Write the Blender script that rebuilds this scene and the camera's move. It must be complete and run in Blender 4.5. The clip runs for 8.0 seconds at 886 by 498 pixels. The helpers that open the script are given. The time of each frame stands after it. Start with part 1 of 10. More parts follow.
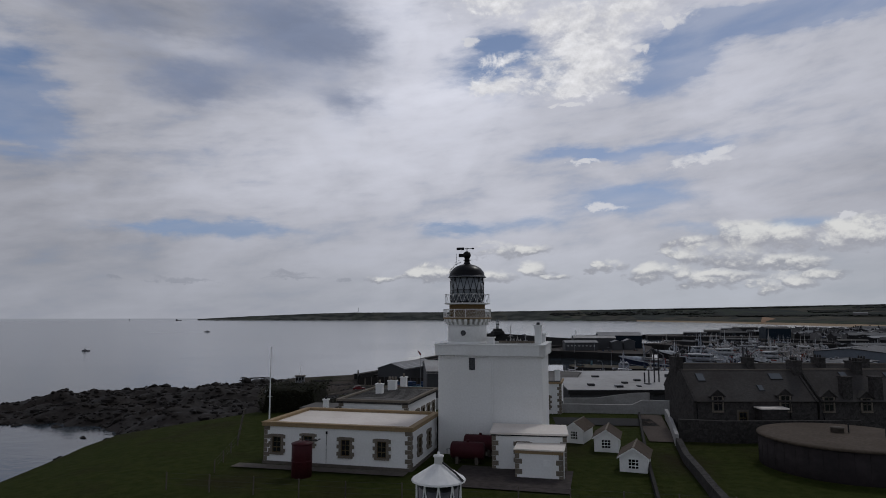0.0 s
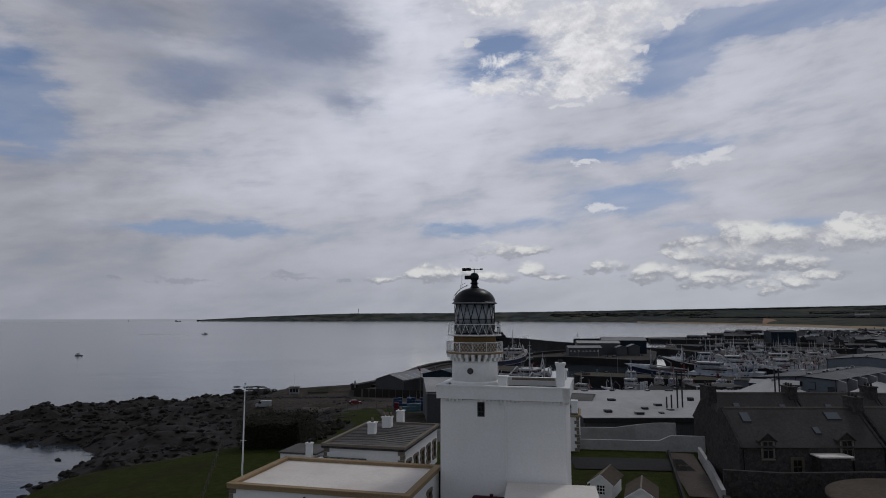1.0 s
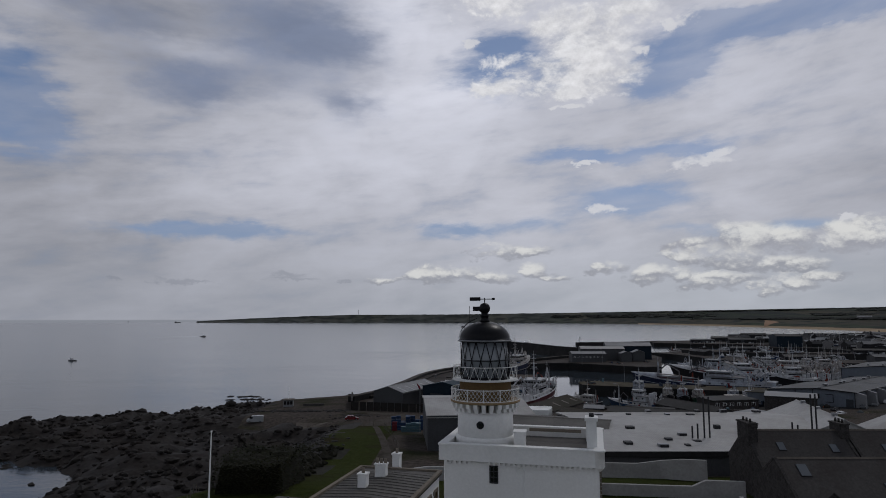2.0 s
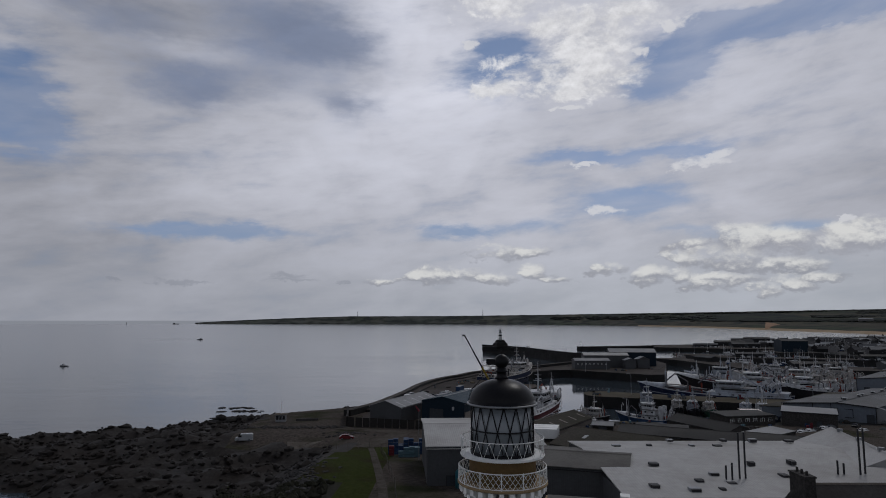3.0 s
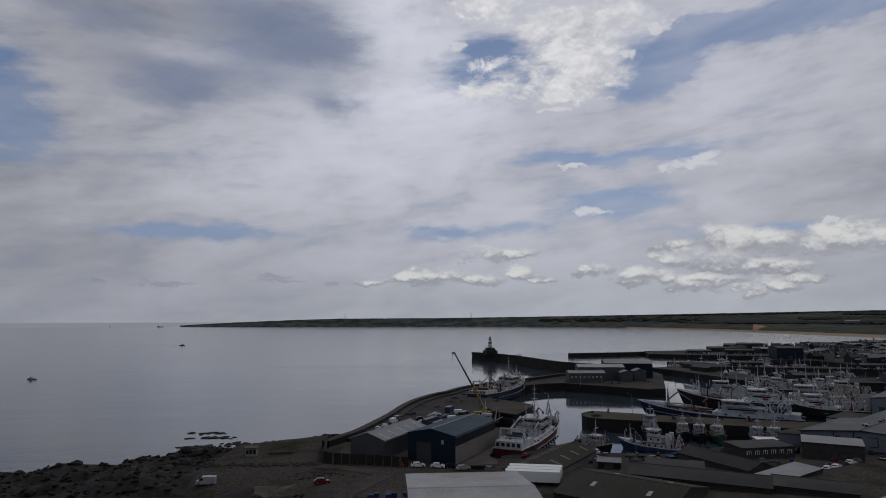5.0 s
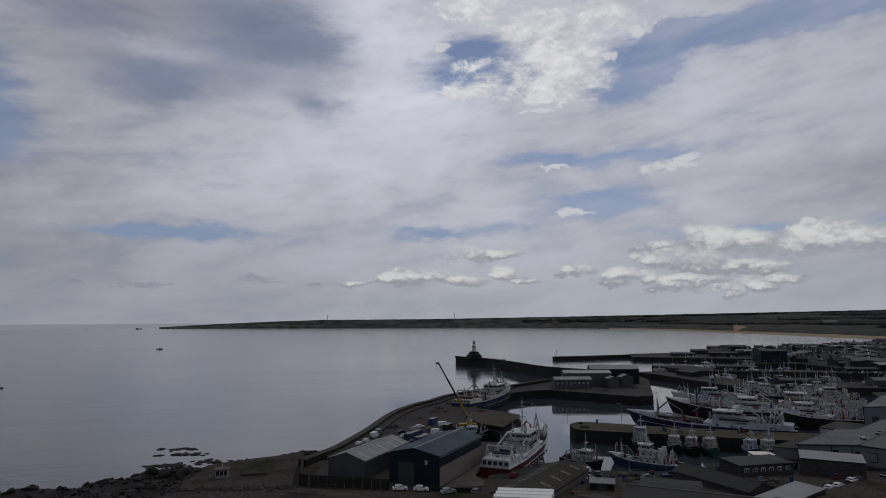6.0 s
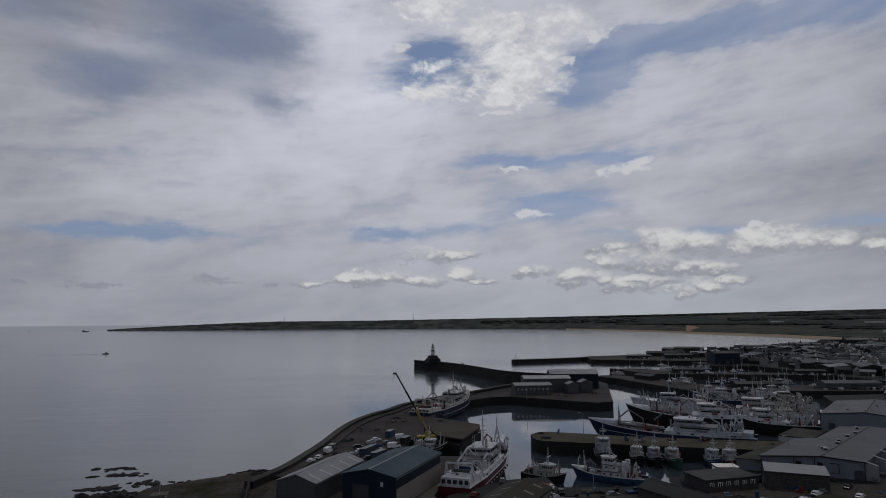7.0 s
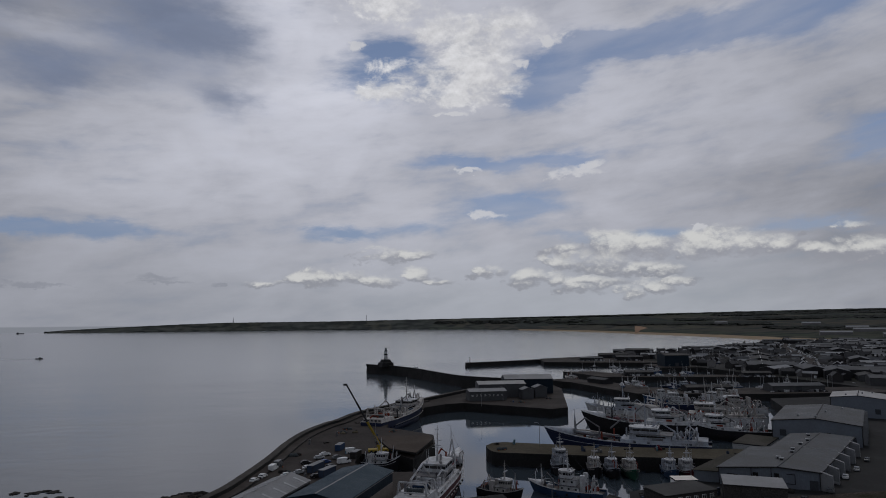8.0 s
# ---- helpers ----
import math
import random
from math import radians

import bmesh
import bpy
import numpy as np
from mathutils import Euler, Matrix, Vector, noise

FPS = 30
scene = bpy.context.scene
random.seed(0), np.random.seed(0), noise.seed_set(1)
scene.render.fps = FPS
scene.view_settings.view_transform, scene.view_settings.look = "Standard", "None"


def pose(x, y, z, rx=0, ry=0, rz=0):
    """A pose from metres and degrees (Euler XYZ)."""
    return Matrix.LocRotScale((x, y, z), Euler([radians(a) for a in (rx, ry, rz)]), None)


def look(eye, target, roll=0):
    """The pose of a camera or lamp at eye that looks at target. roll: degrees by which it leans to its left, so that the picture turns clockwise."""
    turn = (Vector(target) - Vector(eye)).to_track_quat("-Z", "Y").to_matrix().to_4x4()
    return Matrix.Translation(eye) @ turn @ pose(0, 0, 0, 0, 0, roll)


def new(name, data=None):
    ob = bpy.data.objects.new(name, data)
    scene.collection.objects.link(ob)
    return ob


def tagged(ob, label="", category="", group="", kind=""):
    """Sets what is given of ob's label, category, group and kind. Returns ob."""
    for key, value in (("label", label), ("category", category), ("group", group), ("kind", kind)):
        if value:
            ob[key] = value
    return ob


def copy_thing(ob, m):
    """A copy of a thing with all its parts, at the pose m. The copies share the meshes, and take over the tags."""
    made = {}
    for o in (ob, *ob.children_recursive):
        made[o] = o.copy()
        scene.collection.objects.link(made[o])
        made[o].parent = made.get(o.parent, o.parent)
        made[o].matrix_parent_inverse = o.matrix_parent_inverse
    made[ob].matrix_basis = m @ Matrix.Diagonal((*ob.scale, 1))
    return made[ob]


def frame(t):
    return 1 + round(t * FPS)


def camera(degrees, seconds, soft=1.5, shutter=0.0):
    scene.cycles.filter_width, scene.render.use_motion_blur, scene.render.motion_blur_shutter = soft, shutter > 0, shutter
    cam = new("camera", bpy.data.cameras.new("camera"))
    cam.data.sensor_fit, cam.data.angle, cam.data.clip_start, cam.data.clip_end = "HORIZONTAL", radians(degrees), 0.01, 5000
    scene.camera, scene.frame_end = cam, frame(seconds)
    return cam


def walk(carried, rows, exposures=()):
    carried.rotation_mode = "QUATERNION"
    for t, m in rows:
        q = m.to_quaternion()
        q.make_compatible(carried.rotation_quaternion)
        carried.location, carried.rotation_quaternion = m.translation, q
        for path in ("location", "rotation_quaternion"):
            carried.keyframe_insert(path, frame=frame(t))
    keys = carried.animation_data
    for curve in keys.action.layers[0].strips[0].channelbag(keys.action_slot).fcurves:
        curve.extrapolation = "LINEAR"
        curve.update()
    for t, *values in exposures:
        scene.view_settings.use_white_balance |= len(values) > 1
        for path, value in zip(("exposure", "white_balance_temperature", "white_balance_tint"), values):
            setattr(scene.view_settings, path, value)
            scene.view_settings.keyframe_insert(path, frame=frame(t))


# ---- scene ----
# ---- camera and its flight: a drone rising past the lighthouse ----
cam = camera(70.71, 8.0, soft=0.95)
PATH = [
    (0.0, pose(0.00, 0.00, 33.00, 90, 0, -0.000) @ pose(0, 0, 0, 6.096, 0, 0) @ pose(0, 0, 0, 0, 0, 0.000)),
    (0.5, pose(-0.12, 5.15, 34.52, 90, 0, 0.010) @ pose(0, 0, 0, 6.124, 0, 0) @ pose(0, 0, 0, 0, 0, -0.024)),
    (1.0, pose(-0.30, 11.14, 36.22, 90, 0, -0.003) @ pose(0, 0, 0, 6.145, 0, 0) @ pose(0, 0, 0, 0, 0, 0.012)),
    (1.5, pose(-0.47, 16.28, 37.66, 90, 0, 0.017) @ pose(0, 0, 0, 6.196, 0, 0) @ pose(0, 0, 0, 0, 0, 0.030)),
    (3.0, pose(-0.95, 32.82, 42.83, 90, 0, -0.031) @ pose(0, 0, 0, 6.335, 0, 0) @ pose(0, 0, 0, 0, 0, 0.100)),
    (3.5, pose(-1.21, 38.34, 44.19, 90, 0, -0.235) @ pose(0, 0, 0, 6.413, 0, 0) @ pose(0, 0, 0, 0, 0, 0.053)),
    (4.0, pose(-1.24, 43.85, 46.20, 90, 0, -0.481) @ pose(0, 0, 0, 6.420, 0, 0) @ pose(0, 0, 0, 0, 0, 0.063)),
    (4.5, pose(-1.05, 48.52, 47.95, 90, 0, -0.739) @ pose(0, 0, 0, 6.431, 0, 0) @ pose(0, 0, 0, 0, 0, 0.031)),
    (6.0, pose(-0.94, 64.42, 53.33, 90, 0, -2.676) @ pose(0, 0, 0, 6.495, 0, 0) @ pose(0, 0, 0, 0, 0, -0.176)),
    (6.5, pose(-0.61, 69.29, 54.80, 90, 0, -4.154) @ pose(0, 0, 0, 6.542, 0, 0) @ pose(0, 0, 0, 0, 0, -0.239)),
    (7.0, pose(-0.11, 74.52, 56.56, 90, 0, -6.446) @ pose(0, 0, 0, 6.544, 0, 0) @ pose(0, 0, 0, 0, 0, -0.339)),
    (7.5, pose(0.26, 79.28, 58.11, 90, 0, -8.465) @ pose(0, 0, 0, 6.531, 0, 0) @ pose(0, 0, 0, 0, 0, -0.430)),
    (8.0, pose(1.07, 84.30, 59.81, 90, 0, -10.694) @ pose(0, 0, 0, 6.543, 0, 0) @ pose(0, 0, 0, 0, 0, -0.464)),
]
walk(cam, PATH, exposures=((0.0, 0.04), (3.0, 0.0), (6.0, -0.08), (8.0, -0.14)))

# ---- world, sun, exposure ----
SUN_EL, SUN_AZ = radians(50), radians(35)          # azimuth clockwise from +y
world = bpy.data.worlds.new("World")
scene.world = world
world.use_nodes = True
WN, WL = world.node_tree.nodes, world.node_tree.links
WN.clear()


def wnode(kind, **values):
    n = WN.new(kind)
    for k, v in values.items():
        if k in n.inputs:
            n.inputs[k].default_value = v
    return n


def wmath(op, a, b=None, c=None, clamp=False):
    n = WN.new("ShaderNodeMath")
    n.operation, n.use_clamp = op, clamp
    for i, v in enumerate((a, b, c)):
        if v is None:
            continue
        if isinstance(v, (int, float)):
            n.inputs[i].default_value = v
        else:
            WL.new(v, n.inputs[i])
    return n.outputs[0]


def wvec(op, a, b):
    n = WN.new("ShaderNodeVectorMath")
    n.operation = op
    for i, v in enumerate((a, b)):
        if isinstance(v, tuple):
            n.inputs[i].default_value = v
        else:
            WL.new(v, n.inputs[i])
    return n.outputs[0]


def wcombine(x, y, z):
    n = WN.new("ShaderNodeCombineXYZ")
    for i, v in enumerate((x, y, z)):
        if isinstance(v, (int, float)):
            n.inputs[i].default_value = v
        else:
            WL.new(v, n.inputs[i])
    return n.outputs[0]


def wnoise(vec, scale, detail=6, rough=0.55, distort=0.0):
    n = wnode("ShaderNodeTexNoise", Scale=scale, Detail=detail, Roughness=rough, Distortion=distort)
    WL.new(vec, n.inputs["Vector"])
    return n.outputs[0]


def wramp(v, lo, hi):
    n = wnode("ShaderNodeMapRange")
    n.interpolation_type = "SMOOTHSTEP"
    WL.new(v, n.inputs[0])
    n.inputs[1].default_value, n.inputs[2].default_value = lo, hi
    return n.outputs[0]


def wmix(f, a, b):
    n = WN.new("ShaderNodeMix")
    n.data_type = "RGBA"
    for i, v in ((0, f), (6, a), (7, b)):
        if isinstance(v, (int, float)):
            n.inputs[i].default_value = v
        elif isinstance(v, tuple):
            n.inputs[i].default_value = (*v, 1)
        else:
            WL.new(v, n.inputs[i])
    return n.outputs[2]


sky = WN.new("ShaderNodeTexSky")
sky.sky_type, sky.sun_disc = "NISHITA", False
sky.sun_elevation, sky.sun_rotation = SUN_EL, SUN_AZ
sky.altitude, sky.air_density, sky.dust_density = 30, 1.0, 1.6
coord = WN.new("ShaderNodeTexCoord").outputs["Generated"]
sep = WN.new("ShaderNodeSeparateXYZ")
WL.new(coord, sep.inputs[0])
dx, dy, dz = sep.outputs
level = wmath("POWER", wmath("ADD", wmath("MULTIPLY", dx, dx), wmath("MULTIPLY", dy, dy)), 0.5)
AZ = wmath("MULTIPLY", wmath("ARCTAN2", dx, dy), 57.2958)      # degrees, clockwise from +y
EL = wmath("MULTIPLY", wmath("ARCTAN2", dz, level), 57.2958)   # degrees above the horizon


def spot_uv(a, e, ra, re, base=1.0):
    u = wmath("DIVIDE", wmath("SUBTRACT", AZW, a), ra)
    v = wmath("DIVIDE", wmath("SUBTRACT", ELW, e), re)
    if base != 1.0:
        v = wmath("MAXIMUM", v, wmath("MULTIPLY", v, -base))
    return wmath("ADD", wmath("MULTIPLY", u, u), wmath("MULTIPLY", v, v))


def mask(spots, up=0.0, grow=1.0, base=1.0):
    """Union of cloud spots: azimuth, elevation, half width and half height in degrees; base flattens the underside."""
    best = None
    for a, e, ra, re in spots:
        d = wmath("SUBTRACT", 1.0, spot_uv(a, e + up * re, ra * grow, re * grow, base))
        best = d if best is None else wmath("MAXIMUM", best, d)
    return best


def field(spots, gain=1.0):
    """Sum of soft spots, each with its weight."""
    total = None
    for a, e, ra, re, w in spots:
        g = wmath("MULTIPLY", wmath("POWER", 2.718, wmath("MULTIPLY", spot_uv(a, e, ra, re), -1.0)), w * gain)
        total = g if total is None else wmath("ADD", total, g)
    return total


# cloud coordinates: plain angles, stretched along the wind
flat = wcombine(wmath("MULTIPLY", AZ, 0.05), wmath("MULTIPLY", EL, 0.13), 0.3)
warp = wnoise(flat, 3.2, 5, 0.6)
warp2 = wnoise(wvec("ADD", flat, (7.3, 2.1, 0)), 4.0, 5, 0.6)
tilt = wmath("ADD", wmath("MULTIPLY", EL, 0.985), wmath("MULTIPLY", AZ, -0.10))      # wisps climb towards the right
streak = wnoise(wcombine(wmath("MULTIPLY", AZ, 0.034), wmath("MULTIPLY", tilt, 0.13), 1.7), 2.6, 6, 0.52, 0.25)
wisp = wnoise(wcombine(wmath("MULTIPLY", AZ, 0.075), wmath("MULTIPLY", tilt, 0.27), 6.2), 3.0, 6, 0.56, 0.15)
fleece = wnoise(wcombine(wmath("MULTIPLY", AZ, 0.05), wmath("MULTIPLY", tilt, 0.09), 2.4), 2.2, 7, 0.55, 0.5)
fine = wnoise(wcombine(wmath("MULTIPLY", AZ, 0.15), wmath("MULTIPLY", EL, 0.22), 4.0), 3.6, 8, 0.6)
fine_up = wnoise(wcombine(wmath("MULTIPLY", AZ, 0.15), wmath("MULTIPLY", wmath("ADD", EL, 0.28), 0.22), 4.0), 3.6, 8, 0.6)
mid = wnoise(wcombine(wmath("MULTIPLY", AZ, 0.15), wmath("MULTIPLY", EL, 0.24), 12.0), 1.9, 7, 0.58, 0.4)
finer = wnoise(wcombine(wmath("MULTIPLY", AZ, 0.15), wmath("MULTIPLY", EL, 0.24), 9.0), 10.0, 6, 0.6)


def swing(v, amount):
    return wmath("MULTIPLY", wmath("SUBTRACT", v, 0.5), amount)


AZW, ELW = wmath("ADD", AZ, swing(warp, 8.0)), wmath("ADD", EL, swing(warp2, 3.2))
hole = field((
    (-35.8, 17.2, 3.4, 3.2, 0.95), (-33.9, 13.7, 3.6, 2.0, 0.5), (5.2, 23.9, 3.4, 1.4, 0.95), (3.5, 21.3, 2.9, 1.5, 0.6), (20.9, 21.6, 3.2, 2.2, 0.8), (25.8, 23.6, 4.9, 1.7, 1.0),
    (33.5, 23.7, 4.6, 1.2, 0.9), (18.9, 19.8, 3.0, 1.2, 0.6), (14.3, 14.4, 6.0, 0.75, 0.85), (22.4, 14.4, 3.3, 0.8, 0.55), (17.1, 10.3, 4.9, 1.3, 0.8), (8.6, 8.5, 3.2, 0.8, 0.5),
    (1.4, 7.8, 4.1, 0.65, 0.8), (-19.3, 7.4, 6.2, 0.7, 0.75), (-26.4, 7.2, 3.7, 0.55, 0.45), (22.6, 7.5, 2.8, 0.55, 0.45)), 1.3)
hole = wmath("ADD", hole, field((
    (29.4, 7.4, 2.9, 0.8, 0.6), (46.5, 13.5, 4.0, 1.6, 0.6), (41.6, 7.4, 5.0, 0.9, 0.6), (43.0, 24.0, 9.0, 2.4, 0.7), (9.0, 22.0, 4.0, 2.0, 0.35)), 1.3))
grey = field((
    (-15.0, 25.4, 7.0, 3.2, 1.0), (-9.3, 23.6, 5.0, 2.3, 0.6), (-22.8, 19.3, 4.6, 2.0, 1.0), (-8.7, 19.3, 3.0, 1.6, 0.75), (-26.8, 23.8, 3.4, 1.7, 0.55), (-16.4, 20.5, 3.6, 1.9, 0.35), (-31.0, 23.8, 3.0, 1.4, 0.5)))
glow = field((
    (-3.0, 17.0, 15.0, 6.0, 0.13), (8.0, 7.0, 14.0, 6.0, 0.07), (29.0, 17.0, 11.0, 5.0, 0.09), (-4.6, 26.5, 5.5, 3.4, 0.22), (0.5, 20.5, 7.0, 3.0, 0.12), (12.0, 27.0, 12.0, 6.0, 0.12),
    (-33.0, 3.0, 14.0, 6.0, -0.08), (-18.0, 12.0, 9.0, 4.0, 0.06), (45.0, 8.0, 9.0, 9.0, -0.12), (-23.0, 22.4, 5.0, 1.0, 0.12), (-34.0, 13.0, 9.0, 7.0, -0.12), (-26.0, 24.0, 11.0, 5.0, -0.13)))
AZW = wmath("ADD", AZ, wmath("ADD", swing(warp, 2.4), wmath("ADD", swing(mid, 8.0), swing(fine, 1.8))))
ELW = wmath("ADD", EL, wmath("ADD", swing(warp2, 1.2), wmath("ADD", swing(fine, 1.5), swing(streak, 2.0))))
puff = mask((
    (14.6, 24.6, 3.4, 3.0), (13.5, 21.9, 3.9, 2.0), (9.4, 21.8, 3.8, 1.2), (5.7, 20.6, 2.7, 0.85), (10.0, 25.9, 3.3, 1.6), (11.9, 20.4, 4.5, 0.9), (17.2, 25.9, 3.1, 1.3), (6.3, 27.6, 3.9, 1.2), (16.3, 21.2, 2.2, 1.3)))
small = mask((
    (22.9, 13.4, 2.4, 0.6), (14.6, 9.8, 2.0, 0.42), (3.1, 24.6, 0.9, 0.45), (21.5, 25.2, 1.3, 0.7), (24.4, 13.9, 1.4, 0.3), (12.4, 18.6, 1.4, 0.3), (19.0, 22.7, 0.9, 0.5), (13.3, 13.8, 1.5, 0.2), (34.0, 7.7, 0.7, 0.4)))
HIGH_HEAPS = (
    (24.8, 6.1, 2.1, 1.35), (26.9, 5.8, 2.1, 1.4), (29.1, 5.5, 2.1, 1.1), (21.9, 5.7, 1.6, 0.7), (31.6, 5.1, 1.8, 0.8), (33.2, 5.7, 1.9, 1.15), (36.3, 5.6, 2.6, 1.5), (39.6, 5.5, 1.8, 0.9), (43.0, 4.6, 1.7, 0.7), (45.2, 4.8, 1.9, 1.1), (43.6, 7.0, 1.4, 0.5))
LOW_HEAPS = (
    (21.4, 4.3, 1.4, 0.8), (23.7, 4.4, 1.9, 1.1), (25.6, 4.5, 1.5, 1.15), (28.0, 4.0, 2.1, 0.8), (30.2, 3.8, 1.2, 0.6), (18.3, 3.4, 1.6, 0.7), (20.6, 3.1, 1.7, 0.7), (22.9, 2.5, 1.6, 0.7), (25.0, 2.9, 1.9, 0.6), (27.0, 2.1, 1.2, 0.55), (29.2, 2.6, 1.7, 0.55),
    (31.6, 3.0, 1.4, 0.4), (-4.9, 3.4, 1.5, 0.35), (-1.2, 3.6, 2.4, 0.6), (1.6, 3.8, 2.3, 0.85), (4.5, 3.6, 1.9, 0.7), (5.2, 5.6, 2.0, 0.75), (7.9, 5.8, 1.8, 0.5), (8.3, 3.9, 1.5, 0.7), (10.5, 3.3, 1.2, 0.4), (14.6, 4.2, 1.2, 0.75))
smudge = mask(((-27.8, 3.2, 0.9, 0.25), (-21.9, 3.3, 2.7, 0.19), (-14.8, 3.8, 1.4, 0.35), (-14.2, 3.4, 2.4, 0.2), (-9.0, 3.4, 1.0, 0.15)))

K = 10.0   # cloud radiance in the units of the sky texture (background strength 0.1)


def tone(v, r, g, b):
    return wcombine(wmath("MULTIPLY", v, r * K), wmath("MULTIPLY", v, g * K), wmath("MULTIPLY", v, b * K))


deep = wramp(wmath("ADD", EL, wmath("MULTIPLY", wmath("ABSOLUTE", wmath("SUBTRACT", AZ, 5.0)), 0.12)), 14.0, 27.0)
blue = wmix(0.62, wvec("MULTIPLY", sky.outputs[0], (0.55, 0.57, 0.60)), wmix(deep, (0.190 * K, 0.275 * K, 0.480 * K), (0.088 * K, 0.168 * K, 0.350 * K)))
bright = wmath("ADD", wmath("ADD", 0.415, glow), wmath("ADD", swing(streak, 0.20), wmath("ADD", swing(fleece, 0.26), swing(wisp, 0.15))))
veil = tone(wmath("MAXIMUM", bright, 0.2), 0.98, 1.0, 1.125)
cover = wmath("SUBTRACT", wmath("ADD", 0.98, wmath("ADD", swing(streak, 0.75), wmath("ADD", swing(wisp, 1.2), swing(fleece, 0.8)))), hole, clamp=True)
thin = wmath("ADD", 0.06, wmath("MULTIPLY", wramp(streak, 0.40, 0.68), 0.34))
c = wmix(wmath("MULTIPLY", wmath("MAXIMUM", wramp(cover, -0.1, 1.0), thin), 0.97), blue, veil)
shade = wramp(wmath("ADD", grey, wmath("ADD", swing(fleece, 0.8), swing(wisp, 0.5))), 0.02, 1.1)
c = wmix(wmath("MULTIPLY", shade, 0.88), c, tone(wmath("ADD", 1.0, swing(fleece, 0.5)), 0.162, 0.200, 0.300))
rough_edge = wmath("ADD", swing(mid, 4.0), wmath("ADD", swing(fine, 2.6), swing(finer, 0.8)))
puffs = wramp(wmath("ADD", puff, wmath("ADD", wmath("MULTIPLY", rough_edge, 1.6), swing(wisp, 1.6))), -0.75, 1.45)
relief = wmath("SUBTRACT", fine, fine_up)
c = wmix(wmath("MULTIPLY", puffs, 0.88), c, tone(wmath("ADD", 0.66, wmath("ADD", wmath("MULTIPLY", relief, 0.4), wmath("ADD", swing(mid, 0.5), swing(fine, 0.25)))), 1.0, 1.0, 1.03))
smalls = wramp(wmath("ADD", small, wmath("MULTIPLY", rough_edge, 1.0)), -0.35, 1.0)
c = wmix(wmath("MULTIPLY", smalls, 0.85), c, (0.62 * K, 0.625 * K, 0.66 * K))
haze = wramp(EL, 10.0, 0.0)
c = wmix(wmath("MULTIPLY", wmath("MULTIPLY", haze, 0.55), wmath("SUBTRACT", 1.0, wmath("MULTIPLY", wramp(AZ, 34.0, 46.0), 0.6))), c, wmix(wramp(AZ, -30.0, 30.0), (0.285 * K, 0.302 * K, 0.350 * K), (0.385 * K, 0.42 * K, 0.465 * K)))
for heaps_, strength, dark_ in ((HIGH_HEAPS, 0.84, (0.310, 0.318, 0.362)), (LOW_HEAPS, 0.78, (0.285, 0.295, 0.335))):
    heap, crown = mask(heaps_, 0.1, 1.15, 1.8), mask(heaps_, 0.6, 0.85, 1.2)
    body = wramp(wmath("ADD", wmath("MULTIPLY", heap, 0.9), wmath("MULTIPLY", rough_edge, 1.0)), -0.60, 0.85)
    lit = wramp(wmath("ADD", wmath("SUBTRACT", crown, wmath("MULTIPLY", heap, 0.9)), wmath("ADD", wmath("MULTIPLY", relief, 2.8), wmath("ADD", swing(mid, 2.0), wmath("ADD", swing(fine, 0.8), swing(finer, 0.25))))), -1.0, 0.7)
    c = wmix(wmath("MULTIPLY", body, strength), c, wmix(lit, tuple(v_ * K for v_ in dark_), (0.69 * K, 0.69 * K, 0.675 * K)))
c = wmix(wmath("MULTIPLY", wramp(wmath("ADD", smudge, swing(fine, 1.5)), -0.3, 0.9), 0.38), c, (0.20 * K, 0.215 * K, 0.26 * K))
c = wmix(wramp(EL, -0.18, -0.30), c, (0.225 * K, 0.240 * K, 0.275 * K))     # hazy sea past the rim of the modelled water
# unseen cloud deck overhead and behind, added to dim the light on the land
over, back = wramp(EL, 31.0, 50.0), wramp(wmath("ABSOLUTE", AZ), 65.0, 120.0)
c = wmix(wmath("MULTIPLY", back, 0.9), c, wmix(wramp(fleece, 0.35, 0.65), (0.25 * K, 0.272 * K, 0.322 * K), (0.365 * K, 0.39 * K, 0.44 * K)))
c = wmix(wmath("MULTIPLY", over, 0.92), c, wmix(wramp(fleece, 0.35, 0.65), (0.078 * K, 0.090 * K, 0.125 * K), (0.14 * K, 0.155 * K, 0.20 * K)))
background = wnode("ShaderNodeBackground", Strength=0.1)
WL.new(c, background.inputs["Color"])
WL.new(background.outputs[0], WN.new("ShaderNodeOutputWorld").inputs[0])

sun = new("sun", bpy.data.lights.new("sun", "SUN"))
sun.data.energy, sun.data.angle, sun.data.color = 0.6, radians(10), (1.0, 0.98, 0.96)
SUN_WAY = Vector((math.sin(SUN_AZ) * math.cos(SUN_EL), math.cos(SUN_AZ) * math.cos(SUN_EL), math.sin(SUN_EL)))
sun.matrix_world = look(SUN_WAY * 500, (0, 0, 0))

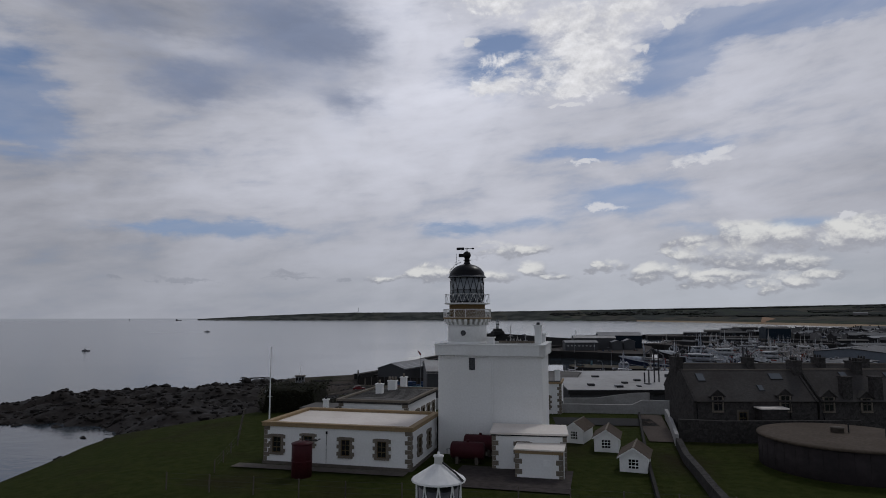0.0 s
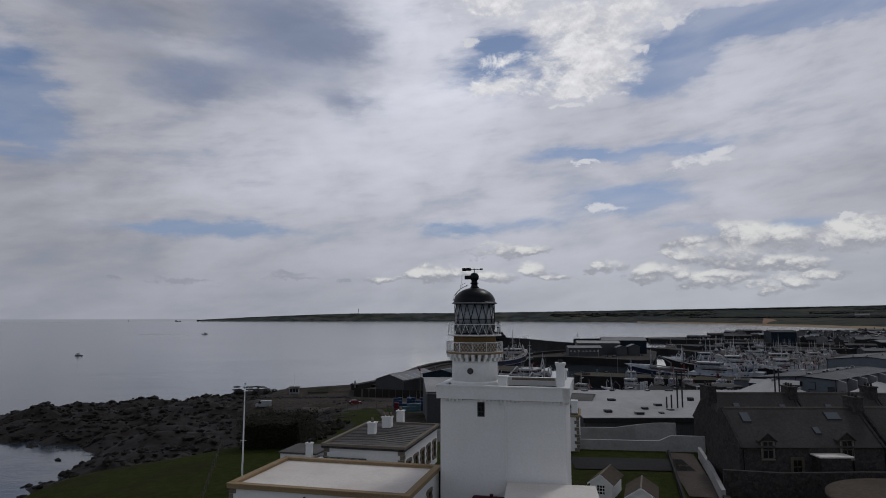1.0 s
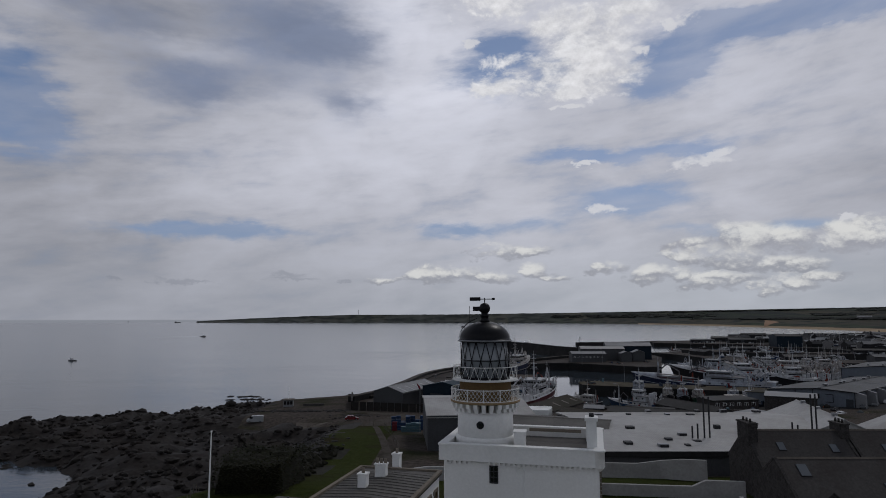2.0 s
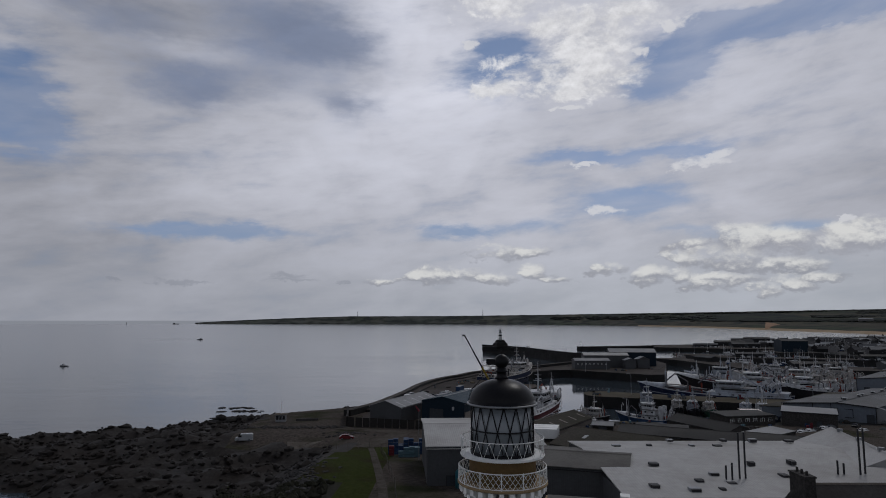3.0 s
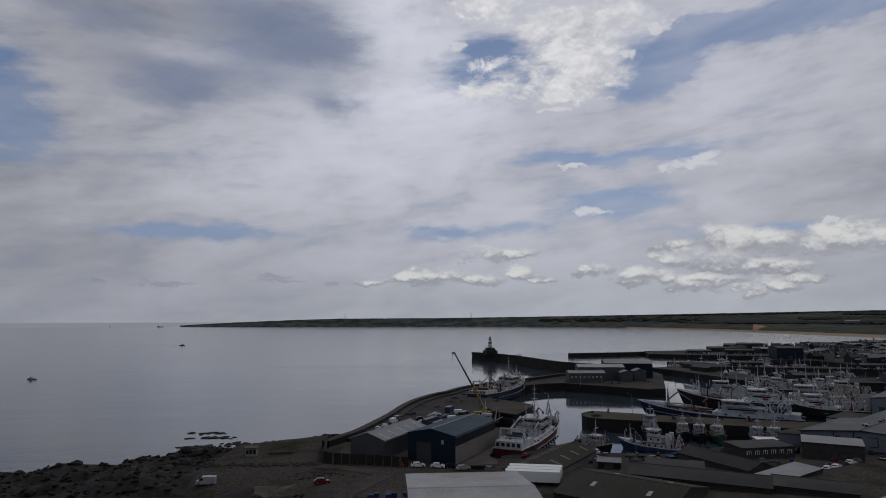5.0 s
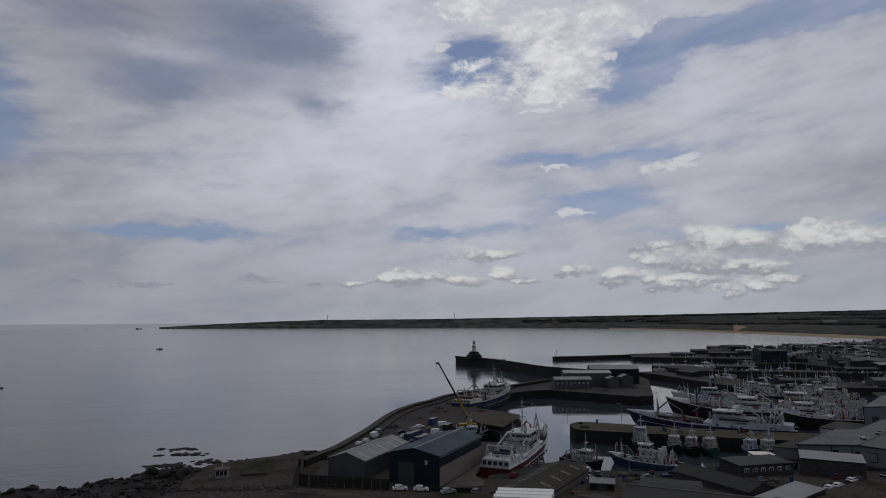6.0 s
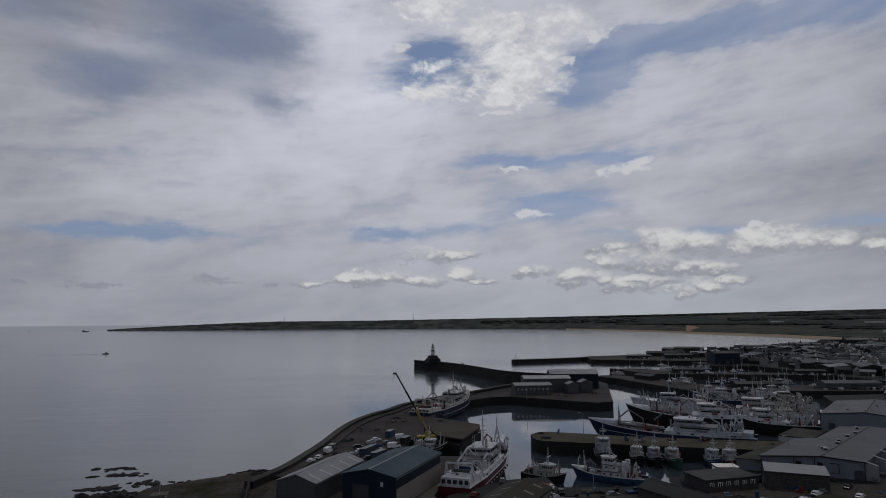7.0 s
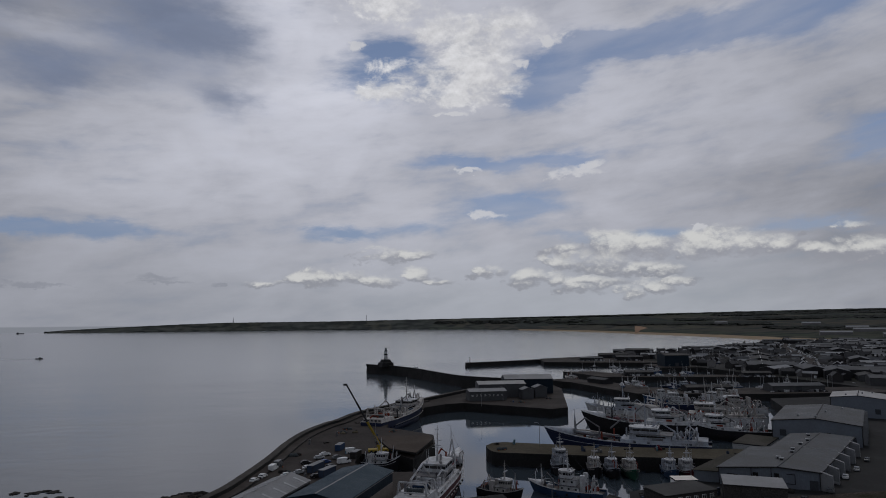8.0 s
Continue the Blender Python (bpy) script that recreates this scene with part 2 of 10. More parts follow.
# ---- materials ----
def mat(name, rgb, var=0.25, rough=0.75, grain=6.0, stain=0.35, bump=0.15, metal=0.0, tint=None, ribs=None, spec=0.12, cells=None):
    """Weathered surface: fine grain, large stains towards tint, slight relief; ribs = (axis, spacing in m) for sheet metal."""
    m = bpy.data.materials.new(name)
    m.use_nodes = True
    n, l = m.node_tree.nodes, m.node_tree.links
    bsdf = n["Principled BSDF"]
    pos = n.new("ShaderNodeTexCoord").outputs["Object"]
    rnd = n.new("ShaderNodeObjectInfo").outputs["Random"]

    def noise_at(scale, detail=5, rough_=0.6):
        t = n.new("ShaderNodeTexNoise")
        t.inputs["Scale"].default_value, t.inputs["Detail"].default_value, t.inputs["Roughness"].default_value = scale, detail, rough_
        l.new(pos, t.inputs["Vector"])
        return t.outputs[0]

    def ramp(v, a, b, lo=0.0, hi=1.0):
        r = n.new("ShaderNodeMapRange")
        l.new(v, r.inputs[0])
        for i, x in enumerate((a, b, lo, hi)):
            r.inputs[i + 1].default_value = x
        return r.outputs[0]

    def blend(f, a, b):
        x = n.new("ShaderNodeMix")
        x.data_type = "RGBA"
        for i, v in ((0, f), (6, a), (7, b)):
            if isinstance(v, tuple):
                x.inputs[i].default_value = (*v, 1)
            elif isinstance(v, float):
                x.inputs[i].default_value = v
            else:
                l.new(v, x.inputs[i])
        return x.outputs[2]

    fine_ = noise_at(grain)
    broad = noise_at(grain * 0.06, 4, 0.65)
    dark = tuple(c_ * (1 - var) for c_ in rgb)
    lite = tuple(min(1, c_ * (1 + var)) for c_ in rgb)
    col = blend(ramp(fine_, 0.3, 0.7), dark, lite)
    col = blend(ramp(broad, 0.42, 0.72, 0.0, stain), col, tint or tuple(c_ * 0.55 for c_ in rgb))
    if cells:                       # separate stones: each with its own shade, dark joints
        vo = n.new("ShaderNodeTexVoronoi")
        vo.feature = "DISTANCE_TO_EDGE"
        vc = n.new("ShaderNodeTexVoronoi")
        for v_ in (vo, vc):
            v_.inputs["Scale"].default_value = cells
            l.new(pos, v_.inputs["Vector"])
        sc = n.new("ShaderNodeSeparateColor")
        l.new(vc.outputs["Color"], sc.inputs[0])
        col = blend(ramp(sc.outputs[0], 0.0, 1.0, 0.0, 0.7), col, tuple(min(1, c_ * 1.9) for c_ in rgb))
        col = blend(ramp(vo.outputs["Distance"], 0.0, 0.10, 0.45, 0.0), col, tuple(c_ * 0.35 for c_ in rgb))
    hsv = n.new("ShaderNodeHueSaturation")
    l.new(col, hsv.inputs["Color"])
    l.new(ramp(rnd, 0, 1, 1 - var * 0.35, 1 + var * 0.35), hsv.inputs["Value"])
    l.new(hsv.outputs[0], bsdf.inputs["Base Color"])
    l.new(ramp(broad, 0.3, 0.7, max(0.05, rough - 0.12), min(1, rough + 0.1)), bsdf.inputs["Roughness"])
    bsdf.inputs["Metallic"].default_value = metal
    bsdf.inputs["Specular IOR Level"].default_value = spec
    height = fine_
    b = n.new("ShaderNodeBump")
    b.inputs["Strength"].default_value, b.inputs["Distance"].default_value = bump, 0.05
    if ribs:
        sp = n.new("ShaderNodeSeparateXYZ")
        l.new(pos, sp.inputs[0])
        w = n.new("ShaderNodeMath")
        w.operation = "MULTIPLY"
        l.new(sp.outputs[ribs[0]], w.inputs[0])
        w.inputs[1].default_value = 2 * math.pi / ribs[1]
        s = n.new("ShaderNodeMath")
        s.operation = "SINE"
        l.new(w.outputs[0], s.inputs[0])
        height = s.outputs[0]
        b.inputs["Strength"].default_value, b.inputs["Distance"].default_value = 0.22, ribs[1] * 0.1
    l.new(height, b.inputs["Height"])
    l.new(b.outputs[0], bsdf.inputs["Normal"])
    return m


def glass(name, rgb, rough=0.08):
    m = bpy.data.materials.new(name)
    m.use_nodes = True
    b = m.node_tree.nodes["Principled BSDF"]
    b.inputs["Base Color"].default_value = (*rgb, 1)
    b.inputs["Roughness"].default_value = rough
    b.inputs["Specular IOR Level"].default_value = 0.8
    return m


WHITEWASH = mat("whitewashed_harling", (0.78, 0.78, 0.77), 0.05, 0.9, 5, 0.22, 0.5, tint=(0.60, 0.59, 0.55))
WHITE = mat("white_paint", (0.80, 0.80, 0.79), 0.06, 0.6, 4, 0.25, 0.1, tint=(0.6, 0.58, 0.53))
ROOF_WHITE = mat("white_flat_roof", (0.76, 0.70, 0.64), 0.06, 0.7, 3, 0.5, 0.1, tint=(0.56, 0.49, 0.43))
OCHRE = mat("ochre_paint", (0.30, 0.215, 0.12), 0.15, 0.75, 6, 0.5, 0.15, tint=(0.21, 0.155, 0.10))
BROWNOCHRE = mat("brown_ochre_paint", (0.185, 0.122, 0.058), 0.15, 0.75, 6, 0.4, 0.15, tint=(0.13, 0.09, 0.05))
QUOIN = mat("sandstone_quoin", (0.185, 0.16, 0.13), 0.2, 0.85, 9, 0.4, 0.3)
BLACK = mat("black_paint", (0.012, 0.012, 0.014), 0.2, 0.35, 6, 0.2, 0.08)
STONE = mat("grey_rubble_stone", (0.040, 0.037, 0.036), 0.4, 0.9, 3.2, 0.5, 0.6, tint=(0.026, 0.024, 0.023), cells=3.2)
SLATE = mat("slate_roof", (0.056, 0.052, 0.050), 0.2, 0.85, 4, 0.7, 0.25, tint=(0.040, 0.033, 0.030))
LEAD = mat("lead_grey_roof", (0.098, 0.092, 0.086), 0.15, 0.7, 3, 0.45, 0.1, tint=(0.0521, 0.0518, 0.0511))
CONCRETE = mat("old_concrete", (0.115, 0.1, 0.086), 0.22, 0.9, 2.5, 0.6, 0.25, tint=(0.06, 0.052, 0.045))
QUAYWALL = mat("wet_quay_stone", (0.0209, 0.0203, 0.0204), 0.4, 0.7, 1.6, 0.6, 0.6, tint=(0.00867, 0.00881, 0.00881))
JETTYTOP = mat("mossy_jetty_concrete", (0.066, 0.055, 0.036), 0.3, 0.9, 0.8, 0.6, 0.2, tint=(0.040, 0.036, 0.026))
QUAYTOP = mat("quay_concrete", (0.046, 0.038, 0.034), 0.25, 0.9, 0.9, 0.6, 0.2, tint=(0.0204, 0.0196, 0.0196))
ASPHALT = mat("asphalt", (0.0215, 0.0215, 0.022), 0.25, 0.9, 2.0, 0.5, 0.15, tint=(0.0312, 0.0302, 0.03))
PAVING = mat("brown_stone_paving", (0.046, 0.038, 0.036), 0.35, 0.9, 1.6, 0.7, 0.3, tint=(0.024, 0.021, 0.020))
GRAVEL = mat("pink_gravel_path", (0.085, 0.068, 0.058), 0.25, 0.95, 5, 0.4, 0.3)
ROCK = mat("wet_shore_rock", (0.0155, 0.0135, 0.0125), 0.55, 0.75, 1.1, 0.7, 0.9, tint=(0.017, 0.011, 0.0085), cells=0.8)
MAROON = mat("maroon_tank_paint", (0.06, 0.013, 0.017), 0.2, 0.5, 5, 0.4, 0.08, tint=(0.035, 0.014, 0.015))
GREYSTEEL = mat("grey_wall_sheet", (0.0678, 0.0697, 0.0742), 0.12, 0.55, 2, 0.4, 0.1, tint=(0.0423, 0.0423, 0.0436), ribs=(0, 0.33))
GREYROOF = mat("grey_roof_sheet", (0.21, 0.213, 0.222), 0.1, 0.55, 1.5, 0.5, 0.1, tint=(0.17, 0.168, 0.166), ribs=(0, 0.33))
WHITEROOF = mat("white_roof_sheet", (0.36, 0.355, 0.35), 0.1, 0.6, 1.2, 0.7, 0.1, tint=(0.23, 0.22, 0.205), ribs=(0, 0.4))
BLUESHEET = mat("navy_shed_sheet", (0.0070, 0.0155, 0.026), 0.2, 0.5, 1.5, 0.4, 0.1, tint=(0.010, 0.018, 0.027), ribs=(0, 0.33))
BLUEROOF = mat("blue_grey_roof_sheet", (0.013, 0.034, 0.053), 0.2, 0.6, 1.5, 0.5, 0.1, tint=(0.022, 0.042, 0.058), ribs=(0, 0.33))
BEIGE = mat("beige_blockwork", (0.19, 0.168, 0.15), 0.15, 0.85, 2.5, 0.4, 0.2)
BROWNROOF = mat("mossy_brown_roof", (0.046, 0.041, 0.034), 0.3, 0.9, 1.6, 0.6, 0.3, tint=(0.032, 0.033, 0.022))
DARKROOF = mat("dark_sheet_roof", (0.022, 0.0215, 0.022), 0.25, 0.7, 1.4, 0.5, 0.2, tint=(0.0299, 0.0293, 0.0293))
DARKWOOD = mat("dark_timber", (0.0246, 0.0224, 0.0211), 0.3, 0.85, 4, 0.4, 0.3)
STEEL = mat("galvanised_steel", (0.239, 0.247, 0.26), 0.15, 0.45, 5, 0.3, 0.08, metal=0.5)
DARKSTEEL = mat("dark_steel", (0.035, 0.035, 0.038), 0.2, 0.5, 5, 0.3, 0.1)
YELLOW = mat("yellow_crane_paint", (0.33, 0.235, 0.04), 0.15, 0.5, 4, 0.4, 0.08)
RUBBER = mat("black_rubber", (0.015, 0.015, 0.015), 0.2, 0.8, 6, 0.2, 0.1)
PANE = glass("dark_window_glass", (0.012, 0.014, 0.017))
LENS = glass("lantern_glass", (0.20, 0.22, 0.24), 0.15)

TANKWALL = mat("stained_tank_concrete", (0.036, 0.030, 0.031), 0.25, 0.9, 1.2, 0.7, 0.3, tint=(0.018, 0.016, 0.018))
TANKTOP = mat("gravelled_tank_roof", (0.082, 0.064, 0.050), 0.25, 0.95, 3, 0.5, 0.3, tint=(0.055, 0.043, 0.034))
SASH = mat("varnished_sash", (0.10, 0.075, 0.04), 0.2, 0.6, 6, 0.3, 0.1)
OLDHARL = mat("weathered_grey_harling", (0.36, 0.355, 0.35), 0.12, 0.9, 3, 0.7, 0.5, tint=(0.2, 0.192, 0.18))
SCRUB = mat("dark_scrub", (0.014, 0.0135, 0.0085), 0.5, 0.95, 1.6, 0.6, 0.8, tint=(0.010, 0.012, 0.006))

# ---- modelling helpers ----
def part(name, bm, material, parent=None, label="", at=None):
    me = bpy.data.meshes.new(name)
    bm.normal_update()
    bm.to_mesh(me)
    bm.free()
    for m_ in (material if isinstance(material, (list, tuple)) else [material]):
        me.materials.append(m_)
    ob = new(name, me)
    if at is not None:
        ob.matrix_basis = at
    if parent is not None:
        ob.parent = parent
    if label:
        tagged(ob, label)
    return ob


def share(name, ob, parent, at, label=""):
    """Another part on the mesh of ob."""
    o = new(name, ob.data)
    o.matrix_basis = at
    o.parent = parent
    if label:
        tagged(o, label)
    return o


def thing(name, x, y, z, rz=0.0, label="", category="", group="", kind=""):
    ob = new(name)
    ob.empty_display_size = 0.5
    ob.matrix_basis = pose(x, y, z, 0, 0, rz)
    return tagged(ob, label, category, group, kind)


def B():
    return bmesh.new()


def box(bm, x0, x1, y0, y1, z0, z1, m=0):
    v = [bm.verts.new(p) for p in ((x0, y0, z0), (x1, y0, z0), (x1, y1, z0), (x0, y1, z0), (x0, y0, z1), (x1, y0, z1), (x1, y1, z1), (x0, y1, z1))]
    for f in ((3, 2, 1, 0), (4, 5, 6, 7), (0, 1, 5, 4), (1, 2, 6, 5), (2, 3, 7, 6), (3, 0, 4, 7)):
        bm.faces.new([v[i] for i in f]).material_index = m
    return bm


def lathe(bm, prof, seg=24, cx=0.0, cy=0.0, a0=0.0, smooth=True):
    """A turned solid from (radius, z) rows."""
    rings = []
    for r, z in prof:
        rings.append([bm.verts.new((cx + r * math.cos(a0 + 2 * math.pi * i / seg), cy + r * math.sin(a0 + 2 * math.pi * i / seg), z)) for i in range(seg)])
    for a, b in zip(rings, rings[1:]):
        for i in range(seg):
            f = bm.faces.new((a[i], a[(i + 1) % seg], b[(i + 1) % seg], b[i]))
            f.smooth = smooth
    bm.faces.new(rings[0][::-1])
    bm.faces.new(rings[-1])
    return bm


def tube(bm, pts, r, seg=6):
    """A round bar through points."""
    pts = [Vector(p) for p in pts]
    rings = []
    for i, p in enumerate(pts):
        d = (pts[min(i + 1, len(pts) - 1)] - pts[max(i - 1, 0)]).normalized()
        u = d.orthogonal().normalized() if abs(d.z) < 0.95 else Vector((1, 0, 0))
        u = (u - d * u.dot(d)).normalized()
        w = d.cross(u)
        rr = r[i] if isinstance(r, (list, tuple)) else r
        rings.append([bm.verts.new(p + rr * (math.cos(2 * math.pi * k / seg) * u + math.sin(2 * math.pi * k / seg) * w)) for k in range(seg)])
    for a, b in zip(rings, rings[1:]):
        for k in range(seg):
            bm.faces.new((a[k], a[(k + 1) % seg], b[(k + 1) % seg], b[k]))
    bm.faces.new(rings[0][::-1])
    bm.faces.new(rings[-1])
    return bm


def prism(bm, poly, z0, z1, m_top=0, m_side=0):
    """A polygon (counter-clockwise) pulled up."""
    lo, hi = [bm.verts.new((x, y, z0)) for x, y in poly], [bm.verts.new((x, y, z1)) for x, y in poly]
    k = len(poly)
    bm.faces.new(hi).material_index = m_top
    bm.faces.new(lo[::-1]).material_index = m_side
    for i in range(k):
        bm.faces.new((lo[i], lo[(i + 1) % k], hi[(i + 1) % k], hi[i])).material_index = m_side
    return bm


def loft(bm, sections, close=True, smooth=True, cap=True):
    """Skin through sections of equally many points."""
    rings = [[bm.verts.new(p) for p in s] for s in sections]
    k = len(rings[0])
    for a, b in zip(rings, rings[1:]):
        for i in range(k if close else k - 1):
            f = bm.faces.new((a[i], a[(i + 1) % k], b[(i + 1) % k], b[i]))
            f.smooth = smooth
    if cap:
        bm.faces.new(rings[0][::-1])
        bm.faces.new(rings[-1])
    return bm


def gable(bm, x0, x1, y0, y1, z0, ze, zr):
    """A body with gable ends at x0 and x1, ridge along x."""
    ym = (y0 + y1) / 2
    a = [bm.verts.new((x0, y, z)) for y, z in ((y0, z0), (y1, z0), (y1, ze), (ym, zr), (y0, ze))]
    b = [bm.verts.new((x1, y, z)) for y, z in ((y0, z0), (y1, z0), (y1, ze), (ym, zr), (y0, ze))]
    bm.faces.new(a[::-1])
    bm.faces.new(b)
    for i in range(5):
        bm.faces.new((a[i], a[(i + 1) % 5], b[(i + 1) % 5], b[i]))
    return bm


def roof_slab(bm, x0, x1, ya, za, yb, zb, t):
    """A sloping slab of thickness t between eave (ya, za) and ridge (yb, zb)."""
    n = Vector((0, -(zb - za), yb - ya)).normalized() * t
    if n.z < 0:
        n = -n
    p = [(ya, za), (yb, zb), (yb + n.y, zb + n.z), (ya + n.y, za + n.z)]
    s = [[Vector((x, y, z)) for y, z in p] for x in (x0, x1)]
    loft(bm, s, smooth=False)
    bmesh.ops.recalc_face_normals(bm, faces=bm.faces[-6:])
    return bm


def interp(x, rows):
    if x <= rows[0][0]:
        return rows[0][1]
    for (a, va), (b, vb) in zip(rows, rows[1:]):
        if x <= b:
            f = (x - a) / (b - a)
            return va + (vb - va) * f
    return rows[-1][1]


def smooth01(x):
    x = max(0.0, min(1.0, x))
    return x * x * (3 - 2 * x)


# ---- the sea ----
def water_material():
    m = bpy.data.materials.new("sea_water")
    m.use_nodes = True
    n, l = m.node_tree.nodes, m.node_tree.links
    b = n["Principled BSDF"]
    b.inputs["Base Color"].default_value = (0.038, 0.050, 0.062, 1)
    b.inputs["Roughness"].default_value = 0.06
    b.inputs["IOR"].default_value = 1.48
    pos = n.new("ShaderNodeTexCoord").outputs["Object"]
    total = None
    for scale, amp in ((0.9, 0.05), (0.35, 0.10), (0.06, 0.3), (0.012, 1.2)):
        mp = n.new("ShaderNodeMapping")
        mp.inputs["Scale"].default_value = (scale, scale * 1.8, scale)
        mp.inputs["Rotation"].default_value = (0, 0, 0.5)
        l.new(pos, mp.inputs[0])
        t = n.new("ShaderNodeTexNoise")
        t.inputs["Scale"].default_value, t.inputs["Detail"].default_value = 1.0, 4
        l.new(mp.outputs[0], t.inputs["Vector"])
        k = n.new("ShaderNodeMath")
        k.operation = "MULTIPLY_ADD"
        l.new(t.outputs[0], k.inputs[0])
        k.inputs[1].default_value = amp
        if total is not None:
            l.new(total, k.inputs[2])
        total = k.outputs[0]
    # the open bay is ruffled, the water between the quays lies calm
    off = n.new("ShaderNodeVectorMath")
    off.operation = "DISTANCE"
    l.new(pos, off.inputs[0])
    off.inputs[1].default_value = (190, 430, 0)
    calm = n.new("ShaderNodeMapRange")
    calm.interpolation_type = "SMOOTHSTEP"
    l.new(off.outputs["Value"], calm.inputs[0])
    for i, v in enumerate((170, 330, 0.0, 1.0)):
        calm.inputs[i + 1].default_value = v
    for lo, hi, to in ((0.06, 0.36, "bump"), (0.04, 0.12, "Roughness")):
        r = n.new("ShaderNodeMapRange")
        l.new(calm.outputs[0], r.inputs[0])
        r.inputs[3].default_value, r.inputs[4].default_value = lo, hi
        if to == "bump":
            strength = r.outputs[0]
        else:
            l.new(r.outputs[0], b.inputs[to])
    wm = n.new("ShaderNodeMapping")
    wm.inputs["Scale"].default_value = (0.0035, 0.016, 1)
    wm.inputs["Rotation"].default_value = (0, 0, -0.12)
    l.new(pos, wm.inputs[0])
    wind = n.new("ShaderNodeTexNoise")
    wind.inputs["Scale"].default_value, wind.inputs["Detail"].default_value = 1.0, 5
    l.new(wm.outputs[0], wind.inputs["Vector"])
    gust = n.new("ShaderNodeMapRange")
    l.new(wind.outputs[0], gust.inputs[0])
    for i, v in enumerate((0.38, 0.66, 0.45, 1.9)):
        gust.inputs[i + 1].default_value = v
    ruffle = n.new("ShaderNodeMath")
    ruffle.operation = "MULTIPLY"
    l.new(strength, ruffle.inputs[0])
    l.new(gust.outputs[0], ruffle.inputs[1])
    bu = n.new("ShaderNodeBump")
    bu.inputs["Distance"].default_value = 1.0
    l.new(ruffle.outputs[0], bu.inputs["Strength"])
    l.new(total, bu.inputs["Height"])
    l.new(bu.outputs[0], b.inputs["Normal"])
    return m


WATER = water_material()
bm = B()
seg = 160
rings = [0, 60, 150, 320, 700, 1400, 2600, 3800, 4880]
prev = None
for r in rings:
    ring = [bm.verts.new((0, 60, 0))] if r == 0 else [bm.verts.new((r * math.sin(2 * math.pi * i / seg), 60 + r * math.cos(2 * math.pi * i / seg), 0)) for i in range(seg)]
    if prev:
        for i in range(seg):
            j = (i + 1) % seg
            bm.faces.new((prev[0], ring[j], ring[i]) if len(prev) == 1 else (prev[i], prev[j], ring[j], ring[i]))
    prev = ring
tagged(part("sea", bm, WATER), "calm grey-blue sea with small ripples", "sea", kind="structure")

# ---- the headland: one sheet from the lighthouse down to the harbour ----
COAST = [(-60, -90), (-72, 40), (-80, 120), (-88, 172), (-102, 190), (-138, 200), (-156, 216), (-158, 238), (-146, 256), (-124, 266), (-104, 276),
         (-88, 292), (-68, 302), (-48, 316), (-36, 318), (-10, 296), (12, 256), (30, 250), (60, 250), (95, 248), (104, 258), (128, 272), (150, 284), (460, 300), (460, -90)]


def coast_distance(x, y):
    """Metres from the shore line, positive on land."""
    best, inside, j = 1e9, False, len(COAST) - 1
    for i in range(len(COAST)):
        (xa, ya), (xb, yb) = COAST[j], COAST[i]
        if (ya > y) != (yb > y) and x < (xb - xa) * (y - ya) / (yb - ya) + xa:
            inside = not inside
        ex, ey = xb - xa, yb - ya
        f = max(0, min(1, ((x - xa) * ex + (y - ya) * ey) / (ex * ex + ey * ey)))
        best = min(best, math.hypot(x - xa - f * ex, y - ya - f * ey))
        j = i
    return best if inside else -best


def plateau(x, y):
    z = interp(y, ((60, 18.0), (104, 17.8), (116, 16.0), (130, 14.2), (165, 12.5), (205, 8.2), (225, 7.0), (262, 5.2), (300, 5.0)))
    if x < -25:                       # the grass falls away towards the rocks
        z -= smooth01((-25 - x) / 60) * interp(y, ((60, 8.0), (150, 6.5), (215, 0.5), (300, 0.0)))
    return z


def ground_z(x, y):
    d = coast_distance(x, y)
    if d < -12:
        return -3.0
    z = plateau(x, y)
    rocky = smooth01((-27 - x) / 18) * (1 - smooth01((y - 222) / 20)) * smooth01((y - 95) / 40)
    rocky = max(rocky, smooth01((-68 - x) / 10) * smooth01((y - 205) / 20))
    rim = smooth01((-50 - x) / 14) if y > 215 else 1.0
    n = noise.fractal(Vector((x * 0.09, y * 0.09, 0)), 1.0, 2.1, 5) + 0.5 * abs(noise.noise(Vector((x * 0.23, y * 0.23, 4))))
    shore = -2.0 + max(0, d + 10) * 0.19 + n * 1.9
    reach = 30 if y < 215 else 14
    f = smooth01(d / reach)
    z = shore * (1 - f) + z * f if x < 20 else z
    low = 2.6 + 0.022 * max(0, d) + 3.2 * n                 # wave-cut platform of broken rock
    return z * (1 - rocky) + min(z, low) * rocky


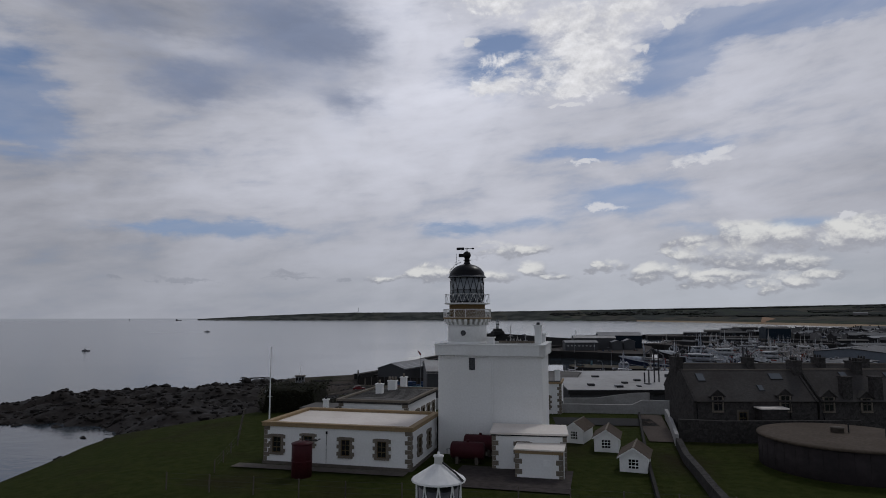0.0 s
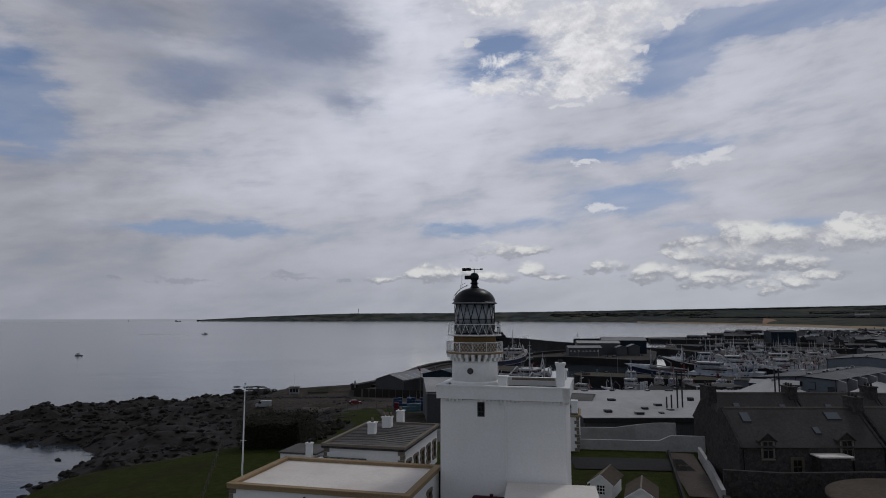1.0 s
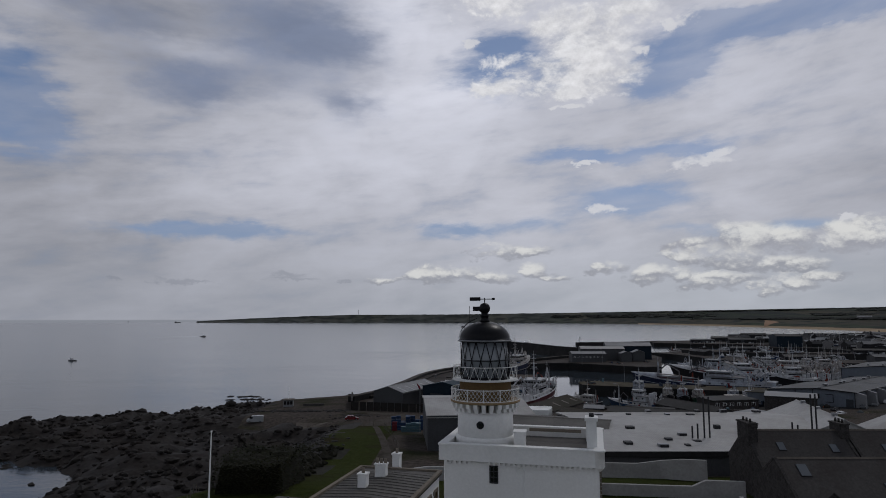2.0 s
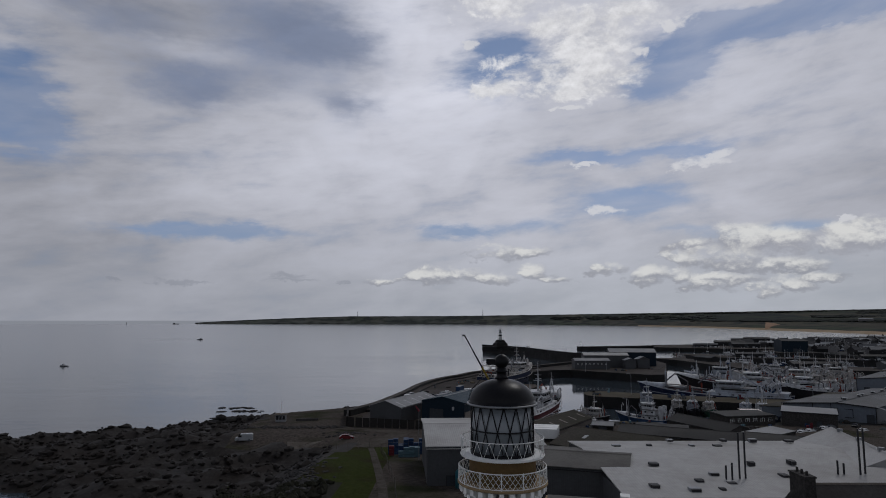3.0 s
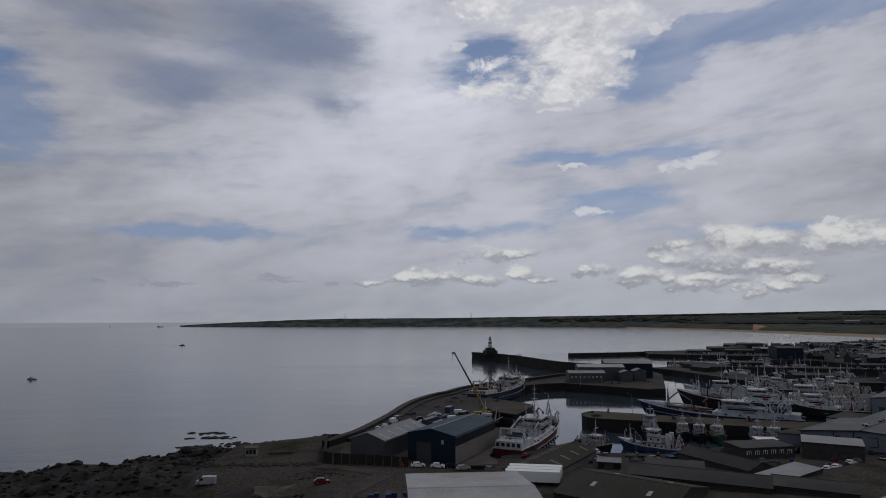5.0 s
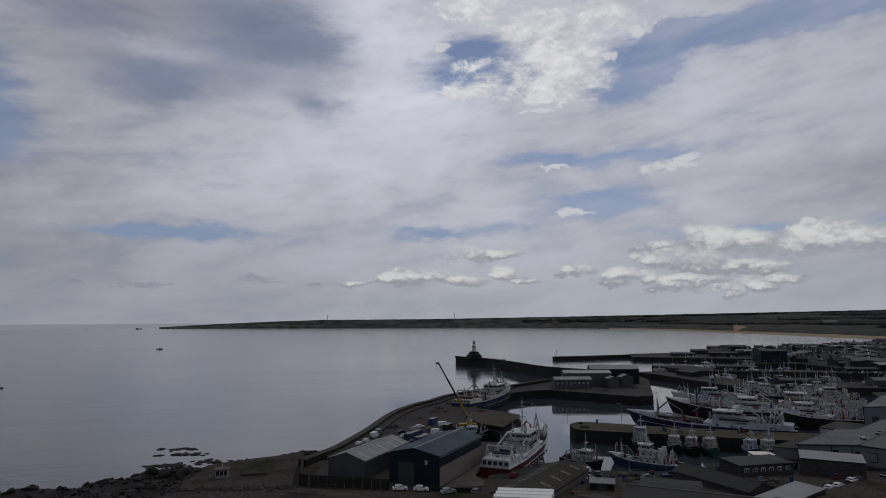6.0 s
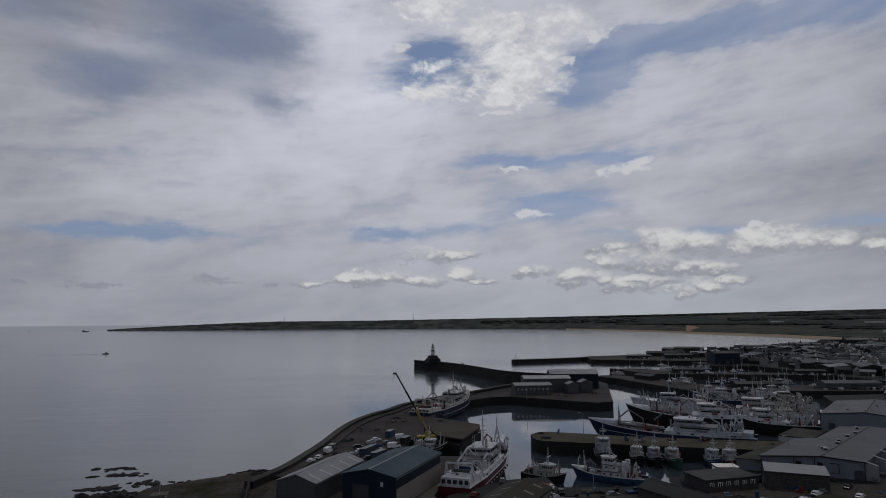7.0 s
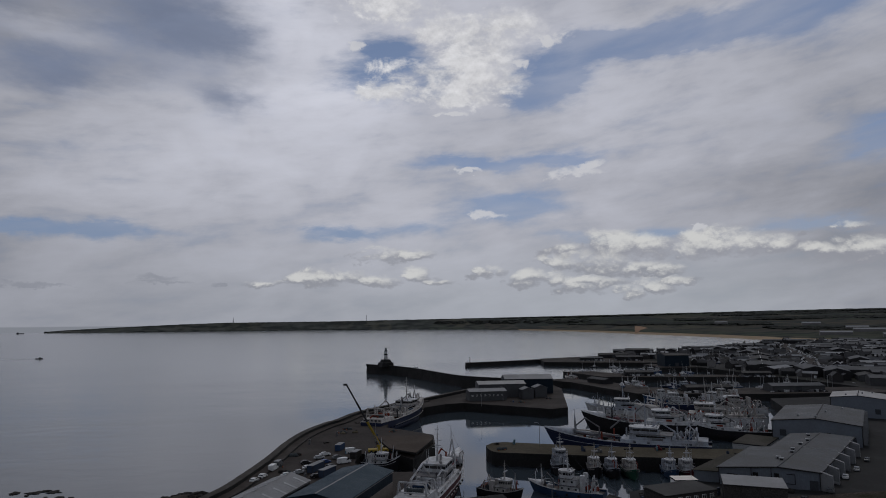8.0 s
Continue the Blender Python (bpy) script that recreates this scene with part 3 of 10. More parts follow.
def turf_material(name, blades, pale, bare, patch=0.09):
    """Mown and rough turf: blade grain, tufts a stride across, worn and yellowed patches."""
    m = bpy.data.materials.new(name)
    m.use_nodes = True
    n, l = m.node_tree.nodes, m.node_tree.links
    b = n["Principled BSDF"]
    b.inputs["Roughness"].default_value = 1.0
    b.inputs["Specular IOR Level"].default_value = 0.03
    pos = n.new("ShaderNodeTexCoord").outputs["Object"]

    def noise_at(scale, lo, hi, detail=5):
        t = n.new("ShaderNodeTexNoise")
        t.inputs["Scale"].default_value, t.inputs["Detail"].default_value = scale, detail
        l.new(pos, t.inputs["Vector"])
        q = n.new("ShaderNodeMapRange")
        l.new(t.outputs[0], q.inputs[0])
        q.inputs[1].default_value, q.inputs[2].default_value = lo, hi
        return q.outputs[0], t.outputs[0]

    def over(f, a, c_):
        x = n.new("ShaderNodeMix")
        x.data_type = "RGBA"
        l.new(f, x.inputs[0])
        for i, v in ((6, a), (7, c_)):
            if isinstance(v, tuple):
                x.inputs[i].default_value = (*v, 1)
            else:
                l.new(v, x.inputs[i])
        return x.outputs[2]

    grain, raw = noise_at(7.0, 0.3, 0.7)
    tuft, rough_t = noise_at(1.1, 0.38, 0.66, 6)
    worn, _ = noise_at(patch, 0.50, 0.68, 6)
    col = over(grain, tuple(v * 0.55 for v in blades), tuple(v * 1.35 for v in blades))
    col = over(tuft, col, pale)
    col = over(worn, col, bare)
    l.new(col, b.inputs["Base Color"])
    add = n.new("ShaderNodeMath")
    add.operation = "MULTIPLY_ADD"
    l.new(rough_t, add.inputs[0])
    add.inputs[1].default_value = 3.0
    l.new(raw, add.inputs[2])
    bu = n.new("ShaderNodeBump")
    bu.inputs["Strength"].default_value, bu.inputs["Distance"].default_value = 0.8, 0.12
    l.new(add.outputs[0], bu.inputs["Height"])
    l.new(bu.outputs[0], b.inputs["Normal"])
    return m


GRASS = turf_material("rough_grass", (0.025, 0.034, 0.007), (0.036, 0.043, 0.011), (0.027, 0.024, 0.011))
EARTH = turf_material("earth_and_gravel", (0.050, 0.043, 0.038), (0.084, 0.071, 0.063), (0.025, 0.028, 0.013), 0.07)
bm = B()
xs = [-190 + 3.0 * i for i in range(68)] + [14 + 6.0 * i for i in range(62)]
ys = [-90 + 6.0 * i for i in range(28)] + [78 + 3.0 * i for i in range(86)]
grid = [[bm.verts.new((x, y, ground_z(x, y))) for x in xs] for y in ys]
for j in range(len(ys) - 1):
    for i in range(len(xs) - 1):
        x, y = (xs[i] + xs[i + 1]) / 2, (ys[j] + ys[j + 1]) / 2
        f = bm.faces.new((grid[j][i], grid[j][i + 1], grid[j + 1][i + 1], grid[j + 1][i]))
        f.smooth = True
        d = coast_distance(x, y)
        wob = 5 * noise.noise(Vector((x * 0.1, y * 0.1, 7)))
        scrub = -47 + wob < x < -20 + wob and 113 + wob < y < 150 + wob
        rocky = x < -27 + wob and 140 + wob < y < 214 + wob or x < -46 and 118 < y < 226 or x < -68 + wob and y > 150 or d < (20 if y < 215 else 9) and x < 0
        lot = y > 206 or (y > 118 and x > -13)
        f.material_index = 3 if scrub else 1 if rocky else (2 if lot else 0)
tagged(part("ground", bm, [GRASS, ROCK, EARTH, SCRUB]), "headland of rough grass, dark shore rock and bare earth", "ground", kind="structure")

# ---- quays, sea wall and piers ----
WEST = [(-34, 250), (22, 250), (18, 264), (37, 316), (17, 320), (13, 336), (16, 352.5), (31, 347), (36, 337), (50, 366), (53, 388), (40, 406), (33, 414), (38, 440), (63, 482), (79, 495), (93, 498), (139, 457),
        (151, 462), (187, 565), (192, 612), (156, 602), (110, 560), (67, 512), (24, 459), (12, 434), (4, 422), (-6, 400), (-13, 376), (-19, 345), (-24, 323), (-29, 303)]
NEAR = [(22, 232), (420, 232), (420, 470), (300, 470), (262, 402), (206, 332), (170, 302), (140, 295), (131, 292), (124, 282), (97, 276), (93, 268), (76, 266.5), (57, 269), (57, 282), (44, 280), (22, 264)]
JETTY = [(70, 350), (70.5, 345), (72.5, 342), (90, 334.5), (118, 323.5), (150, 312), (170, 306), (205, 316), (206, 330), (182, 323), (152, 332), (111.5, 347), (97, 355), (81, 363), (75.5, 362.5), (71, 357)]


def quay(name, poly, top, label, deck=None):
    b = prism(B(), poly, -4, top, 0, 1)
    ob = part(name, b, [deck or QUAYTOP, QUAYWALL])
    return tagged(ob, label, "quay", kind="structure")


quay("quay_west", WEST, 5.4, "dark stone harbour quay with a concrete top")
quay("quay_south", NEAR, 5.3, "dark stone harbour quay with a tarmac top", ASPHALT)
quay("quay_jetty", JETTY, 5.4, "long stone jetty with a brown concrete deck", JETTYTOP)

# ---- the lighthouse compound ----
TURN = -13.6      # the whole compound stands askew to the flight


def bevelled(bm, w=0.03):
    bmesh.ops.bevel(bm, geom=bm.edges[:], offset=w, segments=1, affect="EDGES")
    return bm


def window_set(parent, name, x, y, z, w, h, rz, surround=None, panes=(2, 3), frame_mat=None, deep=0.12, label="", quoins=True):
    """A sash window set into a wall: recess panes, frame with bars, sill and stone surround; the outer face looks to local -y."""
    win = new(name)
    win.matrix_basis = pose(x, y, z, 0, 0, rz)
    win.parent = parent
    if label:
        tagged(win, label)
    part("pane", box(B(), -w / 2, w / 2, -0.01, 0.05, 0, h), PANE, win)
    f = B()
    t = 0.07
    box(f, -w / 2 - 0.02, -w / 2 + t, -0.05, 0.03, -0.02, h + 0.02)
    box(f, w / 2 - t, w / 2 + 0.02, -0.05, 0.03, -0.02, h + 0.02)
    box(f, -w / 2 + t, w / 2 - t, -0.05, 0.03, h - t, h + 0.02)
    box(f, -w / 2 + t, w / 2 - t, -0.05, 0.03, -0.02, t)
    nx, nz = panes
    for i in range(1, nx):
        cx = -w / 2 + w * i / nx
        box(f, cx - 0.025, cx + 0.025, -0.04, 0.02, t, h - t)
    for i in range(1, nz):
        cz = h * i / nz
        k = 0.045 if i == nz // 2 else 0.025
        box(f, -w / 2 + t, w / 2 - t, -0.045, 0.025, cz - k, cz + k)
    part("window_frame", f, frame_mat or (SASH if surround else WHITE), win)
    if surround:
        s = B()
        d = deep
        box(s, -w / 2 - 0.24, -w / 2 - 0.02, -d, 0.04, -0.02, h + 0.02)
        box(s, w / 2 + 0.02, w / 2 + 0.24, -d, 0.04, -0.02, h + 0.02)
        box(s, -w / 2 - 0.24, w / 2 + 0.24, -d, 0.04, h + 0.02, h + 0.26)
        box(s, -w / 2 - 0.30, w / 2 + 0.30, -d - 0.05, 0.04, -0.22, -0.02)
        if quoins:
            k = 5
            for i in range(k):
                if i % 2 == 0:
                    zz = i * (h + 0.2) / k
                    box(s, -w / 2 - 0.46, -w / 2 - 0.24, -d + 0.01, 0.04, zz, zz + (h + 0.2) / k)
                    box(s, w / 2 + 0.24, w / 2 + 0.46, -d + 0.01, 0.04, zz, zz + (h + 0.2) / k)
        part("window_surround", s, surround, win)
    return win


def quoin_column(parent, x, y, z0, z1, sx, sy, material=None):
    """Corner stones, long and short in turn; sx, sy give the way the wall runs from the corner."""
    n_ = int((z1 - z0) / 0.42)
    h = (z1 - z0) / n_
    for i in range(n_):
        a, c_ = (0.62, 0.36) if i % 2 else (0.36, 0.62)
        xa, xb = sorted((x - sx * 0.035, x + sx * a))
        ya, yb = sorted((y - sy * 0.035, y + sy * c_))
        part("quoin", box(B(), xa, xb, ya, yb, z0 + i * h + 0.015, z0 + (i + 1) * h - 0.015), material or QUOIN, parent)


# the long single-storey block with a white flat roof
def station_block():
    L, D, H = 15.75, 10.2, 4.15
    t = thing("keepers_block", -18.4, 66.0, 17.95, TURN, "white single-storey keepers' building with ochre parapet and stone quoins", "building")
    part("wall", box(B(), 0, L, 0, D, 0, H - 0.35), WHITEWASH, t)
    p = B()
    box(p, -0.12, L + 0.12, -0.12, D + 0.12, -0.35, 0.32)
    part("plinth", p, CONCRETE, t, "grey concrete plinth")
    part("roof_deck", box(B(), 0.3, L - 0.3, 0.3, D - 0.3, H - 0.35, H - 0.22), ROOF_WHITE, t, "white flat roof")
    for x0, x1, y0, y1 in ((-0.18, L + 0.18, -0.18, 0.32), (-0.18, L + 0.18, D - 0.32, D + 0.18), (-0.18, 0.32, 0.32, D - 0.32), (L - 0.32, L + 0.18, 0.32, D - 0.32)):
        pr = part("parapet", box(B(), x0, x1, y0, y1, H - 0.36, H - 0.03), OCHRE, t, "ochre painted parapet")
        part("coping", box(B(), x0 - 0.05, x1 + 0.05, y0 - 0.05, y1 + 0.05, H - 0.03, H + 0.07), OCHRE, pr)
    for x in (1.45, 8.95, 12.75):
        window_set(t, "window", x, 0, 1.2, 0.92, 1.55, 0, QUOIN)
    window_set(t, "window", 4.9, 0, 2.0, 0.92, 0.95, 0, QUOIN, panes=(2, 2))
    for y in (2.9, 6.6):
        window_set(t, "window", L, y, 1.2, 0.92, 1.55, 90, QUOIN)
    quoin_column(t, 0, 0, 0.32, H - 0.36, 1, 1)
    quoin_column(t, L, 0, 0.32, H - 0.36, -1, 1)
    part("downpipe", tube(B(), [(L + 0.1, D - 0.15, 0), (L + 0.1, D - 0.15, H - 0.4)], 0.06), BLACK, t)
    part("wall_lamp", box(B(), 6.85, 7.0, -0.14, 0, 3.25, 3.5), BLACK, t)
    part("cable", tube(B(), [(6.9, -0.03, 0.3), (6.9, -0.03, 3.3)], 0.02, 4), DARKSTEEL, t)


station_block()


def upright_tank(x, y, z):
    t = thing("oil_tank", x, y, z, TURN, "upright maroon painted steel tank with a flat lid and pipe", "tank")
    b = lathe(B(), [(0.95, 0), (0.95, 3.0), (0.92, 3.05)], 28)
    part("shell", b, MAROON, t)
    part("lid", lathe(B(), [(1.0, 3.05), (1.0, 3.15), (0.55, 3.32), (0.1, 3.36)], 28), MAROON, t)
    part("vent", tube(B(), [(0, 0, 3.35), (0, 0, 3.75), (0.15, 0, 3.85)], 0.05), DARKSTEEL, t)
    part("pipe", tube(B(), [(0.2, 0.2, 3.4), (1.4, 0.3, 3.4), (1.4, 0.9, 3.4)], 0.06), DARKSTEEL, t)
    part("band", lathe(B(), [(0.965, 1.5), (0.965, 1.6)], 28), MAROON, t)


upright_tank(-13.3, 60.6, 17.9)


# the white keep that carries the lighthouse tower
def keep():
    W_, D, H = 11.5, 9.0, 12.0
    t = thing("castle_keep", -0.55, 70.55, 17.8, TURN, "tall white harled castle keep with a parapet and a chimney", "castle")
    b = B()
    box(b, 0, W_, 0, D, -0.3, 10.85)
    bevelled(b, 0.12)
    part("wall", b, WHITEWASH, t)
    for x0, x1, y0, y1 in ((-0.3, W_ + 0.3, -0.3, 0.25), (-0.3, W_ + 0.3, D - 0.25, D + 0.3), (-0.3, 0.25, 0.25, D - 0.25), (W_ - 0.25, W_ + 0.3, 0.25, D - 0.25)):
        pr = part("parapet", box(B(), x0, x1, y0, y1, 10.85, 11.95), WHITEWASH, t)
        e_ = 0.06 if x1 - x0 > 2 else -0.06
        part("coping", box(B(), x0 - 0.06, x1 + 0.06, y0 - e_, y1 + e_, 11.95, 12.08), WHITEWASH, pr)
    for i in range(31):
        x = 0.2 + i * (W_ - 0.4) / 30
        if not 2.2 < x < 3.2:
            part("corbel", box(B(), x - 0.09, x + 0.09, -0.22, 0.02, 10.62, 10.86), WHITEWASH, t)
    part("roof_deck", box(B(), 0.25, W_ - 0.25, 0.25, D - 0.25, 11.0, 11.25), LEAD, t, "grey lead flat roof")
    for x, y in ((W_, 0), (W_, D), (0, D)):
        part("corner_round", lathe(B(), [(0.15, 10.6), (0.34, 10.8), (0.40, 10.9), (0.40, 11.95), (0.46, 11.97), (0.46, 12.1)], 20, x, y), WHITEWASH, t)
    ch = B()
    box(ch, W_ - 0.85, W_ - 0.12, 0.9, 1.9, 11.25, 13.95)
    box(ch, W_ - 0.95, W_ - 0.02, 0.8, 2.0, 13.95, 14.2)
    stack = part("chimney", ch, WHITEWASH, t)
    part("chimney_pot", lathe(B(), [(0.2, 14.2), (0.17, 14.45), (0.15, 14.45), (0.15, 14.25)], 12, W_ - 0.48, 1.4), DARKSTEEL, stack)
    ch = B()
    box(ch, W_ - 1.0, W_ - 0.2, D - 1.6, D - 0.7, 11.25, 12.9)
    box(ch, W_ - 1.1, W_ - 0.1, D - 1.7, D - 0.6, 12.9, 13.1)
    part("chimney", ch, WHITEWASH, t)
    rl = B()
    box(rl, 5.8, W_ - 1.4, D - 1.9, D - 1.7, 11.95, 12.2)
    part("roof_kerb", rl, QUOIN, t, "brown stone kerb")
    window_set(t, "window", 3.85, 0, 9.3, 0.62, 1.25, 0, None, panes=(2, 3), frame_mat=DARKSTEEL)
    pp = B()
    tube(pp, [(6.1, -0.08, 0.2), (6.1, -0.08, 10.3), (5.9, -0.2, 10.6)], 0.05)
    tube(pp, [(5.55, -0.08, 9.9), (5.55, -0.08, 10.4), (5.75, -0.2, 10.6)], 0.05)
    part("downpipe", pp, WHITEWASH, t)


keep()


# the round lighthouse tower rising from the keep
def lighthouse_tower():
    t = thing("lighthouse_tower", 2.83, 73.3, 29.0, TURN, "white lighthouse tower with ochre bands, white galleries and black dome", "lighthouse")
    part("shaft", lathe(B(), [(2.26, 0), (2.22, 2.5), (2.22, 3.0)], 40), WHITE, t)
    part("base_band", lathe(B(), [(2.42, 0.2), (2.42, 0.95), (2.3, 1.05)], 40), WHITE, t)
    # corbels under the lower gallery
    for i in range(26):
        b = B()
        box(b, 2.15, 2.72, -0.15, 0.15, 3.28, 3.62)
        box(b, 2.15, 2.48, -0.15, 0.15, 2.95, 3.28)
        part("corbel", b, WHITE, t, at=pose(0, 0, 0, 0, 0, i * 360 / 26))
    part("gallery_floor", lathe(B(), [(2.3, 3.55), (2.72, 3.62), (2.82, 3.68), (2.82, 3.80), (2.1, 3.82)], 40), OCHRE, t, "ochre gallery rim")
    # lattice railing of the lower gallery
    rail, R, z0, z1, n_ = B(), 2.74, 3.84, 4.72, 52
    for z, r_ in ((z1, 0.035), (z0, 0.03)):
        tube(rail, [(R * math.cos(2 * math.pi * i / 52), R * math.sin(2 * math.pi * i / 52), z) for i in range(53)], r_, 5)
    for i in range(n_):
        a, a2 = 2 * math.pi * i / n_, 2 * math.pi * (i + 2) / n_
        tube(rail, [(R * math.cos(a), R * math.sin(a), z0), (R * math.cos(a2), R * math.sin(a2), z1)], 0.016, 4)
        tube(rail, [(R * math.cos(a), R * math.sin(a), z1), (R * math.cos(a2), R * math.sin(a2), z0)], 0.016, 4)
    for i in range(13):
        a = 2 * math.pi * i / 13
        tube(rail, [(R * math.cos(a), R * math.sin(a), 3.8), (R * math.cos(a), R * math.sin(a), z1 + 0.05)], 0.035, 5)
    part("gallery_railing", rail, WHITE, t, "white lattice railing")
    part("murette", lathe(B(), [(2.08, 3.78), (2.08, 5.25), (2.12, 5.3)], 40), BROWNOCHRE, t, "brown ochre lantern wall")
    part("upper_gallery_floor", lathe(B(), [(2.1, 5.28), (2.62, 5.33), (2.66, 5.40), (2.0, 5.44)], 40), WHITE, t)
    rail, R, z0, z1 = B(), 2.60, 5.43, 6.45, 
    for z, r_ in ((z1, 0.03), (z0 + 0.02, 0.03)):
        tube(rail, [(R * math.cos(2 * math.pi * i / 48), R * math.sin(2 * math.pi * i / 48), z) for i in range(49)], r_, 5)
    for i in range(20):
        a, a1 = 2 * math.pi * i / 20, 2 * math.pi * (i + 0.5) / 20
        tube(rail, [(R * math.cos(a), R * math.sin(a), z0), (R * math.cos(a1), R * math.sin(a1), z1)], 0.018, 4)
        a2 = 2 * math.pi * (i + 1) / 20
        tube(rail, [(R * math.cos(a2), R * math.sin(a2), z0), (R * math.cos(a1), R * math.sin(a1), z1)], 0.018, 4)
    part("upper_railing", rail, WHITE, t, "thin white railing")
    # lantern: glass drum with crossing bars
    zg0, zg1, n_ = 5.44, 8.45, 16
    part("lantern_glass", lathe(B(), [(1.90, zg0), (1.90, zg1)], 48), LENS, t, "pale reflecting lantern panes")
    part("lantern_sill", lathe(B(), [(2.0, zg0 - 0.02), (2.0, zg0 + 0.16), (1.93, zg0 + 0.18)], 48), BLACK, t)
    bars, R, zm = B(), 1.97, (zg0 + zg1) / 2
    for z, r_ in ((zg0 + 0.1, 0.05), (zm, 0.045), (zg1 - 0.04, 0.05)):
        tube(bars, [(R * math.cos(2 * math.pi * i / 48), R * math.sin(2 * math.pi * i / 48), z) for i in range(49)], r_, 5)
    for i in range(n_):
        a, a1, a2 = (2 * math.pi * (i + k) / n_ for k in (0, 0.5, 1))
        for za, zb in ((zm, zg1), (zm, zg0)):
            for s_ in (a, a2):
                tube(bars, [(R * math.cos(s_), R * math.sin(s_), za), (R * math.cos((s_ + a1) / 2), R * math.sin((s_ + a1) / 2), (za + zb) / 2), (R * math.cos(a1), R * math.sin(a1), zb)], 0.034, 4)
    part("glazing_lattice", bars, BLACK, t, "black triangular glazing bars")
    dome = [(2.12, 8.45), (2.16, 8.50), (2.12, 8.62)]
    dome += [(2.06 * math.cos(a), 8.62 + 1.42 * math.sin(a)) for a in [radians(d) for d in range(0, 84, 7)]]
    dome += [(0.30, 10.04), (0.28, 10.08)]
    part("dome", lathe(B(), dome, 48), BLACK, t, "glossy black dome")
    part("gutter", lathe(B(), [(2.18, 8.42), (2.24, 8.46), (2.24, 8.53), (2.14, 8.55)], 48), STEEL, t)
    part("ventilator", lathe(B(), [(0.46, 10.02), (0.34, 10.18), (0.30, 10.42), (0.42, 10.46), (0.42, 10.52), (0.30, 10.56), (0.30, 10.72)], 20), BLACK, t)
    ball = [(0.46 * math.sin(radians(a)), 11.1 - 0.46 * math.cos(radians(a))) for a in range(20, 180, 14)]
    part("vent_ball", lathe(B(), ball, 20), BLACK, t)
    cowl = B()
    box(cowl, -0.95, -0.35, -0.22, 0.22, 10.88, 11.25)
    part("cowl", cowl, BLACK, t)
    vane = B()
    prism_pts = [(-1.25, -0.02), (-0.55, -0.02), (-0.35, 0.0), (-0.55, 0.02), (-1.25, 0.02)]
    prism(vane, prism_pts, 11.72, 12.02)
    tube(vane, [(-0.5, 0, 11.86), (0.85, 0, 11.86)], 0.035)
    box(vane, 0.6, 0.85, -0.02, 0.02, 11.78, 11.95)
    tube(vane, [(0, 0, 11.5), (0, 0, 11.95)], 0.04)
    part("weather_vane", vane, BLACK, t)
    lad = B()
    for s_ in (-0.18, 0.18):
        tube(lad, [(-2.02, s_ - 0.6, 8.7), (-1.85, s_ - 0.55, 9.35), (-1.3, s_ - 0.4, 9.95), (-0.6, s_ - 0.2, 10.3)], 0.02, 4)
    tube(lad, [(-1.3, -0.58, 9.9), (-1.3, -0.58, 10.25), (-0.8, -0.4, 10.5)], 0.018, 4)
    part("dome_ladder", lad, BLACK, t)
    part("lightning_rod", tube(B(), [(-1.28, 0.05, 9.9), (-1.28, 0.05, 11.3)], 0.02, 4), DARKSTEEL, t)
    ph = B()
    lathe(ph, [(0.30, -0.05), (0.30, 0.06), (0.24, 0.07)], 20)
    o = part("porthole", ph, DARKSTEEL, t, at=pose(-0.02, -2.22, 2.05, 90, 0, 0))
    part("porthole_glass", lathe(B(), [(0.23, 0.05), (0.23, 0.085)], 20), PANE, o)


lighthouse_tower()


def stair_cap():
    t = thing("roof_cap", 5.4, 71.5, 29.05, TURN, "white stair cap beside the tower on the flat roof", "roof hatch")
    part("body", box(B(), -0.4, 0.4, -0.5, 0.5, 0, 1.45), WHITE, t)
    part("lid", box(B(), -0.5, 0.5, -0.6, 0.6, 1.45, 1.55), WHITE, t)


stair_cap()


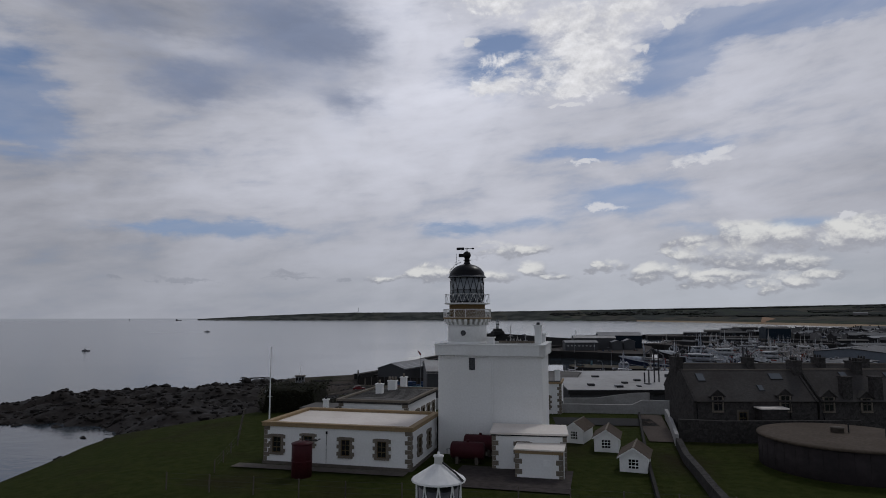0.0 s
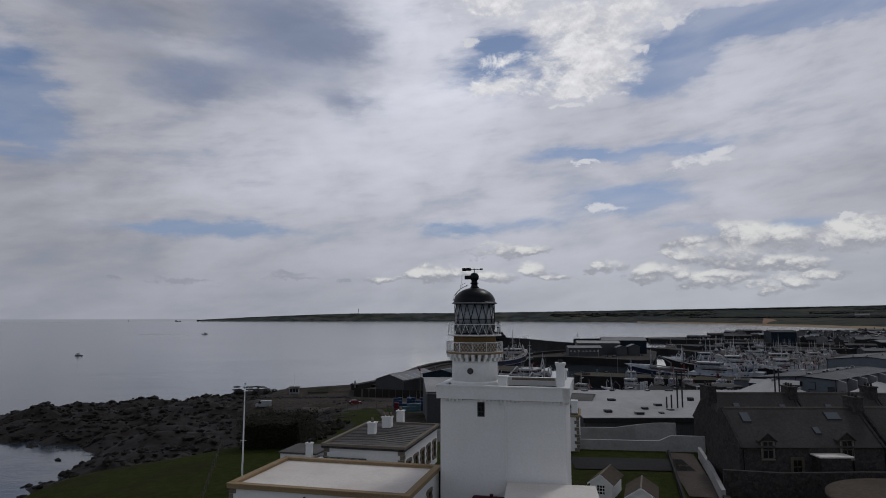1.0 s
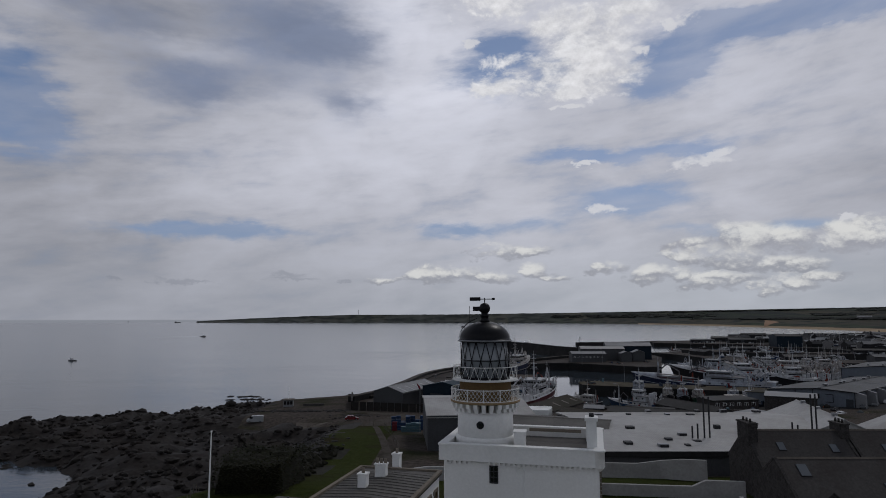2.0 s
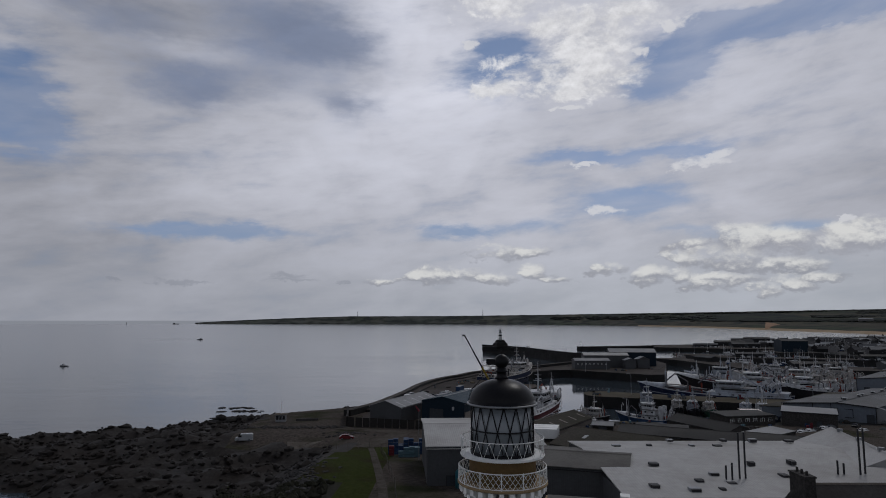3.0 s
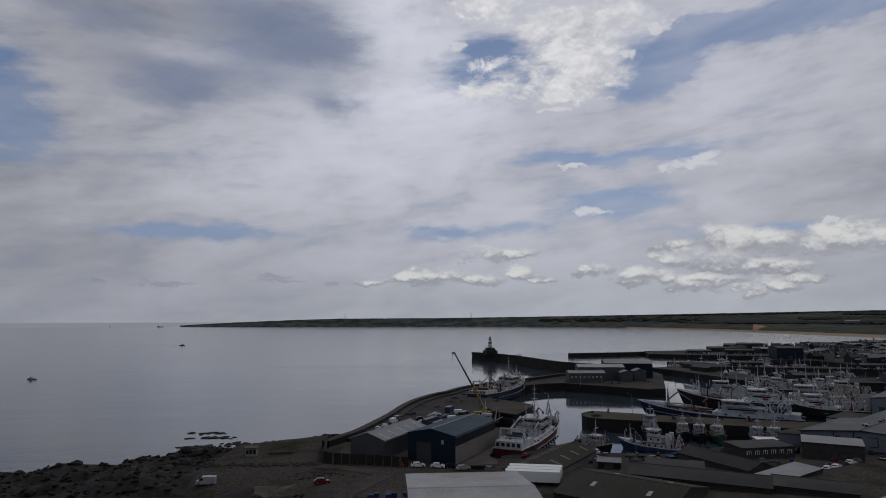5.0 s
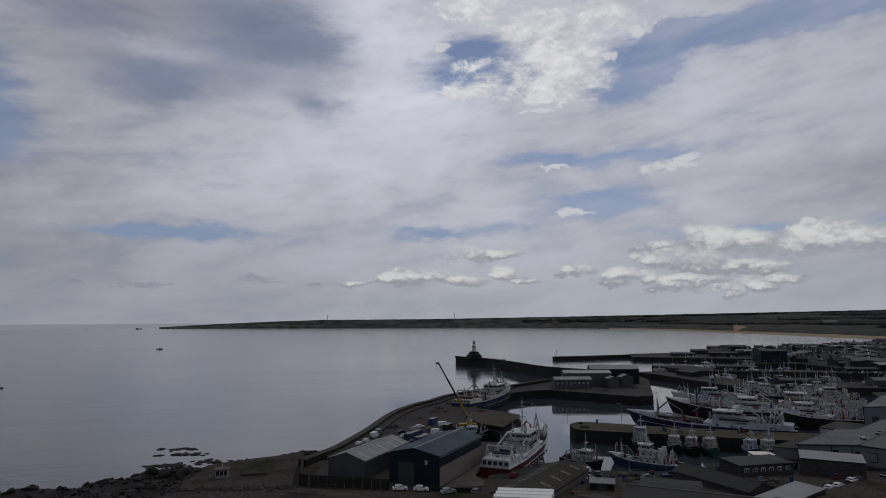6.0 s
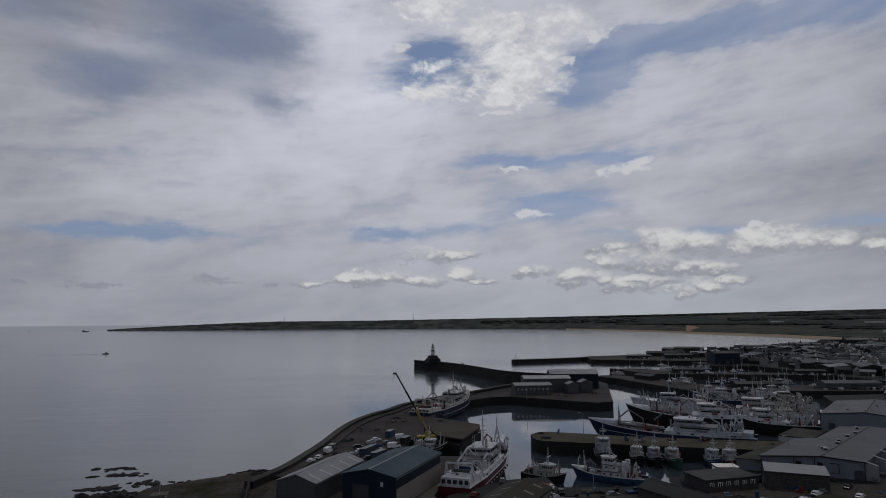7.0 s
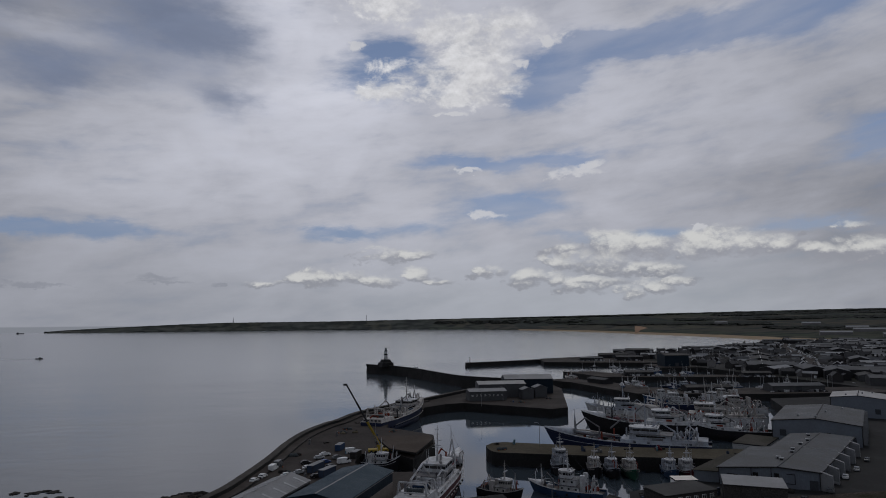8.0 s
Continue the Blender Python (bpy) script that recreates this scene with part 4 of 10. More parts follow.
# the older keepers' house behind, long lead roof and three white chimneys
def rear_house():
    L, D, H = 9.0, 14.5, 4.9
    t = thing("keepers_house", -13.2, 80.9, 17.5, TURN, "long white keepers' house with grey flat-pitched roof and stone window surrounds", "house")
    part("wall", box(B(), 0, L, 0, D, 0, H - 0.35), WHITEWASH, t)
    r = B()
    box(r, -0.25, L + 0.25, -0.25, D + 0.25, H - 0.35, H - 0.1)
    part("cornice", r, STONE, t)
    rf = B()
    v = [rf.verts.new(p) for p in ((-0.2, -0.2, H - 0.1), (L + 0.2, -0.2, H - 0.1), (L + 0.2, D + 0.2, H - 0.1), (-0.2, D + 0.2, H - 0.1), (L / 2, 2.5, H + 0.16), (L / 2, D - 2.5, H + 0.16))]
    for q in ((0, 1, 4), (1, 2, 5, 4), (2, 3, 5), (3, 0, 4, 5)):
        rf.faces.new([v[i] for i in q])
    part("roof", rf, LEAD, t, "grey lead roof with standing seams")
    seam = B()
    for i in range(14):
        y = 0.8 + i * 0.98
        zc = H + 0.16 if 2.5 < y < D - 2.5 else H - 0.1 + 0.26 * min(y, D - y) / 2.5
        tube(seam, [(L + 0.2, y, H - 0.08), (L / 2, y, zc + 0.03), (-0.2, y, H - 0.08)], 0.05, 4)
    part("roof_seam", seam, LEAD, t)
    for x0, x1, y0, y1 in ((-0.3, L + 0.3, -0.3, 0.1), (-0.3, L + 0.3, D - 0.1, D + 0.3), (-0.3, 0.1, 0.1, D - 0.1), (L - 0.1, L + 0.3, 0.1, D - 0.1)):
        part("coping", box(B(), x0, x1, y0, y1, H - 0.12, H + 0.14), QUOIN, t)
    for i in range(5):
        window_set(t, "window", L, 1.9 + i * 2.75, 1.3, 0.95, 1.9, 90, QUOIN)
    for x in (2.3, 6.5):
        window_set(t, "window", x, 0, 1.3, 0.95, 1.7, 0, QUOIN)
    quoin_column(t, L, 0, 0, H - 0.36, -1, 1)
    quoin_column(t, 0, 0, 0, H - 0.36, 1, 1)


rear_house()


# a lower cream house end that shows past the corner of the keep
def gate_house():
    t = thing("gate_house", 9.65, 101.1, 17.4, TURN, "cream-walled house end with stone quoins and a white chimney", "house")
    part("wall", box(B(), 0, 9, 0, 6, -0.5, 5.0), WHITEWASH, t)
    part("cornice", box(B(), -0.15, 9.15, -0.15, 6.15, 5.0, 5.3), OCHRE, t, "ochre cornice")
    part("roof", box(B(), 0.1, 8.9, 0.1, 5.9, 5.3, 5.45), LEAD, t)
    b = B()
    box(b, 8.0, 8.8, 0.6, 1.7, 5.3, 7.0)
    box(b, 7.92, 8.88, 0.52, 1.78, 7.0, 7.16)
    part("chimney", b, WHITEWASH, t)
    quoin_column(t, 9, 0, 0, 5.0, -1, 1)
    window_set(t, "window", 6.6, 0, 1.3, 0.95, 1.7, 0, QUOIN)
    part("door", box(B(), 8.98, 9.06, 2.0, 3.0, 0, 2.1), DARKWOOD, t)


gate_house()


def white_chimney(x, y, z, wx=1.15, h=2.1, wy=0.8, pots=2):
    t = thing("white_chimney", x, y, z, TURN, "white rendered chimney stack with clay pots", "chimney", "chimneys of the keepers' house")
    b = B()
    box(b, -wx / 2, wx / 2, -wy / 2, wy / 2, 0.25, h)
    part("stack", b, WHITEWASH, t)
    part("base", box(B(), -wx / 2 - 0.12, wx / 2 + 0.12, -wy / 2 - 0.12, wy / 2 + 0.12, -0.8, 0.25), LEAD, t)
    part("cap", box(B(), -wx / 2 - 0.08, wx / 2 + 0.08, -wy / 2 - 0.08, wy / 2 + 0.08, h, h + 0.16), WHITEWASH, t)
    for i in range(pots):
        part("chimney_pot", lathe(B(), [(0.17, h + 0.16), (0.14, h + 0.65), (0.11, h + 0.65), (0.11, h + 0.3)], 12, (i - (pots - 1) / 2) * 0.45, 0), QUOIN, t)


white_chimney(-8.6, 86.3, 21.8, 0.85, 1.9, 0.9, 1)
white_chimney(-7.2, 90.6, 21.8, 1.15, 1.9, 0.9, 3)
white_chimney(-5.9, 95.6, 21.8, 0.85, 1.9, 0.9, 1)


def low_wing():
    t = thing("store_wing", -14.7, 77.6, 17.9, TURN, "low grey-roofed wing with rows of rooflights", "outbuilding")
    part("wall", box(B(), 0, 5.4, 0, 3.9, 0, 3.0), WHITEWASH, t)
    part("roof", box(B(), -0.15, 5.55, -0.15, 3.9, 3.0, 3.2), LEAD, t)
    for i in range(6):
        part("rooflight", box(B(), 0.5 + i * 0.8, 1.05 + i * 0.8, 0.8, 3.0, 3.2, 3.29), PANE, t)
    window_set(t, "window", 3.9, 0, 1.1, 0.8, 1.1, 0, None)
    t = thing("store_shed", -18.6, 83.5, 17.7, TURN, "small white store with a grey flat roof and chimney", "outbuilding")
    part("wall", box(B(), 0, 4.3, 0, 4.6, 0, 3.2), WHITEWASH, t)
    part("roof", box(B(), -0.15, 4.45, -0.15, 4.75, 3.2, 3.38), LEAD, t)
    b = B()
    box(b, 3.5, 4.1, -0.9, -0.3, 0, 4.5)
    box(b, 3.42, 4.18, -0.98, -0.22, 4.5, 4.65)
    c_ = part("chimney", b, WHITEWASH, t)
    part("chimney_pot", lathe(B(), [(0.14, 4.65), (0.11, 5.0), (0.08, 5.0)], 10, 3.8, -0.6), BLACK, c_)


low_wing()


# engine annex and store with flat white roofs
def annex():
    t = thing("engine_annex", 4.85, 63.3, 17.9, TURN + 5, "white flat-roofed annex with stone quoins beside the keep", "outbuilding")
    L, D, H = 7.2, 4.9, 3.35
    part("wall", box(B(), 0, L, 0, D, 0, H), WHITEWASH, t)
    part("fascia", box(B(), -0.1, L + 0.1, -0.1, D + 0.1, H, H + 0.14), BLACK, t)
    part("roof", box(B(), -0.22, L + 0.22, -0.22, D + 0.22, H + 0.14, H + 0.32), ROOF_WHITE, t, "white flat roof")
    window_set(t, "window", 3.0, 0, 0.9, 0.9, 1.7, 0, QUOIN)
    quoin_column(t, 0, 0, 0, H, 1, 1)
    quoin_column(t, L, 0, 0, H, -1, 1)
    d = part("door", box(B(), L - 0.02, L + 0.06, 1.2, 2.2, 0, 2.2), DARKWOOD, t)
    part("door_frame", box(B(), L - 0.01, L + 0.04, 1.08, 2.32, 0, 2.34), WHITE, d)
    t = thing("coal_store", 6.75, 60.0, 17.9, TURN, "small white flat-roofed store with ochre fascia", "outbuilding")
    L, D, H = 4.35, 3.4, 2.35
    part("wall", box(B(), 0, L, 0, D, 0, H), WHITEWASH, t)
    part("fascia", box(B(), -0.06, L + 0.06, -0.06, D + 0.06, H, H + 0.3), OCHRE, t)
    part("roof", box(B(), -0.16, L + 0.16, -0.16, D + 0.16, H + 0.3, H + 0.42), ROOF_WHITE, t, "white flat roof")
    quoin_column(t, 0, 0, 0, H, 1, 1)
    quoin_column(t, L, 0, 0, H, -1, 1)
    part("meter_box", box(B(), 2.6, 3.2, -0.1, 0.02, 1.3, 1.85), WHITE, t)
    part("meter_box", box(B(), 0.15, 0.75, -0.06, 0.02, 0.1, 0.45), WHITE, t)
    part("door", box(B(), L - 0.02, L + 0.05, 0.9, 1.8, 0, 2.0), DARKWOOD, t)
    part("downpipe", tube(B(), [(L + 0.1, 0.2, 0), (L + 0.1, 0.2, H + 0.3)], 0.05), WHITE, t)


annex()


def lying_tank(x, y, z, label):
    t = thing("fuel_tank", x, y, z, TURN, label, "tank", "fuel tanks by the keep")
    prof = [(0.25, -1.8), (0.7, -1.72), (0.85, -1.6), (0.85, 1.6), (0.7, 1.72), (0.25, 1.8)]
    part("shell", lathe(B(), prof, 28), MAROON, t, at=pose(0, 0, 1.25, 0, 90, 0))
    for s_ in (-1.0, 1.0):
        part("cradle", box(B(), s_ - 0.15, s_ + 0.15, -0.75, 0.75, 0, 0.7), CONCRETE, t)
    part("filler", lathe(B(), [(0.15, 2.08), (0.15, 2.28), (0.05, 2.3)], 12), MAROON, t)
    part("pipe", tube(B(), [(-1.75, 0, 1.3), (-2.2, 0, 1.3), (-2.2, 0, 0.1)], 0.05), DARKSTEEL, t)


lying_tank(2.55, 66.0, 18.0, "maroon horizontal fuel tank on concrete cradles")
lying_tank(4.0, 68.3, 18.3, "maroon horizontal fuel tank beside the white wall")


def garden_shed(x, y, z, rz, w, d, h, label):
    t = thing("garden_shed", x, y, z, rz, label, "shed", "white sheds on the lawn")
    eave, peak = h * 0.72, h
    b = B()
    gable(b, 0, d, -w / 2, w / 2, 0, eave, peak)
    b.transform(Matrix.Rotation(radians(90), 4, "Z"))
    part("wall", b, WHITE, t)
    for s_ in (-1, 1):
        r = B()
        roof_slab(r, -0.25, d + 0.15, s_ * (w / 2 + 0.22), eave - 0.17, 0, peak + 0.02, 0.07)
        r.transform(Matrix.Rotation(radians(90), 4, "Z"))
        part("roof", r, TANKTOP, t, "brown felt roof")
    vb = B()
    for s_ in (-1, 1):
        loft(vb, [[Vector((s_ * (w / 2 + 0.2), y_, eave - 0.24 + dz_)) for y_, dz_ in ((-0.27, 0), (-0.23, 0), (-0.23, 0.16), (-0.27, 0.16))],
                  [Vector((0, y_, peak - 0.04 + dz_)) for y_, dz_ in ((-0.27, 0), (-0.23, 0), (-0.23, 0.16), (-0.27, 0.16))]], smooth=False)
    part("bargeboard", vb, WHITE, t)
    part("ridge_cap", box(B(), -0.08, 0.08, -0.26, d + 0.12, peak + 0.05, peak + 0.13), QUOIN, t)
    window_set(t, "window", 0, 0, eave * 0.40, w * 0.40, eave * 0.5, 0, None, panes=(3, 3))


garden_shed(18.1, 71.2, 17.55, TURN - 5, 2.6, 4.6, 2.75, "white timber garden shed with a brown felt roof")
garden_shed(18.35, 62.0, 17.5, TURN - 8, 2.6, 4.4, 2.75, "white timber garden shed with nine-pane window")
garden_shed(15.6, 76.2, 17.6, TURN - 14, 2.2, 4.4, 2.7, "white timber garden shed behind the annex")


# the small modern light in front: lantern on a slim tower
def new_light():
    t = thing("small_light_tower", -0.2, 29.2, 17.9, 0, "slim white light tower with white conical lantern roof", "lighthouse")
    part("tower", lathe(B(), [(1.3, 0), (1.15, 5.2), (1.15, 5.3)], 32), WHITE, t)
    part("gallery", lathe(B(), [(1.2, 5.2), (1.6, 5.3), (1.6, 5.4), (1.0, 5.45)], 32), WHITE, t)
    part("lantern_glass", lathe(B(), [(1.0, 5.4), (1.0, 7.75)], 32), PANE, t)
    bars = B()
    for i in range(10):
        a, a1, a2 = (2 * math.pi * (i + k) / 10 for k in (0, 0.5, 1))
        for s_ in (a, a2):
            tube(bars, [(1.04 * math.cos(s_), 1.04 * math.sin(s_), 5.45), (1.04 * math.cos(a1), 1.04 * math.sin(a1), 7.7)], 0.035, 5)
    part("glazing_lattice", bars, WHITE, t)
    part("roof", lathe(B(), [(1.10, 7.66), (1.24, 7.70), (1.22, 7.78), (0.72, 8.10), (0.2, 8.42), (0.18, 8.5)], 16, smooth=False), WHITE, t, "white cone roof")
    part("vent", lathe(B(), [(0.2, 8.45), (0.2, 8.72), (0.24, 8.74), (0.24, 8.8), (0.06, 8.84), (0.05, 8.95)], 16), WHITE, t)
    part("conductor", tube(B(), [(0.18, -0.12, 8.5), (0.75, -0.42, 8.12), (1.1, -0.6, 7.8)], 0.05, 4), DARKSTEEL, t)


new_light()


def flag_pole(x, y, z, h):
    t = thing("flagpole", x, y, z, 0, "tall white painted flagpole on the grass", "flagpole")
    part("pole", tube(B(), [(0, 0, 0), (0, 0, h * 0.45), (0, 0, h)], [0.11, 0.09, 0.05], 8), WHITE, t)
    part("truck", lathe(B(), [(0.09, h), (0.1, h + 0.08), (0.03, h + 0.14)], 10), WHITE, t)
    part("crosstree", tube(B(), [(-0.3, 0, h * 0.5), (0.3, 0, h * 0.5)], 0.03, 5), WHITE, t)


flag_pole(-21.8, 80.2, 16.9, 12.0)


# round covered reservoir
def reservoir():
    t = thing("water_reservoir", 40.2, 64.2, 17.2, 0, "round concrete water tank with a flat gravel roof", "water tank")
    part("wall", lathe(B(), [(7.75, -0.5), (7.75, 3.65)], 64), TANKWALL, t, "dark stained concrete wall")
    part("roof", lathe(B(), [(7.9, 3.65), (7.9, 3.82), (7.2, 3.86), (0.1, 3.95)], 64), TANKTOP, t)
    rib = B()
    for i in range(40):
        a = 2 * math.pi * i / 40
        tube(rib, [(7.74 * math.cos(a), 7.74 * math.sin(a), 0), (7.74 * math.cos(a), 7.74 * math.sin(a), 3.6)], 0.035, 4)
    part("wall_rib", rib, TANKWALL, t)
    part("hatch", lathe(B(), [(0.6, 3.9), (0.6, 4.35), (0.66, 4.37), (0.66, 4.47), (0.1, 4.5)], 20, 0.2, 1.4), CONCRETE, t)
    for x, y in ((1.3, 1.3), (3.1, -1.6)):
        part("vent_pipe", tube(B(), [(x, y, 3.9), (x, y, 4.8), (x + 0.15, y, 4.9)], 0.08), DARKSTEEL, t)
    rl = B()
    for i in range(6):
        tube(rl, [(2.5 + i * 0.8, -4.2, 3.9), (2.5 + i * 0.8, -4.2, 4.9)], 0.03, 4)
    tube(rl, [(2.5, -4.2, 4.9), (6.5, -4.2, 4.9)], 0.03, 4)
    tube(rl, [(2.5, -4.2, 4.45), (6.5, -4.2, 4.45)], 0.03, 4)
    part("handrail", rl, DARKSTEEL, t)


reservoir()


# walls, paths and fences on the headland
def wall_run(name, pts, h, w, material, label, cap=None, sink=0.8, steps=1):
    """A wall along points that follows the ground."""
    b = B()
    rows = []
    fine_pts = []
    for (xa, ya), (xb, yb) in zip(pts, pts[1:]):
        k = max(1, int(math.hypot(xb - xa, yb - ya) / 3))
        fine_pts += [(xa + (xb - xa) * i / k, ya + (yb - ya) * i / k) for i in range(k)]
    fine_pts.append(pts[-1])
    for i, (x, y) in enumerate(fine_pts):
        xa, ya = fine_pts[max(0, i - 1)]
        xb, yb = fine_pts[min(len(fine_pts) - 1, i + 1)]
        d = Vector((xb - xa, yb - ya, 0)).normalized()
        n_ = Vector((-d.y, d.x, 0)) * w / 2
        z = ground_z(x, y)
        hh = h(i / (len(fine_pts) - 1)) if callable(h) else h
        hh += 0.06 * noise.noise(Vector((x * 0.7, y * 0.7, 2)))
        p = Vector((x, y, z))
        rows.append([p - n_ - Vector((0, 0, sink)), p + n_ - Vector((0, 0, sink)), p + n_ * 0.9 + Vector((0, 0, hh)), p - n_ * 0.9 + Vector((0, 0, hh))])
    loft(b, rows, smooth=False)
    bmesh.ops.recalc_face_normals(b, faces=b.faces[:])
    return tagged(part(name, b, material), label, "wall", kind="structure")


wall_run("wall_court", [(18.7, 100.8), (29.4, 99.4), (31.0, 99.2)], lambda f: 1.35 + 0.75 * smooth01((f - 0.78) / 0.2), 0.5, OLDHARL, "white harled boundary wall with a swept end")
wall_run("wall_court_end", [(31.0, 99.2), (35.4, 98.6)], 2.1, 0.5, OLDHARL, "tall white harled boundary wall")
wall_run("wall_rear", [(15, 119), (31, 115.2), (36, 111)], lambda f: 2.1 + 0.8 * smooth01((f - 0.6) / 0.2), 0.5, OLDHARL, "grey harled boundary wall")
wall_run("wall_lane", [(33.2, 95.0), (30.4, 85.0), (27.2, 74.5)], 1.35, 0.45, OLDHARL, "white harled lane wall")
wall_run("wall_field", [(27.2, 74.0), (25.0, 66.0), (22.6, 54.0), (20, 40)], 1.0, 0.7, STONE, "dry stone field wall beside the lane")
wall_run("wall_lawn", [(29.8, 97.0), (23.8, 76), (19.4, 60), (16, 47)], 0.6, 0.3, DARKWOOD, "low dark fence wall of the lawn")
wall_run("wall_yard", [(28.6, 77.6), (34, 76.3), (42, 76.5), (50, 76.5)], 2.6, 0.6, STONE, "rubble stone yard wall in front of the cottages")
wall_run("wall_west", [(-11, 99.5), (-3, 112), (2, 113), (15, 119)], 1.9, 0.5, OLDHARL, "white harled boundary wall")


def ribbon(name, pts, w, lift, material, label):
    """A path draped on the ground."""
    b, rows = B(), []
    for i, (x, y) in enumerate(pts):
        xa, ya = pts[max(0, i - 1)]
        xb, yb = pts[min(len(pts) - 1, i + 1)]
        d = Vector((xb - xa, yb - ya)).normalized()
        ww = w[i] if isinstance(w, (list, tuple)) else w
        row = []
        for k in range(5):
            f = (k / 4 - 0.5) * ww
            px, py = x - d.y * f, y + d.x * f
            row.append(b.verts.new((px, py, ground_z(px, py) + lift)))
        rows.append(row)
    for r0, r1 in zip(rows, rows[1:]):
        for k in range(4):
            b.faces.new((r0[k], r1[k], r1[k + 1], r0[k + 1]))
    bmesh.ops.recalc_face_normals(b, faces=b.faces[:])
    if b.faces and sum(f.normal.z for f in b.faces) < 0:
        bmesh.ops.reverse_faces(b, faces=b.faces[:])
    return tagged(part(name, b, material), label, "path", kind="structure")


def along(pts, step=3.0):
    out = []
    for (xa, ya), (xb, yb) in zip(pts, pts[1:]):
        k = max(1, int(math.hypot(xb - xa, yb - ya) / step))
        out += [(xa + (xb - xa) * i / k, ya + (yb - ya) * i / k) for i in range(k)]
    return out + [pts[-1]]


ribbon("path_lane", along([(31.5, 97.5), (28.5, 86), (26.4, 76.5)]), 3.4, 0.12, GRAVEL, "pinkish gravel lane between walls")
ribbon("path_court", along([(16, 92), (30, 90.5)]), 6.5, 0.12, ASPHALT, "dark tarmac court behind the keep")
ribbon("path_yard", along([(1, 60.8), (11.6, 58.2)]), 8.0, 0.11, PAVING, "dark paved yard in front of the annex")
ribbon("path_front", along([(-21, 64.9), (-3.5, 60.9)]), 1.7, 0.12, CONCRETE, "pale concrete path along the building")
ribbon("path_house", along([(-1.5, 76), (1.5, 88), (3, 100)]), 5, 0.12, ASPHALT, "dark tarmac yard behind the keep")

# ---- sheds, cottages and quayside buildings ----
def shed(name, cx, cy, z0, L, W_, rz, eave, ridge, walls, roof, label, category="shed", doors=(), windows=(), lights=0, vents=0, trim=None, group="", lightmat=None, base=None, lightlen=0.3):
    """A gabled building, ridge along local x. doors: (side, along, width, height); windows: (side, along, up, width, height)."""
    t = thing(name, cx, cy, z0, rz, label, category, group)
    part("wall", gable(B(), -L / 2, L / 2, -W_ / 2, W_ / 2, -0.8, eave, ridge - 0.05), walls, t)
    if base:
        b = B()
        box(b, -L / 2 - 0.05, L / 2 + 0.05, -W_ / 2 - 0.05, W_ / 2 + 0.05, -0.8, base[1])
        part("base_course", b, base[0], t)
    for s_ in (-1, 1):
        r = B()
        e = 0.35
        k = (ridge - eave) / (W_ / 2)
        roof_slab(r, -L / 2 - 0.3, L / 2 + 0.3, s_ * (W_ / 2 + e), eave - k * e, 0, ridge, 0.14)
        part("roof", r, roof, t)
    rc = B()
    loft(rc, [[Vector((x, -0.35, ridge + 0.06)), Vector((x, 0.35, ridge + 0.06)), Vector((x, 0, ridge + 0.26))] for x in (-L / 2 - 0.32, L / 2 + 0.32)], smooth=False)
    part("ridge_cap", rc, trim or roof, t)
    n_ = math.atan2(ridge - eave, W_ / 2)
    for i in range(lights):
        x = -L / 2 + L * (i + 0.5) / lights
        for s_ in (-1, 1):
            q = part("rooflight", box(B(), -0.5, 0.5, -W_ * lightlen, W_ * 0.06, 0, 0.05), lightmat or LIGHTSHEET, t,
                     at=pose(x, s_ * W_ / 4, (eave + ridge) / 2 + 0.17, 0, 0, 0) @ pose(0, 0, 0, math.degrees(n_) * -s_, 0, 0))
    for i in range(vents):
        x = -L / 2 + L * (i + 0.5) / vents
        b = B()
        box(b, x - 0.35, x + 0.35, -0.4, 0.4, ridge + 0.05, ridge + 0.6)
        part("roof_vent", b, STEEL, t)
    for s_ in (-1, 1):
        gt = B()
        box(gt, -L / 2 - 0.25, L / 2 + 0.25, s_ * (W_ / 2 + 0.3) - 0.08, s_ * (W_ / 2 + 0.3) + 0.08, eave - 0.42, eave - 0.26)
        part("gutter", gt, trim or DARKSTEEL, t)
    sides = {"-y": (0, -W_ / 2, 0), "+y": (0, W_ / 2, 180), "+x": (L / 2, 0, 90), "-x": (-L / 2, 0, -90)}
    for side, a, w, h in doors:
        x, y, r_ = sides[side]
        m = pose(x, y, 0, 0, 0, r_) @ pose(a, 0, 0)
        d = part("door", box(B(), -w / 2, w / 2, -0.08, 0.05, 0, h), DOORMAT, t, at=m)
        b = B()
        box(b, -w / 2 - 0.15, -w / 2, -0.14, 0.02, 0, h + 0.15)
        box(b, w / 2, w / 2 + 0.15, -0.14, 0.02, 0, h + 0.15)
        box(b, -w / 2, w / 2, -0.14, 0.02, h, h + 0.15)
        part("door_frame", b, DARKSTEEL, d)
    for side, a, up, w, h in windows:
        x, y, r_ = sides[side]
        m = pose(x, y, 0, 0, 0, r_) @ pose(a, 0, up)
        wn = new("window")
        wn.matrix_basis = m
        wn.parent = t
        part("pane", box(B(), -w / 2, w / 2, -0.03, 0.05, 0, h), PANE, wn)
        b = B()
        for k in (-w / 2, 0, w / 2):
            box(b, k - 0.05, k + 0.05, -0.08, 0.02, -0.05, h + 0.05)
        box(b, -w / 2, w / 2, -0.08, 0.02, h - 0.02, h + 0.06)
        box(b, -w / 2, w / 2, -0.1, 0.02, -0.08, 0.02)
        part("window_frame", b, WHITE, wn)
    return t


